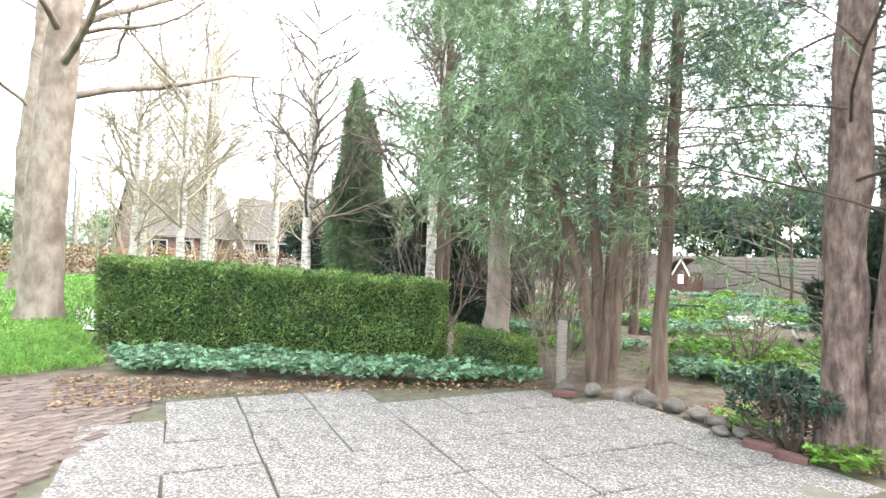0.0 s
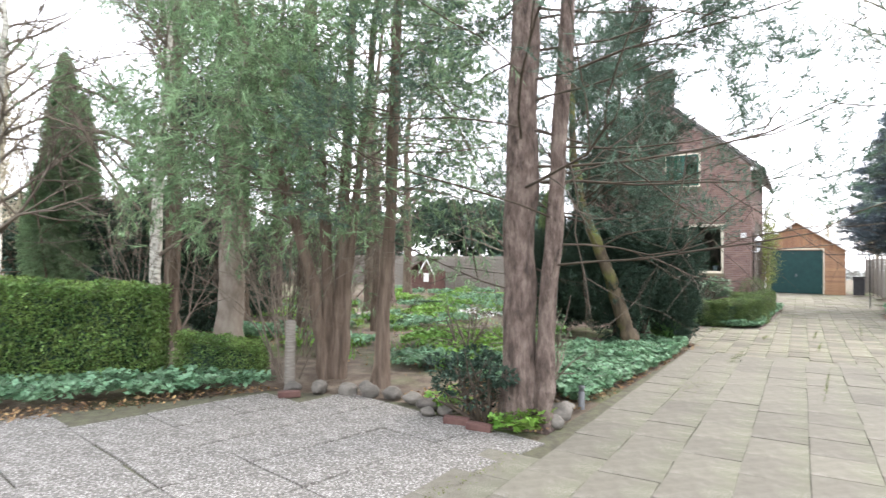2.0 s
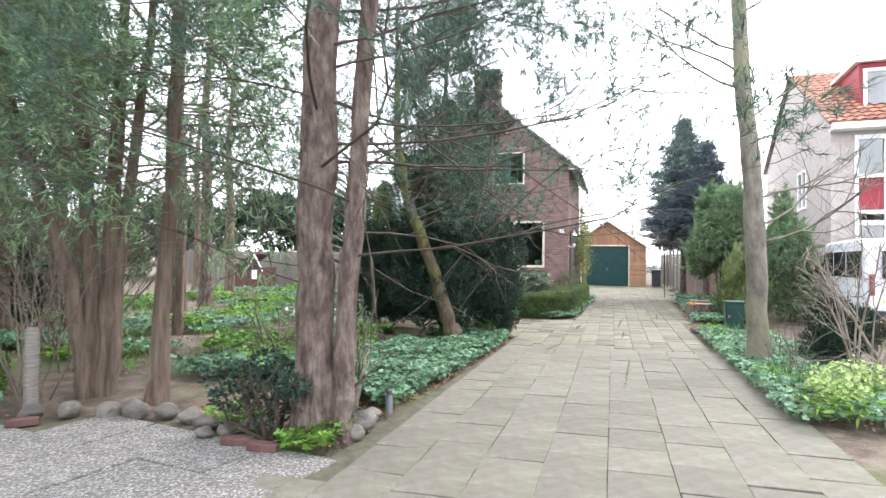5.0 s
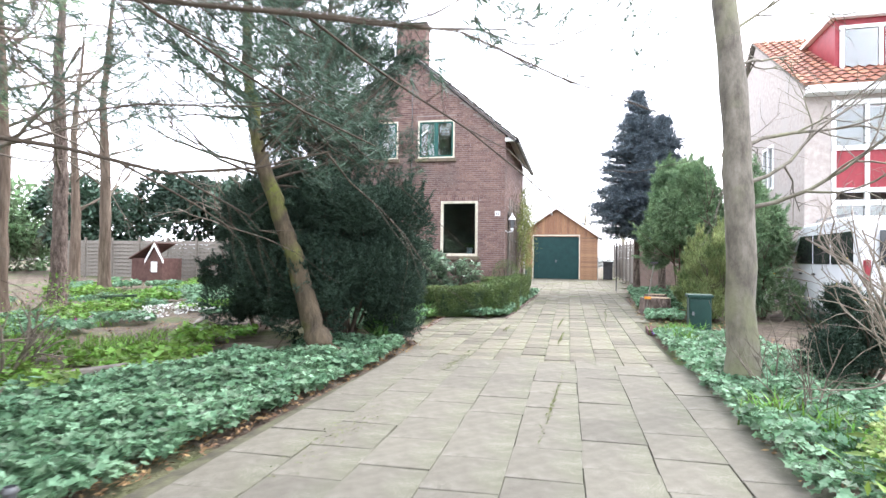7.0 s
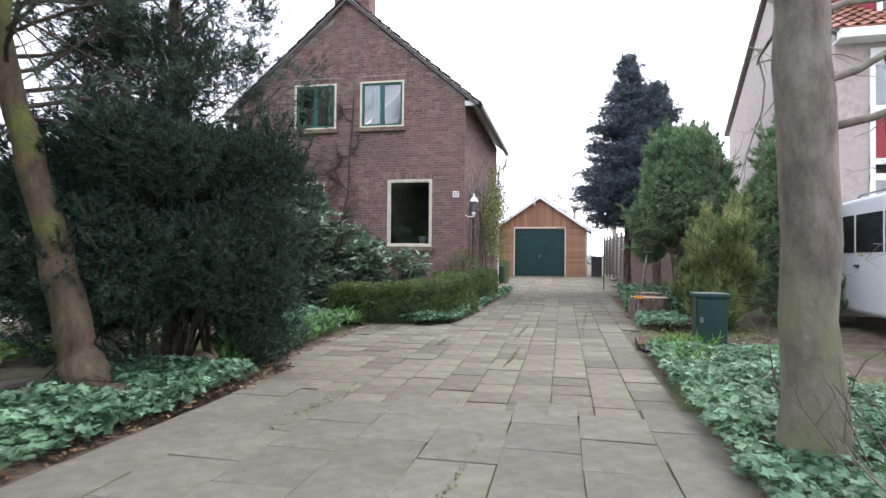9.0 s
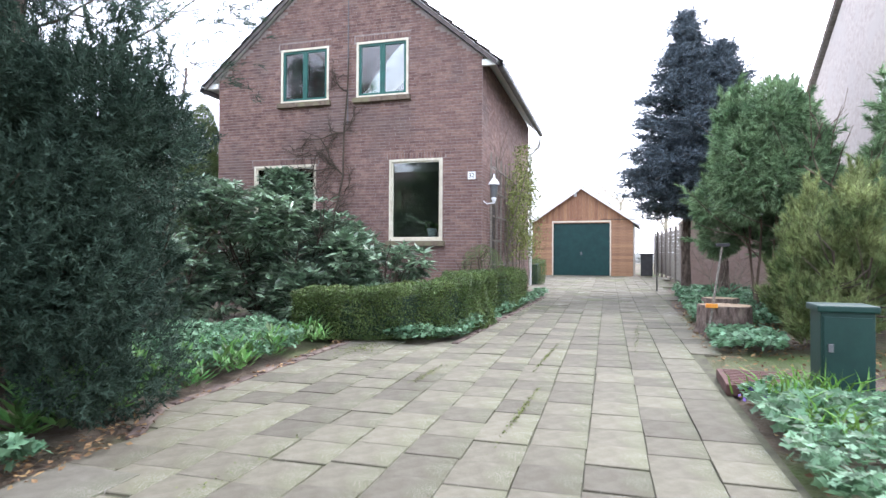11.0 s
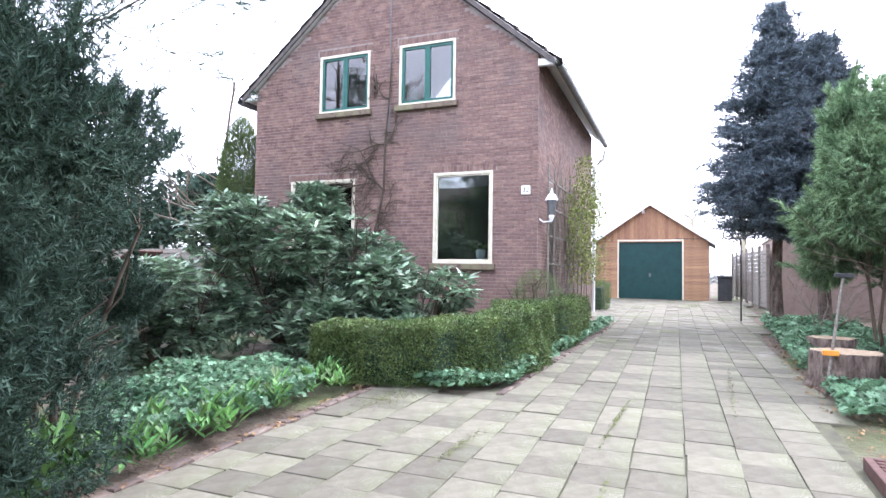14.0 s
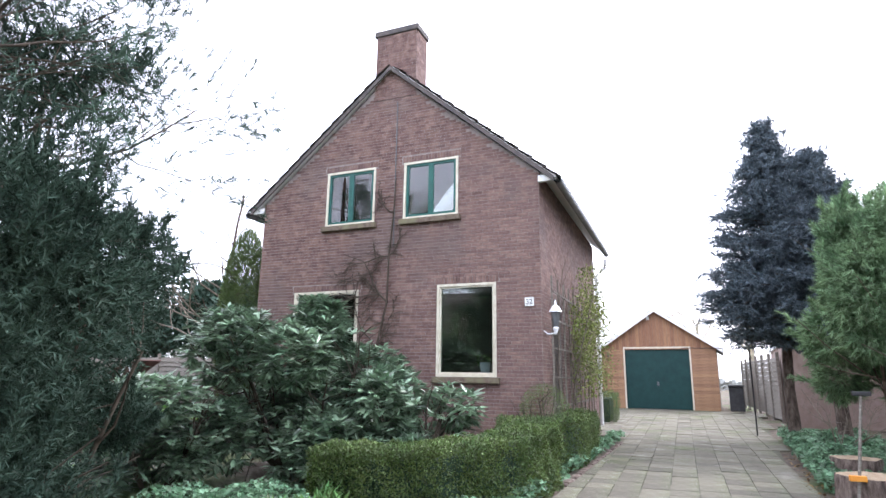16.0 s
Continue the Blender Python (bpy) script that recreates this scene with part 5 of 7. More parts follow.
def hedge(name, seed, path, width, heights, n, mat, leaf, label):
    """A clipped hedge along a plan path: leaves over a dark body that paints the shade in their gaps, top and sides
    uneven.
    """
    rng = np.random.default_rng(seed)
    path = np.array(path, dtype=float)
    base = np.array((*path[0], float(gz(path[0, 0]))))
    root = thing(name, base, label, "hedge")
    seg = np.linalg.norm(np.diff(path, axis=0), axis=1)
    cum = np.concatenate([[0], np.cumsum(seg)])
    at = lambda s: np.stack([np.interp(s, cum, path[:, 0]), np.interp(s, cum, path[:, 1])], 1)
    s = rng.uniform(0, cum[-1], n)
    c = at(s)
    t = unit(at(np.minimum(s + 0.05, cum[-1])) - at(np.maximum(s - 0.05, 0)))
    nor = np.stack([-t[:, 1], t[:, 0]], 1)
    H = np.interp(s, cum, heights)
    face = rng.uniform(size=n)
    per = 2 * H + width
    u = face * per
    side = np.where(u < H, -1.0, np.where(u < 2 * H, 1.0, 0))
    z = np.where(side != 0, np.where(u < H, u, u - H), H)
    off = np.where(side != 0, side * width / 2, (u - 2 * H) - width / 2)
    lump = 0.06 * wobble(np.stack([s * 2.2, z * 2 + off * 3], 1), 1.6, seed)
    deep = -0.17 * rng.uniform(0, 1, n) ** 2 + lump
    off = off + np.where(side != 0, side, 0) * deep
    round_off = np.clip((z - H + 0.12) / 0.12, 0, 1) * (np.abs(off) > width / 2 - 0.15)
    z = z + np.where(side == 0, deep, 0) - 0.03 * round_off
    P = np.concatenate([c + nor * off[:, None], (gz(c[:, 0]) + np.maximum(z, 0.02))[:, None]], 1)
    ends = rng.uniform(size=n) < width / (cum[-1] + width) * 0.9
    s_end = np.where(rng.uniform(size=n) < 0.5, 0.0, cum[-1])
    ce = at(s_end)
    te = unit(np.where((s_end > 0)[:, None], path[-1] - path[-2], path[1] - path[0]))
    ne = np.stack([-te[:, 1], te[:, 0]], 1)
    Pe = np.concatenate([ce + ne * rng.uniform(-width / 2, width / 2, n)[:, None] + te * (np.where(s_end > 0, 1, -1) * deep)[:, None], (gz(ce[:, 0]) + rng.uniform(0.02, 1, n) * np.interp(s_end, cum, heights))[:, None]], 1)
    P[ends] = Pe[ends]
    D = np.concatenate([nor * np.where(side != 0, side, 0)[:, None], np.where(side == 0, 1.0, 0.25)[:, None]], 1)
    g = Geo()
    leaves(g, P, D * 0.5 + rng.normal(size=(n, 3)) * 0.6, rng, leaf[0], leaf[1], 0.5)
    tagged(g.make("foliage", M[mat], root), kind="stuff")
    body = Geo()
    k = max(2, int(cum[-1] / 0.3))
    ss = np.linspace(0.1, cum[-1] - 0.1, k)
    cc = at(ss)
    tt = unit(at(np.minimum(ss + 0.05, cum[-1])) - at(np.maximum(ss - 0.05, 0)))
    nn = np.stack([-tt[:, 1], tt[:, 0]], 1)
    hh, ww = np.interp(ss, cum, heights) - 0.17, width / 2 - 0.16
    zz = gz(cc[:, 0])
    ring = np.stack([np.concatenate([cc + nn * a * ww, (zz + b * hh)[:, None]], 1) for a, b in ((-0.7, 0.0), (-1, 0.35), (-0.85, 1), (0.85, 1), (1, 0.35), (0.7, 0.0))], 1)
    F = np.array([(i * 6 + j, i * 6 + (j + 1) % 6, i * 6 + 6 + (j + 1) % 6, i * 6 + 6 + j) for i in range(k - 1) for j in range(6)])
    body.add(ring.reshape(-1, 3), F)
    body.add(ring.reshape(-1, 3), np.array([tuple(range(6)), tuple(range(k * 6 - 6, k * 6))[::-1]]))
    # the darker yew colour stands in for shade between the leaves
    body.make("inner_growth", M["yew"], root, "dark core painting the shade between the leaves")
    return root


HN = np.array((0.64, 0.768))
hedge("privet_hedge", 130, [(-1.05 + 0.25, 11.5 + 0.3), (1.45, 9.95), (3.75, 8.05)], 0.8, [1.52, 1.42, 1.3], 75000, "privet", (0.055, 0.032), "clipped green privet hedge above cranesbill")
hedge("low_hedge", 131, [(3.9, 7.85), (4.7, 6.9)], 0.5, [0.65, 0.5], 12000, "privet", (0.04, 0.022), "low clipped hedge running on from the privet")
hedge("box_hedge", 132, [(16.95, 4.0), (17.0, 3.2), (17.25, 2.5), (17.75, 2.08), (18.6, 2.0), (19.1, 2.0)], 0.62, [0.66, 0.7, 0.74, 0.8, 0.86, 0.88], 70000, "box", (0.034, 0.02), "low clipped box hedge curving beside the drive")
hedge("box_hedge", 133, [(20.0, 2.9), (20.35, 2.25), (21.0, 2.05), (22.6, 2.12)], 0.55, [0.8, 0.8, 0.8, 0.8], 30000, "box", (0.034, 0.02), "low clipped box hedge along the drive")
hedge("box_hedge", 134, [(29.6, 2.95), (31.0, 3.05)], 0.55, [0.85, 0.88], 9000, "box", (0.03, 0.018), "small box hedge by the house wall")
hedge("box_hedge", 135, [(16.5, 13.2), (17.3, 12.4)], 0.6, [0.4, 0.4], 2500, "box", (0.03, 0.016), "low clipped box block in the garden")
bush("box_ball", 136, (20.5, 2.3, 0.95), (0.42, 0.4, 0.46), 5000, lambda g, P, d, rng: leaves(g, P, d + rng.normal(size=d.shape) * 0.5, rng, 0.022, 0.013), "box", "clipped round box ball by the house corner", "shrub", 0, 4)
print("plants ok")

# ---- terrace, brick paving, edgings ----
def spots_in(poly, lx, ly, ang, stagger, origin, margin=0.0):
    poly = np.array(poly, dtype=float)
    c = poly.mean(0)
    small = c + (poly - c) * (1 - margin)
    ca, sa = math.cos(ang), math.sin(ang)
    out = []
    for j in range(-80, 80):
        for i in range(-60, 60):
            u, v = (i + (0.5 if stagger and j % 2 else 0)) * lx, j * ly
            x, y = origin[0] + u * ca - v * sa, origin[1] + u * sa + v * ca
            inside = False
            for (x0, y0), (x1, y1) in zip(small, np.roll(small, -1, 0)):
                if (y0 > y) != (y1 > y) and x < (x1 - x0) * (y - y0) / (y1 - y0) + x0:
                    inside = not inside
            if inside:
                out.append((x, y))
    return out


TERRACE = [(-1.5, 5.0), (-0.45, 7.25), (0.4, 7.15), (4.0, 5.9), (4.4, 5.1), (4.6, 4.1), (4.2, 2.95), (4.2, 2.0), (-3.0, 2.0)]
terrace = thing("terrace", (0, 0, 0), "pale washed-pebble concrete slab terrace beside the drive", "terrace", kind="structure")
tb = Geo()
tb.add([(x, y, -0.026) for x, y in [(-3.2, 2.2), (4.3, 2.2), (4.35, 3.0), (4.75, 4.2), (4.5, 5.3), (4.1, 6.1), (0.5, 7.5), (-0.6, 7.6), (-1.7, 5.2)]], [tuple(range(9))])
tb.make("joint_sand", M["joint"], terrace, "dark sandy joints")
lay(terrace, "pebble_slab", spots_in(TERRACE, 0.75, 0.75, radians(-6.7), False, (0.42, 4.5)), 0.737, 0.737, M["pebble"], M["pebble"], 200, radians(-6.7), "washed pebble slabs", 0.006)
CLINK = [(-1.6, 5.05), (-0.55, 7.3), (-0.6, 8.3), (-2.2, 9.3), (-6, 9.3), (-6, 2.4), (-3.1, 2.4)]
clink = thing("brick_paving", (0, 0, 0), "worn brown paving bricks beside the terrace", "paving", kind="structure")
Geo().add([(x, y, -0.03) for x, y in [(-1.5, 5.0), (-0.45, 7.3), (-0.5, 8.5), (-2.2, 9.5), (-6.1, 9.5), (-6.1, 2.3), (-3.05, 2.3)]], [tuple(range(7))]).make("joint_sand", M["joint"], clink)
lay(clink, "paving_brick", sorted(spots_in(CLINK, 0.21, 0.105, radians(38), True, (-2, 6)), reverse=True), 0.2, 0.096, M["clinker"], M["clinker"], 260, radians(38), "worn brown paving bricks")

edge = thing("brick_edging", (15, 2.9, 0), "row of weathered red-brown edging bricks", "edging")
rng = np.random.default_rng(5)
eb = Geo().add(*slab_mesh("edging_brick", 0.2, 0.09, None, 0.1, 0.008)).mesh("edging_brick", M["clinker"])
runs = [[(12.7, 2.55), (13.3, 2.92), (16.7, 3.12), (16.95, 3.6)], [(17.0, 1.72), (20.6, 1.74), (24.6, 1.78)]]
for run in runs:
    run = np.array(run)
    cum = np.concatenate([[0], np.cumsum(np.linalg.norm(np.diff(run, axis=0), axis=1))])
    for s in np.arange(0.1, cum[-1], 0.207):
        x, y = np.interp(s, cum, run[:, 0]), np.interp(s, cum, run[:, 1])
        x2, y2 = np.interp(s + 0.05, cum, run[:, 0]), np.interp(s + 0.05, cum, run[:, 1])
        ob = new("edging_brick", eb)
        ob.parent = edge
        ob.matrix_parent_inverse = Matrix.Translation(-edge.location)
        ob.matrix_basis = pose(x, y, float(gz(x)) + 0.012 + rng.normal() * 0.008, rng.normal() * 4, rng.normal() * 3, math.degrees(math.atan2(y2 - y, x2 - x)) + rng.normal() * 4)


def boulder(at, size, seed, label="grey-brown field stone at the terrace edge"):
    rng = np.random.default_rng(seed)
    bm = bmesh.new()
    bmesh.ops.create_icosphere(bm, subdivisions=3, radius=1)
    off = rng.uniform(-5, 5, 3)
    for v in bm.verts:
        n = noise.noise(Vector(v.co * 1.1) + Vector(off)) * 0.35 + noise.noise(Vector(v.co * 3) + Vector(off)) * 0.1
        v.co = Vector((v.co.x * size[0], v.co.y * size[1], v.co.z * size[2])) * (1 + n)
    for f in bm.faces:
        f.smooth = True
    ob = part("stone", bm, M["stone"])
    ob.matrix_world = pose(at[0], at[1], float(gz(at[0])) + size[2] * 0.55, 0, 0, rng.uniform(0, 360))
    return tagged(ob, label, "stone", "edging stones")


for i, (x, y, a, b, c) in enumerate(((4.25, 5.75, 0.2, 0.14, 0.1), (4.45, 5.45, 0.16, 0.13, 0.13), (4.62, 5.1, 0.17, 0.15, 0.12), (4.68, 4.8, 0.19, 0.15, 0.15), (4.8, 4.5, 0.17, 0.14, 0.12), (4.75, 4.15, 0.18, 0.13, 0.1), (4.68, 3.8, 0.2, 0.16, 0.1),
                                     (4.55, 3.5, 0.16, 0.12, 0.08), (5.2, 2.4, 0.2, 0.17, 0.14), (5.5, 2.45, 0.13, 0.11, 0.1), (4.9, 2.32, 0.15, 0.12, 0.09), (4.4, 3.65, 0.13, 0.1, 0.07))):
    boulder((x, y), (a * 0.85, b * 0.8, c * 0.75), 200 + i)
for x, y, r in ((4.02, 5.55, -35), (4.32, 3.2, -75), (4.27, 2.88, -80)):
    ob = bevel_box("kerb_block", (-0.14, 0.14, -0.055, 0.055, 0, 0.075), M["rust"], None, "", 0.015)
    ob.matrix_world = pose(x, y, -0.01, 2, 1, r)
    tagged(ob, "dark red-brown kerb block at the terrace edge", "kerb", "kerb blocks")


# ---- ground cover ----
def stuff(name, geo, mat, label):
    return tagged(geo.make(name, M[mat]), label, "plants", kind="stuff")


def cover(seed, poly, per_m2, radius, height, mat, label, name="ground_cover", lumpy=1.0):
    rng = np.random.default_rng(seed)
    p = np.array(poly)
    q = np.roll(p, -1, 0)
    area = abs((p[:, 0] * q[:, 1] - q[:, 0] * p[:, 1]).sum()) / 2
    pts = in_poly(rng, poly, int(area * per_m2))
    w = wobble(pts, 2.6, seed)
    keep = w > -0.55 * lumpy + rng.normal(size=len(pts)) * 0.25 - (1 - lumpy)
    pts, w = pts[keep], w[keep]
    h = height * (0.55 + 0.35 * w) * np.sqrt(rng.uniform(0.05, 1, len(pts)))
    P = on_ground(pts, 0.02)
    P[:, 2] += np.maximum(h, 0.01)
    g = Geo()
    lobed(g, P, rng, radius, 0.5)
    return stuff(name, g, mat, label)


cover(300, [(5.85, 2.4), (8.5, 2.36), (10.6, 2.42), (12.1, 2.5), (11.9, 3.5), (10.3, 4.1), (8.3, 4.6), (6.6, 4.7), (6.1, 3.6)], 1700, 0.046, 0.3, "gera", "dense blue-green cranesbill carpet beside the drive", lumpy=0.6)
cover(301, [(-0.75, 9.0), (1.9, 7.35), (3.0, 6.75), (3.3, 7.4), (1.6, 8.9), (-0.2, 10.3), (-0.9, 10.6)], 800, 0.05, 0.3, "gera", "green cranesbill along the foot of the hedge", lumpy=0.7)
cover(302, [(2.8, 6.8), (4.2, 6.05), (4.4, 6.9), (3.4, 7.6)], 800, 0.05, 0.25, "gera", "green cranesbill along the foot of the hedge", lumpy=0.7)
cover(303, [(14.0, 3.25), (15.9, 3.3), (16.5, 3.9), (16.2, 5.2), (14.8, 5.0), (13.7, 4.0)], 2100, 0.034, 0.4, "gera", "cranesbill bed behind the brick edging", lumpy=0.7)
cover(304, [(7.0, -1.7), (11.5, -1.52), (15.2, -1.38), (15.2, -2.9), (11, -3.4), (7.0, -3.6)], 900, 0.043, 0.28, "gera", "cranesbill bed across the drive", lumpy=0.9)
cover(305, [(16.8, 2.7), (16.75, 2.1), (17.5, 1.66), (19.6, 1.7), (19.6, 1.9), (17.7, 1.85), (17.1, 2.3)], 1500, 0.038, 0.3, "gera", "cranesbill spilling from under the box hedge", lumpy=0.3)
cover(306, [(17.4, -1.45), (19.0, -1.5), (18.6, -2.4), (17.3, -2.2)], 900, 0.05, 0.3, "gera", "cranesbill clump by the tree stump", lumpy=0.4)
cover(307, [(20.0, -1.4), (27.5, -1.4), (28, -3.2), (20, -3.2)], 550, 0.055, 0.35, "gera", "cranesbill along the far bed", lumpy=0.6)
cover(308, [(4.25, 2.36), (4.85, 2.3), (4.8, 2.6), (4.3, 2.8)], 900, 0.055, 0.26, "lime", "fresh green clump at the corner of the bed", lumpy=0.1)
cover(309, [(4.5, 3.45), (4.9, 3.3), (5.05, 3.7), (4.7, 3.9)], 800, 0.05, 0.24, "lime", "fresh green clump between the stones", lumpy=0.1)
cover(310, [(20.2, 1.75), (25.5, 1.8), (25.5, 2.1), (20.2, 2.0)], 700, 0.045, 0.25, "gera", "cranesbill along the drive edge by the house", lumpy=0.6)
rng = np.random.default_rng(77)
GARDEN = [(6.0, 5.0), (9.5, 4.5), (11.5, 5.0), (14, 8), (20, 9.5), (25, 11), (26, 20), (17, 19), (11, 16), (6.5, 12)]
for i, (x, y) in enumerate(in_poly(rng, GARDEN, 85)):
    r = rng.uniform(0.35, 0.95)
    poly = [(x + r * math.cos(a) * rng.uniform(0.7, 1.2), y + r * math.sin(a) * rng.uniform(0.7, 1.2)) for a in np.linspace(0, 2 * math.pi, 8)[:-1]]
    cover(400 + i, poly, 330, 0.065, rng.uniform(0.15, 0.4), ("gera", "lime", "gera", "grass")[i % 4], "clump of fresh spring perennials in the garden bed", "perennial_clump", 0.5)


def strap(seed, spots, n, h, w, mat, label, name="strap_leaves", r=0.16):
    rng = np.random.default_rng(seed)
    g = Geo()
    for x, y in spots:
        p = np.array((x, y)) + rng.normal(size=(n, 2)) * r
        blades(g, on_ground(p), rng, h, w, 0.4)
    return stuff(name, g, mat, label)


rng = np.random.default_rng(12)


def leafy_shoots(seed, spots, h, length, mat, label):
    """Young lily shoots: leaves in whorls up a short stem."""
    rng = np.random.default_rng(seed)
    g = Geo()
    for x, y in spots:
        k = 26
        lift = rng.uniform(0.15, 1, k)
        P = on_ground(np.array((x, y)) + rng.normal(size=(k, 2)) * 0.035)
        P[:, 2] += lift * h * rng.uniform(0.7, 1.2)
        a = rng.uniform(0, 2 * math.pi, k)
        leaves(g, P, np.stack([np.cos(a), np.sin(a), 0.25 + lift * 1.1], 1), rng, length, length * 0.26, 0.8, 0.3)
    return stuff("lily_shoots", g, mat, label)


leafy_shoots(320, in_poly(rng, [(13.0, 3.0), (16.5, 3.3), (16.8, 3.7), (15.0, 3.55), (13.0, 3.5)], 34), 0.24, 0.15, "lily", "fresh green lily shoots behind the brick edging")
leafy_shoots(321, in_poly(rng, [(12.2, 2.75), (13.3, 3.0), (13.4, 3.7), (12.4, 3.4)], 16), 0.3, 0.2, "lily", "tall green leafy shoots beneath the yew")
strap(322, [(15.0, -1.75), (15.15, -2.0), (14.2, -1.8), (9.2, -1.95), (8.6, -2.3)], 70, 0.36, 0.018, "grass", "tufts of daffodil leaves at the drive edge", r=0.13)
strap(323, in_poly(rng, [(9.8, 5.7), (11.2, 5.4), (12.2, 7.0), (10.6, 7.4)], 14), 40, 0.22, 0.014, "lime", "yellow-green grassy tufts in the garden", r=0.12)
strap(324, in_poly(rng, [(6, 5.2), (9, 5.0), (14, 9), (20, 14), (14, 15), (7, 11)], 60), 22, 0.25, 0.016, "grass", "scattered bulb leaves in the garden", r=0.12)
# verge
rng = np.random.default_rng(13)
VERGE = [(-7, 9.5), (-2.3, 9.5), (-1.1, 10.3), (-1.4, 13.5), (0.5, 16), (4, 22), (3, 34), (-10, 40), (-20, 30), (-12, 14)]
near_v = [(-5, 9.45), (-2.3, 9.3), (-0.9, 9.6), (-1.1, 12.5), (-1.6, 17), (-6, 17)]
gv = Geo()
blades(gv, on_ground(in_poly(rng, near_v, 26000)), rng, 0.16, 0.011, 0.6)
blades(gv, on_ground(in_poly(rng, VERGE, 26000)), rng, 0.2, 0.035, 0.6)
stuff("grass", gv, "grass", "bright green grass verge")
verge = Geo().add([(x, y, 0.012) for x, y in VERGE], [tuple(range(len(VERGE)))])
turf = node_mat("turf", [(0.07, 0.15, 0.025), (0.13, 0.24, 0.05)], 5, 0.95, 0.6, 40)
tagged(verge.make("turf", turf), "green turf of the verge", "grass", kind="structure")
# hellebores
def hellebore(seed, at):
    rng = np.random.default_rng(seed)
    root = thing("hellebore", (*at, float(gz(at[0]))), "hellebore clump with pale yellow-green flower heads", "plant", "hellebores")
    P = on_ground(np.array(at) + rng.normal(size=(55, 2)) * 0.13)
    P[:, 2] += rng.uniform(0.1, 0.3, 55)
    a = Geo()
    leaves(a, P, rng.normal(size=(55, 3)) * np.array((1, 1, 0.3)), rng, 0.16, 0.04)
    tagged(a.make("leaf_rosette", M["lime"], root), kind="stuff")
    Q = on_ground(np.array(at) + rng.normal(size=(9, 2)) * 0.1)
    Q[:, 2] += rng.uniform(0.3, 0.5, 9)
    k = np.repeat(np.arange(9), 22)
    f = Geo()
    lobed(f, Q[k] + rng.normal(size=(len(k), 3)) * 0.04, rng, 0.026, 0.9)
    tagged(f.make("blossom", M["hell"], root), kind="stuff")


for i, p in enumerate(((7.6, -2.15), (7.9, -2.45), (7.2, -2.4), (8.3, -2.8), (7.0, -2.05))):
    hellebore(340 + i, p)
fl = Geo()
rng = np.random.default_rng(14)
lobed(fl, on_ground(np.array((12.9, 10.2)) + rng.normal(size=(160, 2)) * np.array((0.35, 0.3)), 0.12), rng, 0.03, 0.8)
crocus = Geo()
lobed(crocus, on_ground(np.array((14.95, -1.6)) + rng.normal(size=(45, 2)) * np.array((0.14, 0.16)), 0.1), rng, 0.028, 0.9)
stuff("crocus_patch", crocus, "violet", "small patch of violet crocuses beside the cover plate")
stuff("magenta_flowers", fl, "magenta", "patch of magenta flowers in the garden")
fl = Geo()
lobed(fl, on_ground(np.array((11.3, -3.9)) + rng.normal(size=(90, 2)) * 0.5, 0.9) + rng.normal(size=(90, 3)) * np.array((0, 0, 0.35)), rng, 0.022, 0.9)
stuff("yellow_blossom", fl, "yellow", "yellow spring blossom on bare stems")
white = Geo()
lobed(white, on_ground(in_poly(rng, [(13, 8.4), (16, 8.6), (18, 10.5), (15, 10.5)], 500), 0.13), rng, 0.03, 0.6)
stuff("white_flowers", white, "white", "drifts of small white flowers")
# moss in joints and low corners
ms = Geo()
rng = np.random.default_rng(16)
for x, y, sx, sy, n in ((16.3, 2.7, 0.3, 0.12, 500), (15.2, 1.4, 0.25, 0.03, 200), (14.2, 0.25, 0.4, 0.015, 260), (16.5, 0.42, 0.5, 0.015, 260), (9.5, 0.0, 0.8, 0.012, 260), (8.0, 1.6, 0.5, 0.1, 260), (11.5, 1.5, 0.5, 0.05, 260), (18, -0.55, 0.9, 0.02, 200), (2.5, 2.25, 0.8, 0.06, 300), (0.3, 5.2, 0.02, 0.6, 160)):
    lobed(ms, on_ground(np.array((x, y)) + rng.normal(size=(n, 2)) * np.array((sx, sy)), 0.004), rng, 0.009, 0.3)
stuff("moss", ms, "moss", "yellow-green moss in the paving joints")
# litter: dry leaves and chips
dl = Geo()
rng = np.random.default_rng(15)
L1 = in_poly(rng, GARDEN, 6000)
L2 = in_poly(rng, [(4.4, 2.3), (7, 2.4), (7, 4.2), (4.8, 4.5)], 1300)
L3 = in_poly(rng, [(7, -1.75), (16, -1.35), (24, -1.25), (24, -3), (7, -4)], 3500)
L4 = in_poly(rng, [(-1.5, 7.2), (0.4, 7.2), (4.2, 5.9), (4.2, 6.3), (0.6, 7.9), (-1.5, 9.2)], 1600)
L5 = in_poly(rng, [(6.3, 2.3), (12.6, 2.4), (13.3, 2.85), (16.8, 3.1), (16.8, 3.25), (12.4, 2.8), (6.3, 2.6)], 900)
PL = on_ground(np.concatenate([L1, L2, L3, L4, L5]), 0.015)
leaves(dl, PL, rng.normal(size=PL.shape) * np.array((1, 1, 0.25)), rng, 0.055, 0.032, 0.7)
stuff("leaf_litter", dl, "dry", "dry brown leaves and wood chips")
print("garden ok")

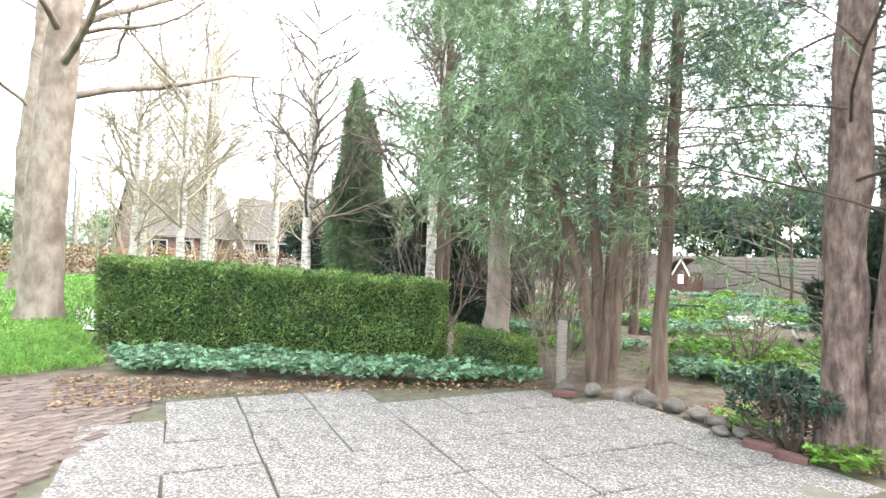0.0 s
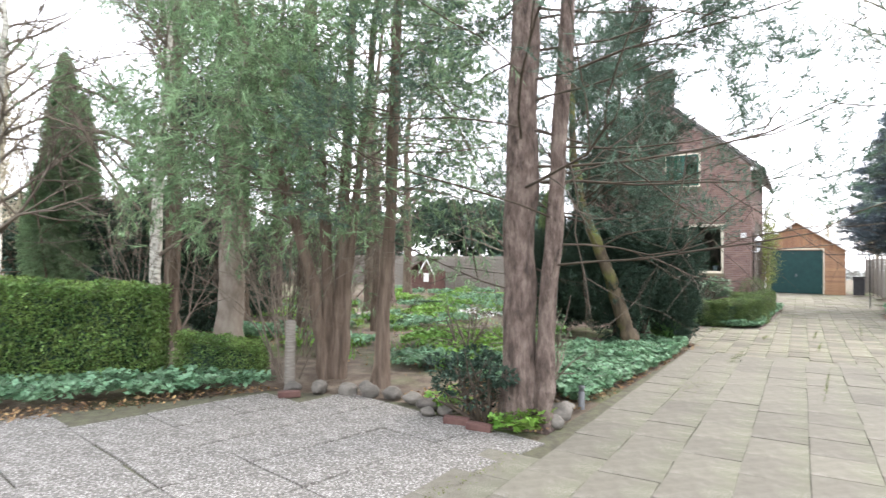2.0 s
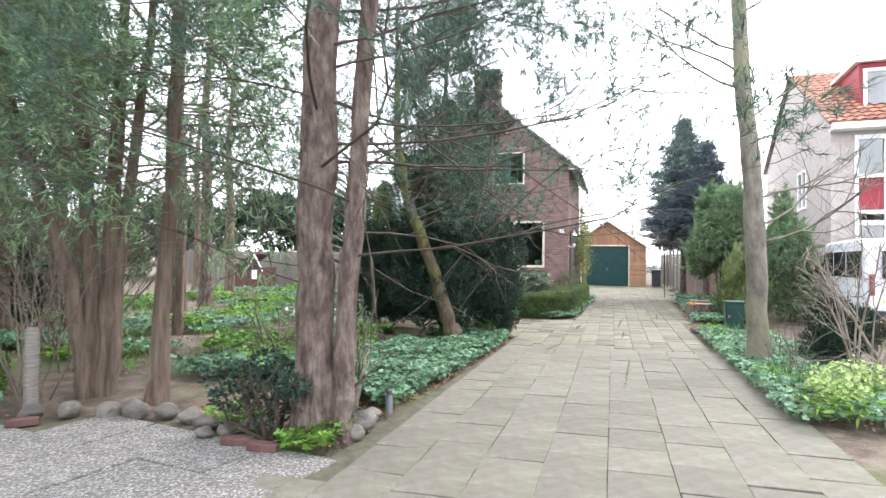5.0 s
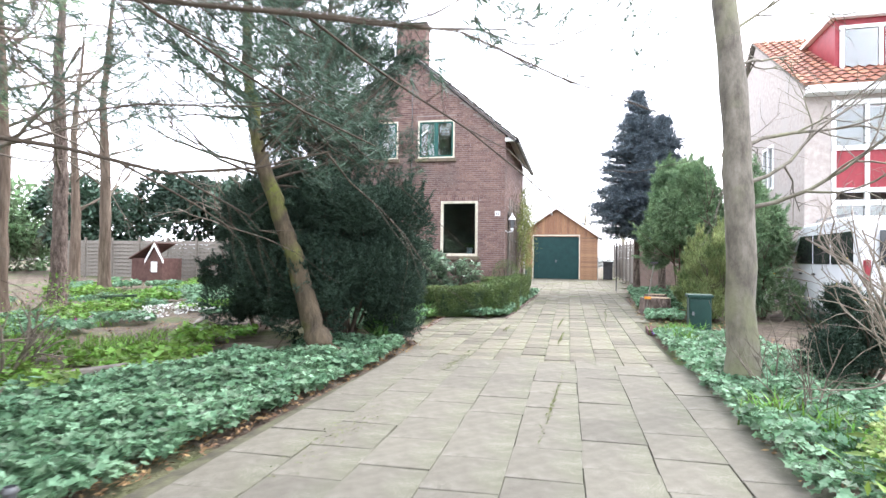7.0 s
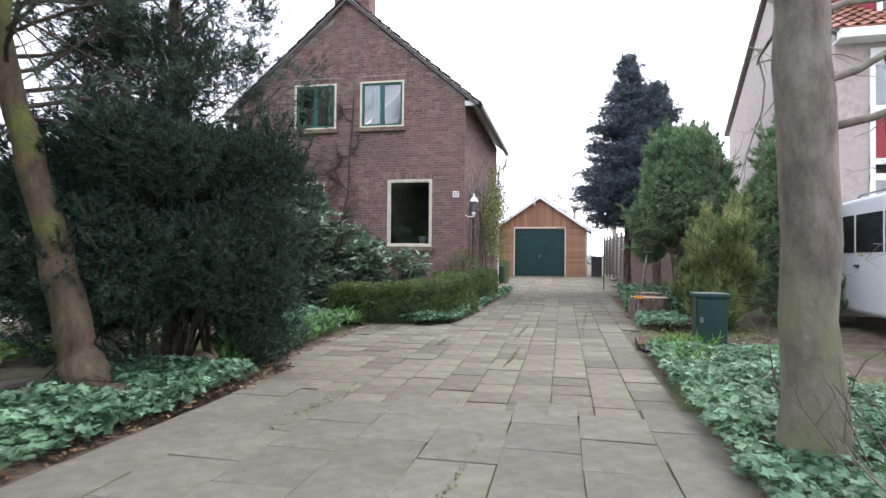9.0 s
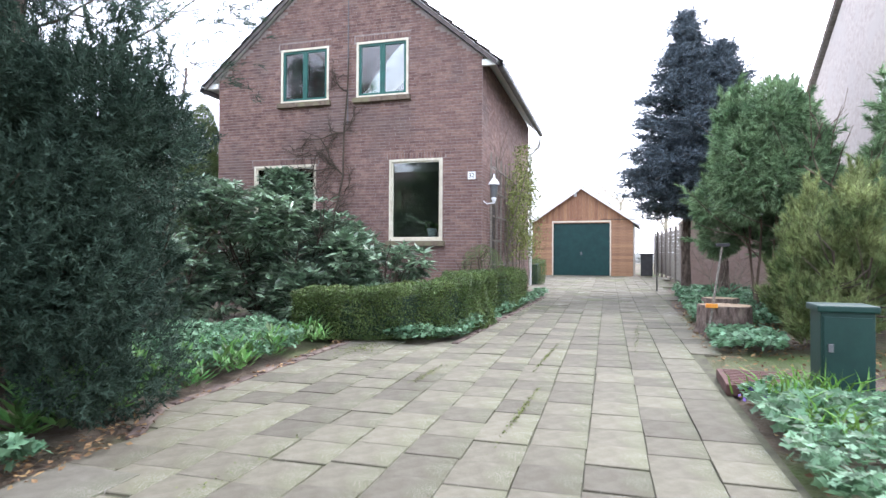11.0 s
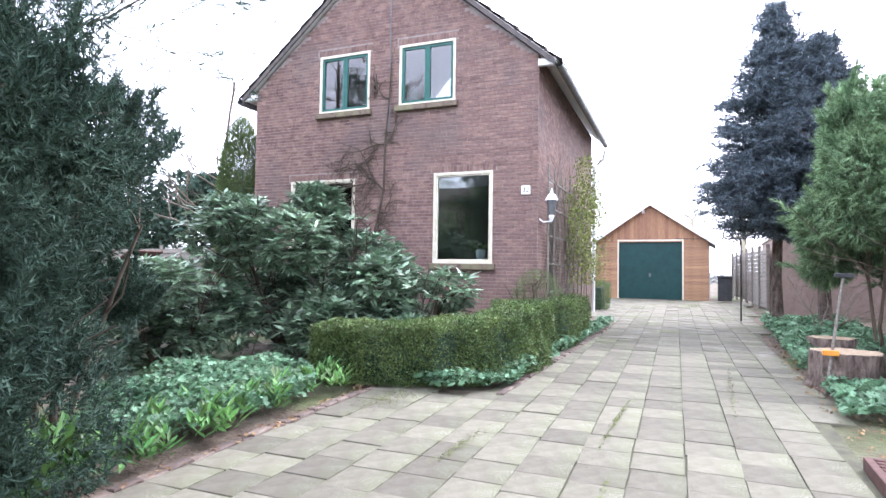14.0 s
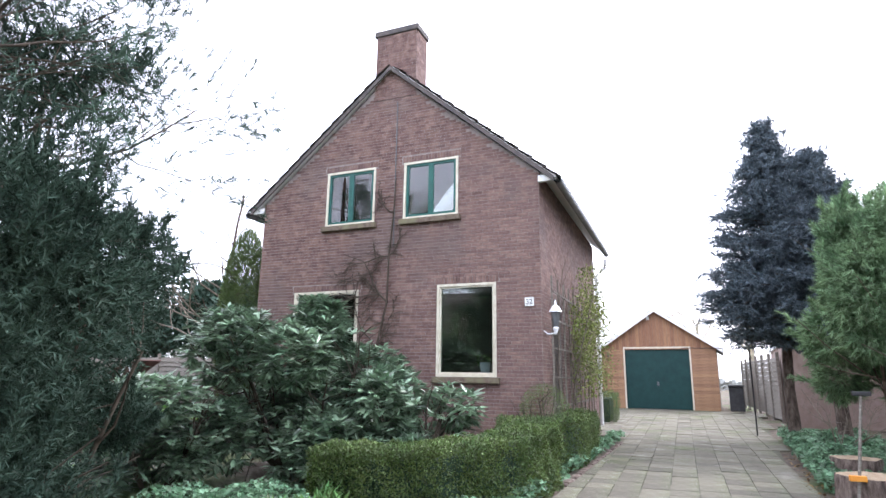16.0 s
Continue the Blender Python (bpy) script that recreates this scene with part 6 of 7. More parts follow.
# ---- small things about the house ----
sign = bevel_box("house_number", (HX - 0.03, HX - 0.012, 2.53, 2.69, 2.725, 2.88), M["white"], None, "", 0.004)
tagged(sign, "white enamel house number plate on the brick wall", "sign")
txt = bpy.data.curves.new("number_text", "FONT")
txt.body, txt.size, txt.extrude, txt.align_x, txt.align_y = "32", 0.125, 0.002, "CENTER", "CENTER"
to = new("number_text", txt)
txt.materials.append(M["ink"])
to.matrix_world = Matrix.Translation((HX - 0.032, 2.61, 2.80)) @ Euler((radians(90), 0, radians(-90))).to_matrix().to_4x4()
to.parent = sign
tagged(to, "dark numerals")

lantern = thing("wall_lantern", (HX + 0.15, HY - 0.2, 2.5), "white carriage lantern on a bracket at the house corner", "lamp")
lx, ly = HX + 0.1, HY - 0.22
lathe = lambda prof, sides=6: tube(Geo(), [(lx, ly, z) for r, z in prof], [r for r, z in prof], sides)
lathe([(0.045, 2.36), (0.085, 2.62), (0.085, 2.63)]).make("glass_body", M["zinc"], lantern, "grey glazed body")
lathe([(0.12, 2.62), (0.1, 2.66), (0.06, 2.72), (0.03, 2.74), (0.02, 2.8), (0.004, 2.84)]).make("hood", M["lamp"], lantern, "white hood")
lathe([(0.012, 2.24), (0.03, 2.28), (0.055, 2.34), (0.045, 2.365)]).make("foot", M["lamp"], lantern)
tube(Geo(), [(lx, HY - 0.01, 2.3), (lx, HY - 0.08, 2.24), (lx, ly, 2.26)], [0.014] * 3, 6).make("bracket", M["lamp"], lantern)

pot = thing("flowerpot", (HX + 0.25, 3.55, 1.57), "small potted plant on the window ledge", "plant pot")
tube(Geo(), [(HX + 0.2, 3.5, z) for z in (1.57, 1.58, 1.74, 1.76)], [0.07, 0.075, 0.1, 0.1], 14).make("pot", M["pot"], pot, "pale blue pot", True)
rng = np.random.default_rng(21)
pl = Geo()
leaves(pl, np.array((HX + 0.2, 3.5, 1.8)) + rng.normal(size=(60, 3)) * np.array((0.06, 0.1, 0.06)), rng.normal(size=(60, 3)) + np.array((0, 0, 0.5)), rng, 0.08, 0.04)
pl.make("plant", M["privet"], pot)
box(Geo(), HX + 0.1, HX + 0.32, 3.0, 4.6, 1.5, 1.57).make("inner_ledge", M["white"], house, "white window ledge")
box(Geo(), HX + 0.1, HX + 0.32, 5.9, 7.8, 1.5, 1.57).make("inner_ledge", M["white"], house, "white window ledge")

# side door behind the climber
sd = thing("side_door", (21.95, HY, 0.35), "dark stained side door behind the climber", "door")
f = Geo()
for a, b, c, d in ((21.5, 21.57, 0.35, 2.95), (22.33, 22.4, 0.35, 2.95), (21.57, 22.33, 2.88, 2.95), (21.57, 22.33, 2.3, 2.37)):
    box(f, a, b, HY + 0.01, HY + 0.1, c, d)
f.make("door_frame", M["darkwood"], sd)
box(Geo(), 21.58, 22.32, HY + 0.03, HY + 0.07, 0.36, 2.29).make("door_leaf", M["darkwood"], sd, "dark stained leaf")
box(Geo(), 21.58, 22.32, HY + 0.04, HY + 0.05, 2.38, 2.87).make("pane", M["glass"], sd)

# wisteria on the front wall
wist = thing("wall_climber", (HX - 0.06, 5.35, 0.3), "bare climbing shrub trained up the brick wall", "climber")
rng = np.random.default_rng(31)
w = Geo()
stem = [np.array((HX - 0.05, 5.45, 0.2))]
for y, z in ((5.5, 1.2), (5.62, 2.0), (5.42, 2.9), (5.4, 3.8), (5.33, 4.7), (5.3, 5.4)):
    stem.append(np.array((HX - 0.05 + rng.normal() * 0.01, y, z)))
tube(w, stem, np.linspace(0.03, 0.012, len(stem)), 5)
flat = np.array((0.06, 1, 1))
def wall_twig(p, d, L, r, depth):
    pts = [p]
    for _ in range(6):
        d = unit(d + rng.normal(size=3) * flat * 0.25)
        d[0] *= 0.1
        q = pts[-1] + d * L / 6
        q[0] = HX - 0.03 - abs(rng.normal()) * 0.02
        pts.append(q)
    tube(w, pts, np.linspace(r, r * 0.4, 7), 4)
    if depth:
        for k in range(7):
            wall_twig(pts[rng.integers(1, 7)], unit(d + rng.normal(size=3) * flat * 0.9), L * 0.42, r * 0.55, depth - 1)
for p, d, L in ((stem[2], (0, 0.75, 0.9), 1.5), (stem[3], (0, 1, 0.75), 1.5), (stem[3], (0, 0.7, 1), 1.3), (stem[2], (0, -0.4, 1), 0.8), (stem[4], (0, 1, 0.1), 0.9), (stem[4], (0, -0.7, 0.7), 0.5), (stem[5], (0, 0.6, 0.5), 0.6)):
    wall_twig(p.copy(), unit(np.array(d, dtype=float)), L, 0.017, 2)
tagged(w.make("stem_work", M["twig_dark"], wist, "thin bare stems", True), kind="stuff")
tube(Geo(), [(HX - 0.02, 5.33, 4.0), (HX - 0.02, 5.33, 7.1)], [0.012, 0.012], 6).make("wall_cable", M["zinc"], house, "thin cable down the gable")

# leafy climber on its trellis at the corner
clim = thing("climbing_plant", (22.6, 2.1, 0.15), "tall leafy climber on a wooden trellis against the side wall", "climber")
tre = Geo()
for x in np.arange(21.0, 25.4, 0.55):
    box(tre, x, x + 0.035, 2.26, 2.29, 0.12, 3.3)
for z in np.arange(0.5, 3.3, 0.5):
    box(tre, 21.0, 25.2, 2.235, 2.26, z, z + 0.03)
tagged(tre.make("trellis", M["oldwood"], clim, "weathered trellis slats"), kind="stuff")
rng = np.random.default_rng(32)
n = 9000
P = np.stack([rng.uniform(22.0, 25.8, n), 2.15 - np.abs(rng.normal(size=n)) * 0.2, rng.uniform(0.12, 1, n) ** 0.5 * 4.4], 1)
P[:, 2] *= 0.8 + 0.22 * wobble(P[:, :2] * np.array((1, 0)), 2.3)
P = P[wobble(P[:, [0, 2]], 1.9) > rng.uniform(-0.6, 0.35, len(P))]
c = Geo()
leaves(c, P, rng.normal(size=P.shape) + np.array((0, -0.5, -0.2)), rng, 0.065, 0.036)
tagged(c.make("foliage", M["climb"], clim), kind="stuff")
cs, tips = Geo(), []
for x in np.linspace(21.4, 25.2, 9):
    grow(cs, np.array((x, 2.2, 0.15)), (0, 0, 1), 3.3, 0.016, 1, rng, tips, 0.06, 0.05, 8, 0.3, 0.5, 5)
tagged(cs.make("stem_work", M["twig"], clim, "", True), kind="stuff")

for ob in (house, sign, lantern, pot, sd, wist, clim, *WINDOWS):
    ob.matrix_world = HOUSE_TURN @ ob.matrix_basis

# green cabinet, cover plate, stumps, stick
cab = thing("utility_cabinet", (15.68, -2.23, 0.0), "dark green metal utility cabinet in the bed", "cabinet")
z0 = float(gz(15.7)) - 0.03
bevel_box("body", (15.52, 15.86, -2.48, -2.08, z0, z0 + 0.74), M["metalgreen"], cab, "", 0.012)
bevel_box("lid", (15.49, 15.89, -2.51, -2.05, z0 + 0.74, z0 + 0.8), M["metalgreen"], cab, "", 0.015)
bevel_box("door", (15.508, 15.52, -2.46, -2.1, z0 + 0.08, z0 + 0.7), M["metalgreen"], cab, "", 0.004)
bevel_box("lock", (15.495, 15.51, -2.17, -2.13, z0 + 0.4, z0 + 0.47), M["zinc"], cab, "metal lock", 0.004)
plate = thing("cover_plate", (15.67, -1.7, 0), "rusty ribbed cover plate in a raised frame", "cover")
bevel_box("frame", (15.3, 16.05, -1.98, -1.32, 0.0, 0.1), M["rust"], plate, "", 0.01)
for k in range(9):
    bevel_box("rib", (15.34 + k * 0.077, 15.38 + k * 0.077, -1.93, -1.37, 0.095, 0.11), M["rust"], plate, "", 0.004, 1)


def stump(at, r, h, seed, label):
    rng = np.random.default_rng(seed)
    root = thing("tree_stump", (*at, float(gz(at[0]))), label, "stump")
    z = float(gz(at[0])) - 0.04
    k = 40
    a = np.linspace(0, 2 * math.pi, k, endpoint=False)
    rr = r * (1 + 0.06 * np.sin(a * 5 + seed) + 0.035 * np.sin(a * 17) + rng.normal(size=k) * 0.02)
    ring = lambda s, zz: np.stack([at[0] + np.cos(a) * rr * s, at[1] + np.sin(a) * rr * s, np.full(k, zz)], 1)
    side = Geo().add(np.concatenate([ring(1.22, z), ring(1.05, z + 0.12), ring(1.0, z + h - 0.01), ring(0.97, z + h)]), np.array([(i * k + j, i * k + (j + 1) % k, i * k + k + (j + 1) % k, i * k + k + j) for i in range(3) for j in range(k)]))
    side.make("bark", M["bark"], root, "cracked brown bark", True)
    Geo().add(ring(0.97, z + h), [tuple(range(k))]).make("cut_top", M["logend"], root, "grey-brown sawn top")


stump((19.2, -1.78), 0.36, 0.46, 1, "broad sawn tree stump beside the drive")
stump((21.3, -1.95), 0.3, 0.4, 2, "sawn tree stump behind the broad one")
stk = thing("garden_stake", (18.85, -1.55, 0.06), "wooden stake with a dark crosspiece leaning at the stump", "stake")
tube(Geo(), [(18.75, -1.5, 0.05), (19.05, -1.72, 1.35)], [0.017, 0.015], 7).make("shaft", M["oldwood"], stk, "", True)
ob = bevel_box("grip", (-0.03, 0.03, -0.09, 0.09, -0.02, 0.03), M["black"], stk, "dark crosspiece", 0.01)
ob.matrix_basis = pose(19.06, -1.73, 1.37)
ob = bevel_box("clip", (-0.03, 0.03, -0.08, 0.08, -0.03, 0.03), M["orange"], stk, "orange plastic clip", 0.01)
ob.matrix_basis = pose(18.84, -1.56, 0.5)
stub = thing("path_light", (5.75, 2.36, 0), "small grey bollard path light at the bed edge", "lamp")
tube(Geo(), [(5.75, 2.36, z) for z in (0, 0.2, 0.205)], [0.04, 0.04, 0.036], 12).make("post", M["zinc"], stub, "", True)
tube(Geo(), [(5.75, 2.36, z) for z in (0.205, 0.25, 0.255, 0.28)], [0.032, 0.032, 0.045, 0.03], 12).make("cap", M["zinc"], stub, "", True)
# weathered post at the bed corner
pst = thing("wooden_post", (4.45, 6.05, 0), "weathered grey wooden post at the garden corner", "post")
tube(Geo(), [(4.45, 6.05, z) for z in (-0.05, 0.4, 0.86, 0.9)], [0.075, 0.072, 0.07, 0.05], 10).make("post", M["oldwood"], pst, "", True)
# log edging along the garden path
for a, b, r in (((8.5, 5.6), (10.4, 4.75), 0.06), ((9.6, 4.9), (11.3, 4.35), 0.055), ((12.9, 7.1), (14.9, 8.3), 0.05), ((11.6, 12.0), (13.6, 12.6), 0.07)):
    lg = thing("log", (*a, 0), "weathered log edging the garden path", "log", "edging logs")
    z = float(gz(a[0])) + r * 0.6
    tube(Geo(), [(a[0], a[1], z), ((a[0] + b[0]) / 2, (a[1] + b[1]) / 2 + 0.06, z), (b[0], b[1], z)], [r, r * 0.95, r * 0.85], 9).make("log", M["oldwood"], lg, "", True)

# ---- playhouse, fences, shed, bin ----
ph = thing("playhouse", (25.9, 20, 0.1), "small red-brown wooden playhouse with white bargeboards", "playhouse")
box(Geo(), 25.8, 27.1, 19.2, 20.9, 0.1, 1.25).make("wall", M["rust"], ph)
gbl = Geo()
slab_poly(gbl, [(25.85, 19.2, 1.25), (25.85, 20.0, 1.25), (25.85, 19.6, 1.95)], 0.03)
gbl.make("gable", M["rust"], ph)
for y0, y1, z0, z1 in ((19.1, 19.62, 1.15, 1.97), (20.14, 19.62, 1.15, 1.97)):
    p = [(25.75, y0, z0), (25.75, y1, z1), (25.75, y1, z1 - 0.14), (25.75, y0, z0 - 0.14)]
    slab_poly(Geo(), p if y0 > y1 else p[::-1], 0.04).make("bargeboard", M["white"], ph, "white bargeboard")
rp = [(25.72, 21.0, 1.2), (25.72, 19.62, 1.95), (27.2, 19.62, 1.95), (27.2, 21.0, 1.2)]
slab_poly(Geo(), rp, 0.05).make("roof", M["rust"], ph, "red-brown board roof")
box(Geo(), 25.78, 25.8, 19.45, 19.8, 0.6, 1.1).make("window", M["white"], ph, "small white window")


def fence(name, a, b, h, slat, label, cap=None, base=None):
    """Horizontal board panels between posts."""
    a, b = np.array(a, dtype=float), np.array(b, dtype=float)
    L = np.linalg.norm(b - a)
    t = (b - a) / L
    ang = math.degrees(math.atan2(t[1], t[0]))
    root = thing(name, (*a, float(gz(a[0]))), label, "fence")
    n = max(1, round(L / 1.8))
    w = L / n
    pm = bevel_box("post", (-0.05, 0.05, -0.05, 0.05, -0.1, h + 0.1), M["oldwood"], None, "", 0.008)
    sl = box(Geo(), 0.05, w - 0.05, -0.012, 0.012, 0, slat - 0.008).mesh("board", M["oldwood"])
    for i in range(n + 1):
        p = a + t * w * i
        z = float(gz(p[0]))
        o = pm if i == 0 else new("post", pm.data)
        o.parent, o.matrix_parent_inverse = root, Matrix.Translation(-root.location)
        o.matrix_basis = pose(p[0], p[1], z, 0, 0, ang)
        if i < n:
            for k in range(int(h / slat)):
                o = new("board", sl)
                o.parent, o.matrix_parent_inverse = root, Matrix.Translation(-root.location)
                o.matrix_basis = pose(p[0], p[1], z + 0.05 + k * slat, 14, 0, ang)
    return root


fence("garden_fence", (28.2, 10.5), (28.2, 28), 2.0, 0.19, "weathered grey board fence behind the garden")
fence("garden_fence", (32.5, -1.95), (43.0, -1.2), 2.05, 0.15, "weathered slatted fence beside the garage")
shed = thing("brick_shed", (32.5, -4, 0.2), "pink-grey rendered outbuilding wall behind the conifers", "shed")
box(Geo(), 31.0, 36.5, -6.5, -2.05, 0, 2.55).make("wall", M["pinkwall"], shed)
bevel_box("roof_edge", (30.9, 36.6, -6.6, -1.98, 2.55, 2.68), M["white"], shed, "pale roof edge", 0.01)
wb = thing("wheelie_bin", (36.2, -0.75, 0.3), "dark grey wheeled bin beside the garage", "bin")
bevel_box("body", (35.95, 36.45, -1.0, -0.5, 0.36, 1.25), M["black"], wb, "", 0.04)
bevel_box("lid", (35.9, 36.5, -1.03, -0.47, 1.25, 1.33), M["black"], wb, "", 0.03)
sign_pole = thing("clothes_pole", (27.8, -1.0, 0.18), "thin dark pole beside the drive", "pole")
tube(Geo(), [(27.8, -1.0, 0.1), (27.8, -1.0, 2.35)], [0.018, 0.018], 6).make("pole", M["black"], sign_pole)
tube(Geo(), [(27.8, -1.1, 2.3), (27.8, 0.6, 2.32)], [0.012, 0.01], 6).make("arm", M["black"], sign_pole)

# ---- the parked van ----
van = thing("van", (17.6, -6.5, 0), "white van parked on the neighbour's drive", "van")
prof = [(15.3, 0.35), (19.9, 0.35), (20.15, 0.6), (20.15, 1.15), (19.35, 1.35), (18.65, 2.2), (18.3, 2.33), (15.6, 2.36), (15.2, 2.2), (15.12, 0.7)]
bm = bmesh.new()
va = [bm.verts.new((x, -7.4, z)) for x, z in prof]
vb = [bm.verts.new((x, -5.6, z)) for x, z in prof]
bm.faces.new(va[::-1]), bm.faces.new(vb)
for i in range(len(prof)):
    bm.faces.new((va[i], va[(i + 1) % len(prof)], vb[(i + 1) % len(prof)], vb[i]))
bmesh.ops.recalc_face_normals(bm, faces=bm.faces)
bmesh.ops.bevel(bm, geom=bm.edges[:], offset=0.07, segments=3, affect="EDGES", profile=0.5)
part("body", bm, M["car"], van)
dark = node_mat("tinted_glass", [(0.015, 0.017, 0.02), (0.025, 0.027, 0.03)], 3, 0.08, 0, spec=0.6)
for x0, x1 in ((15.45, 16.55), (16.65, 17.6)):
    bevel_box("side_window", (x0, x1, -5.61, -5.585, 1.4, 2.05), dark, van, "dark tinted side window", 0.01)
slab_poly(Geo(), [(17.7, -5.588, 1.4), (18.95, -5.588, 1.4), (18.5, -5.588, 2.05), (17.7, -5.588, 2.05)], 0.012).make("side_window", dark, van, "dark tinted side window")
bevel_box("rear_window", (15.08, 15.12, -7.1, -5.9, 1.4, 2.05), dark, van, "dark rear window", 0.01)
for x in (16.1, 19.1):
    for y in (-7.35, -5.66):
        wheel = tube(Geo(), [(x, y + d, 0.34) for d in (-0.1, -0.09, 0.09, 0.1)], [0.26, 0.34, 0.34, 0.26], 24).make("wheel", M["black"], van, "", True)
        tube(Geo(), [(x, y + d, 0.34) for d in (-0.102, -0.1, 0.1, 0.102)], [0.02, 0.2, 0.2, 0.02], 18).make("rim", M["zinc"], wheel, "grey rim", True)
for y in (-7.2, -5.8):
    tube(Geo(), [(15.8, y, 2.36), (15.85, y, 2.44), (18.0, y, 2.42), (18.1, y, 2.35)], [0.018] * 4, 6).make("roof_rail", M["zinc"], van, "grey roof rail", True)
bevel_box("bumper", (15.02, 15.2, -7.35, -5.65, 0.4, 0.65), M["black"], van, "dark rear bumper", 0.03)
for y in (-7.3, -5.75):
    bevel_box("tail_light", (15.07, 15.16, y, y + 0.1, 1.0, 1.5), M["redpanel"], van, "red tail light", 0.01)
for x in (17.5, 18.4):
    bevel_box("door_handle", (x, x + 0.16, -5.61, -5.57, 1.15, 1.19), M["black"], van, "dark handle", 0.008)
van.location = (17.6 + 0.85, -6.5 + 0.5, 0)

# ---- the street and the far side ----
road = Geo().add([(-30, -60, -0.02), (-9.5, -60, -0.02), (-9.5, 90, -0.02), (-30, 90, -0.02)], [(0, 1, 2, 3)])
tagged(road.make("road", M["asphalt"]), "grey asphalt road", "road", kind="structure")
pond = Geo().add([(-1.5, 14, 0.02), (-0.7, 13.2, 0.02), (0.6, 18, 0.02), (0.3, 24, 0.02), (-1.2, 26, 0.02)], [(0, 1, 2, 3, 4)])
tagged(pond.make("ditch_water", M["water"]), "still water of a narrow ditch", "water", kind="structure")


def far_house(at, w, d, e, r, label, turn, wall="stucco"):
    h = thing("house", (at[0], at[1], 0), label, "house")
    m = pose(at[0], at[1], 0, 0, 0, turn)
    f = lambda pts: [tuple(m @ Vector(p)) for p in pts]
    g = Geo()
    g.add(f([(-w / 2, -d / 2, 0), (w / 2, -d / 2, 0), (w / 2, d / 2, 0), (-w / 2, d / 2, 0), (-w / 2, -d / 2, e), (w / 2, -d / 2, e), (w / 2, d / 2, e), (-w / 2, d / 2, e), (-w / 2, 0, r), (w / 2, 0, r)]),
          [(0, 1, 5, 4), (2, 3, 7, 6)])
    g.add(f([(-w / 2, -d / 2, 0), (-w / 2, d / 2, 0), (-w / 2, d / 2, e), (-w / 2, 0, r), (-w / 2, -d / 2, e)]), [(4, 3, 2, 1, 0)])
    g.add(f([(w / 2, -d / 2, 0), (w / 2, d / 2, 0), (w / 2, d / 2, e), (w / 2, 0, r), (w / 2, -d / 2, e)]), [(0, 1, 2, 3, 4)])
    g.make("wall", M[wall], h)
    for s in (-1, 1):
        p = f([(-w / 2 - 0.3, s * (d / 2 + 0.4), e - 0.3), (w / 2 + 0.3, s * (d / 2 + 0.4), e - 0.3), (w / 2 + 0.3, 0, r + 0.1), (-w / 2 - 0.3, 0, r + 0.1)])
        slab_poly(Geo(), p if s < 0 else p[::-1], 0.12).make("roof", M["rooftile"], h, "grey tiled roof")
    for x in np.arange(-w / 2 + 1.2, w / 2 - 0.6, 1.9):
        fr = Geo()
        box(fr, x - 0.6, x + 0.6, -d / 2 - 0.05, -d / 2, 0.9, 2.2, m)
        wn = fr.make("window", M["white"], h, "white window frame")
        box(Geo(), x - 0.5, x + 0.5, -d / 2 - 0.07, -d / 2 - 0.045, 1.0, 2.1, m).make("pane", dark, wn)
    return h


far_house((5, 53), 7, 7, 2.6, 6.8, "low brick house with large grey tiled roof", 12, "brick")
far_house((26, 58), 10, 8, 3.0, 7.0, "low pale house behind the trees", -8)
far_house((13, 51), 6, 6, 2.6, 5.8, "small pale house behind the birches", -5)
# two houses out of view, added to block sky in the window reflections
far_house((-24, 14), 14, 9, 5, 9.5, "brick house across the road, added to darken window reflections", 90, "brick")
far_house((-24, 34), 12, 9, 5, 9.5, "brick house across the road, added to darken window reflections", 90, "brick")
hw = Geo()
rng = np.random.default_rng(41)
P = np.stack([rng.uniform(-14, 20, 16000), 39 + rng.normal(size=16000) * 0.5, rng.uniform(0, 1.6, 16000)], 1)
leaves(hw, P, rng.normal(size=P.shape), rng, 0.16, 0.11)
stuff("far_hedge", hw, "dry", "low russet beech hedge along the far garden")
lampost = thing("street_lamp", (-1.9, 40, 0), "slender grey street lamp", "street lamp")
tube(Geo(), [(-1.9, 40, 0), (-1.9, 40, 6), (-2.1, 40, 6.3), (-2.8, 40, 6.4)], [0.08, 0.06, 0.05, 0.04], 8).make("pole", M["zinc"], lampost)
big = lambda size, w: (lambda g, P, d, rng: leaves(g, P, d + rng.normal(size=d.shape) * 0.8, rng, size, w))
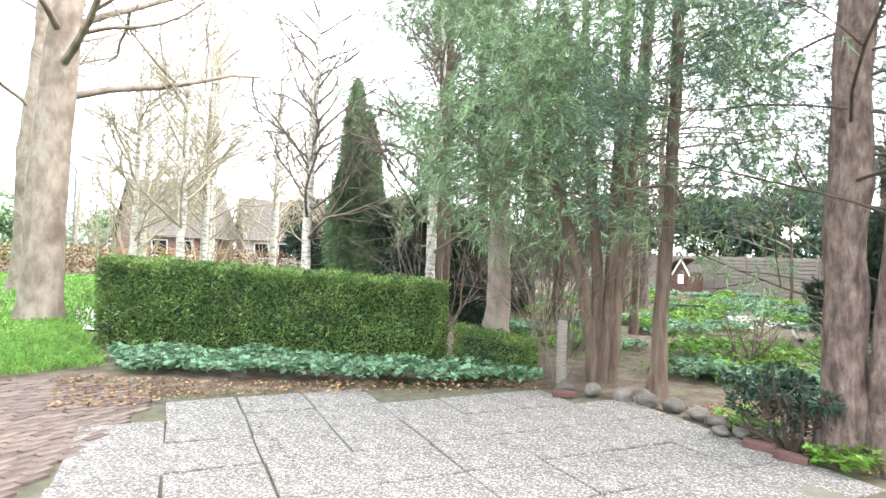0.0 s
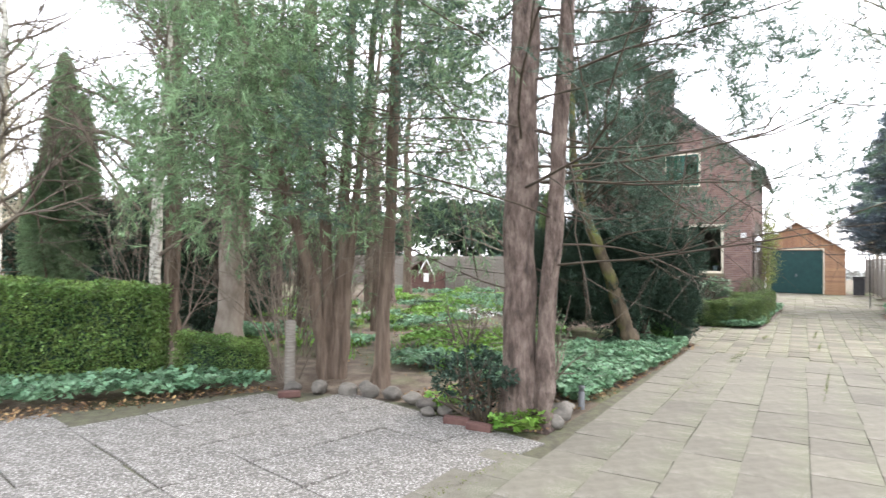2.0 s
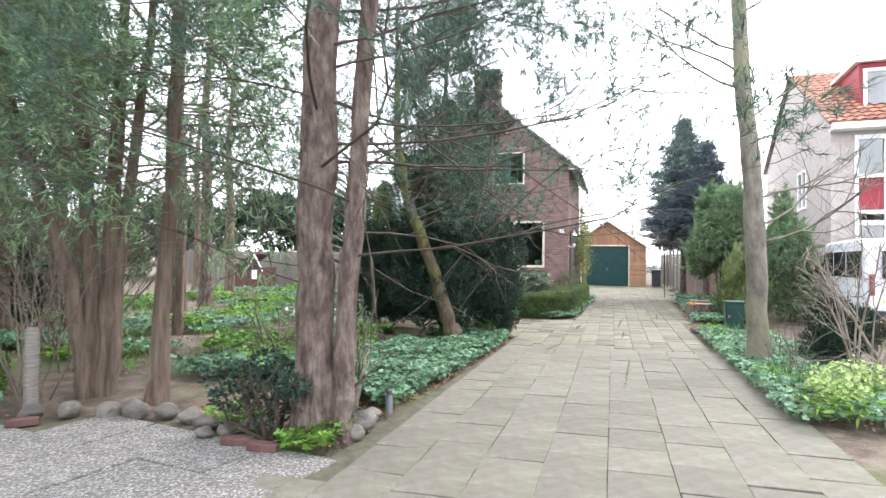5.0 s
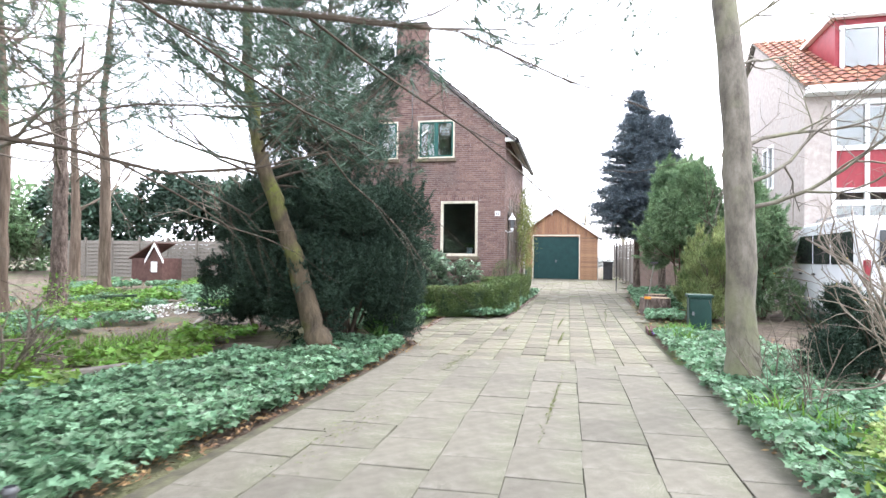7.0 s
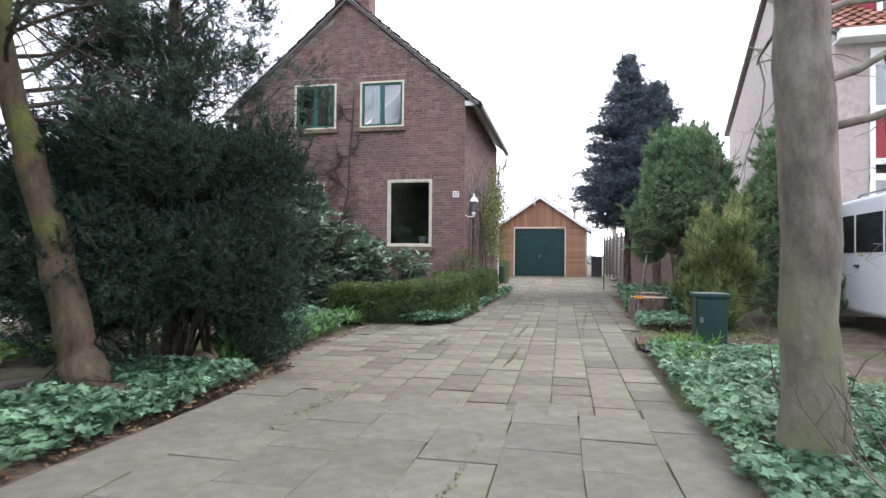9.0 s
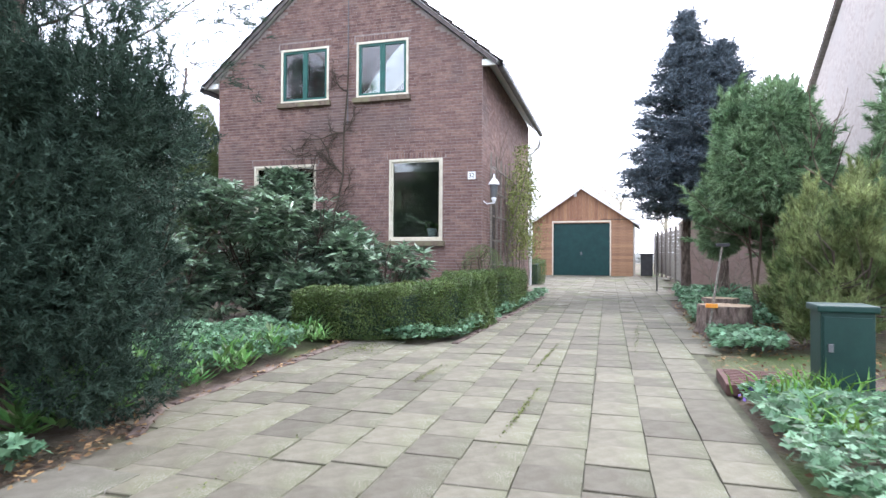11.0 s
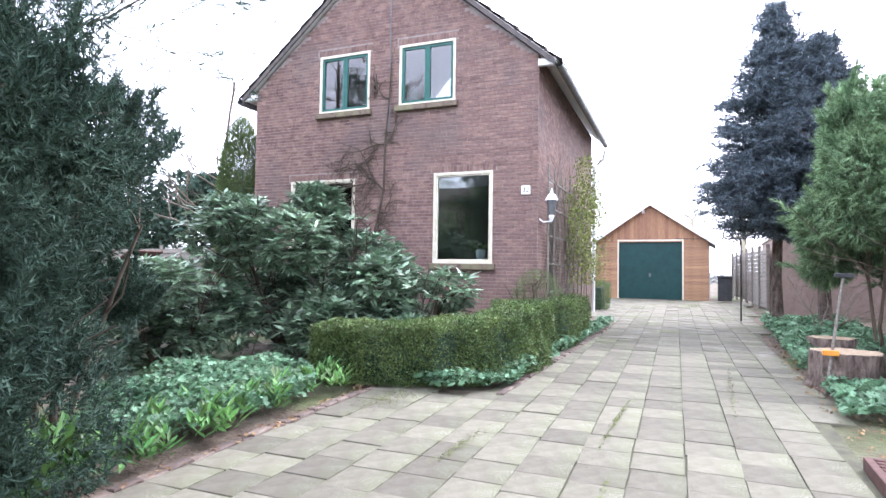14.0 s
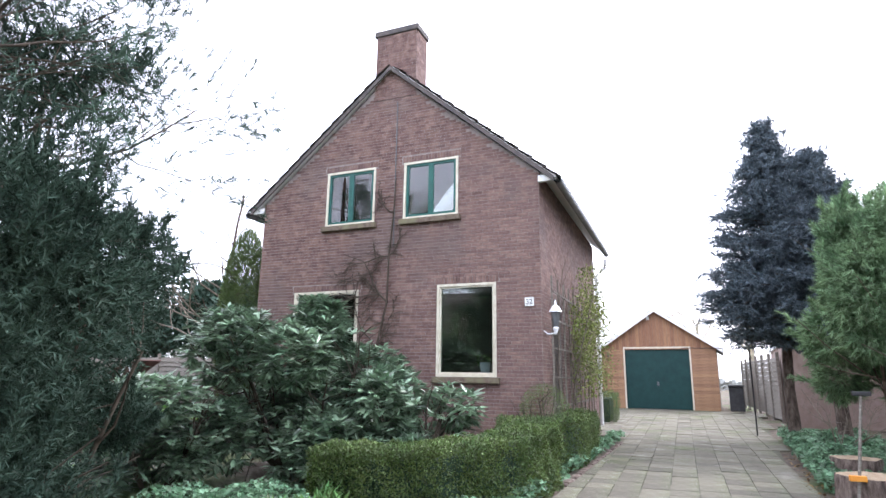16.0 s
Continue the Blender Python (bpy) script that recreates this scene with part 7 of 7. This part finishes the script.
for i, (x, y, r, h, m) in enumerate(((34, 13, 3.2, 2.6, "yew"), (33, 18, 3.4, 3.0, "pine"), (34, 24, 3.8, 3.2, "yew"), (33, 30, 4, 3.0, "pine"), (31, 37, 4.5, 3.2, "thuja"), (24, 36, 4, 2.4, "pine"), (17, 34, 4, 2.6, "thuja"), (37, 9, 2.6, 2.0, "pine"), (12, 36, 3.5, 2.4, "yew"))):
    bush("evergreen_mass", 500 + i, (x, y, h), (r, r, h * 1.05), 9000, big(0.4, 0.22), m, "dense evergreen shrubs behind the garden fence", "shrub", 12, 4, group="background shrubs")
# the four from x = -15 outward are unseen, added to darken the panes
for i, (x, y, r, h) in enumerate(((-15, 16, 3.5, 4.0), (-17, 24, 4, 4.5), (-16, 34, 4, 4.5), (-16, 8, 3.5, 4), (-8, 52, 3, 2.6), (-4, 58, 3.5, 3.2), (2, 62, 4, 2.5))):
    bush("evergreen_mass", 520 + i, (x, y, h), (r, r, h), 2500, big(0.35, 0.2), "thuja", "distant green shrubs and conifers, some unseen and added for window reflections", "shrub", 10, 3, group="background shrubs")
# horizon trees, haze painted into bark and twigs alike
for i, (x, y) in enumerate(((50, -2), (52, -6), (49, 3), (55, 1), (46, 14), (42, 20), (40, 27), (36, 34), (28, 42), (14, 48), (-2, 54), (46, -10))):
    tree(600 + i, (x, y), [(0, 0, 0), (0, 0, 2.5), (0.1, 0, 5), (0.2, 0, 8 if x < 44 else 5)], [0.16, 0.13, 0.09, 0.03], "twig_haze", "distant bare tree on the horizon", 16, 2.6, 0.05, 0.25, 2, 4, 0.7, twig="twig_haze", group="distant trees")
# a ring of far hedgerow closes the horizon, its grey painted as haze
ringp = Geo()
rng = np.random.default_rng(42)
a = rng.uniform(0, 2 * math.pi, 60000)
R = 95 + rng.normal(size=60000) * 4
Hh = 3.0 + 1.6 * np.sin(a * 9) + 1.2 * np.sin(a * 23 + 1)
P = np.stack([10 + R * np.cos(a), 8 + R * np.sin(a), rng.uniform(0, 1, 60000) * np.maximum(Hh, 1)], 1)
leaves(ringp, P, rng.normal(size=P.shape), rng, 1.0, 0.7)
stuff("far_woods", ringp, "hazewood", "distant hedgerows and woods painted haze-grey on the horizon")
print("all ok")
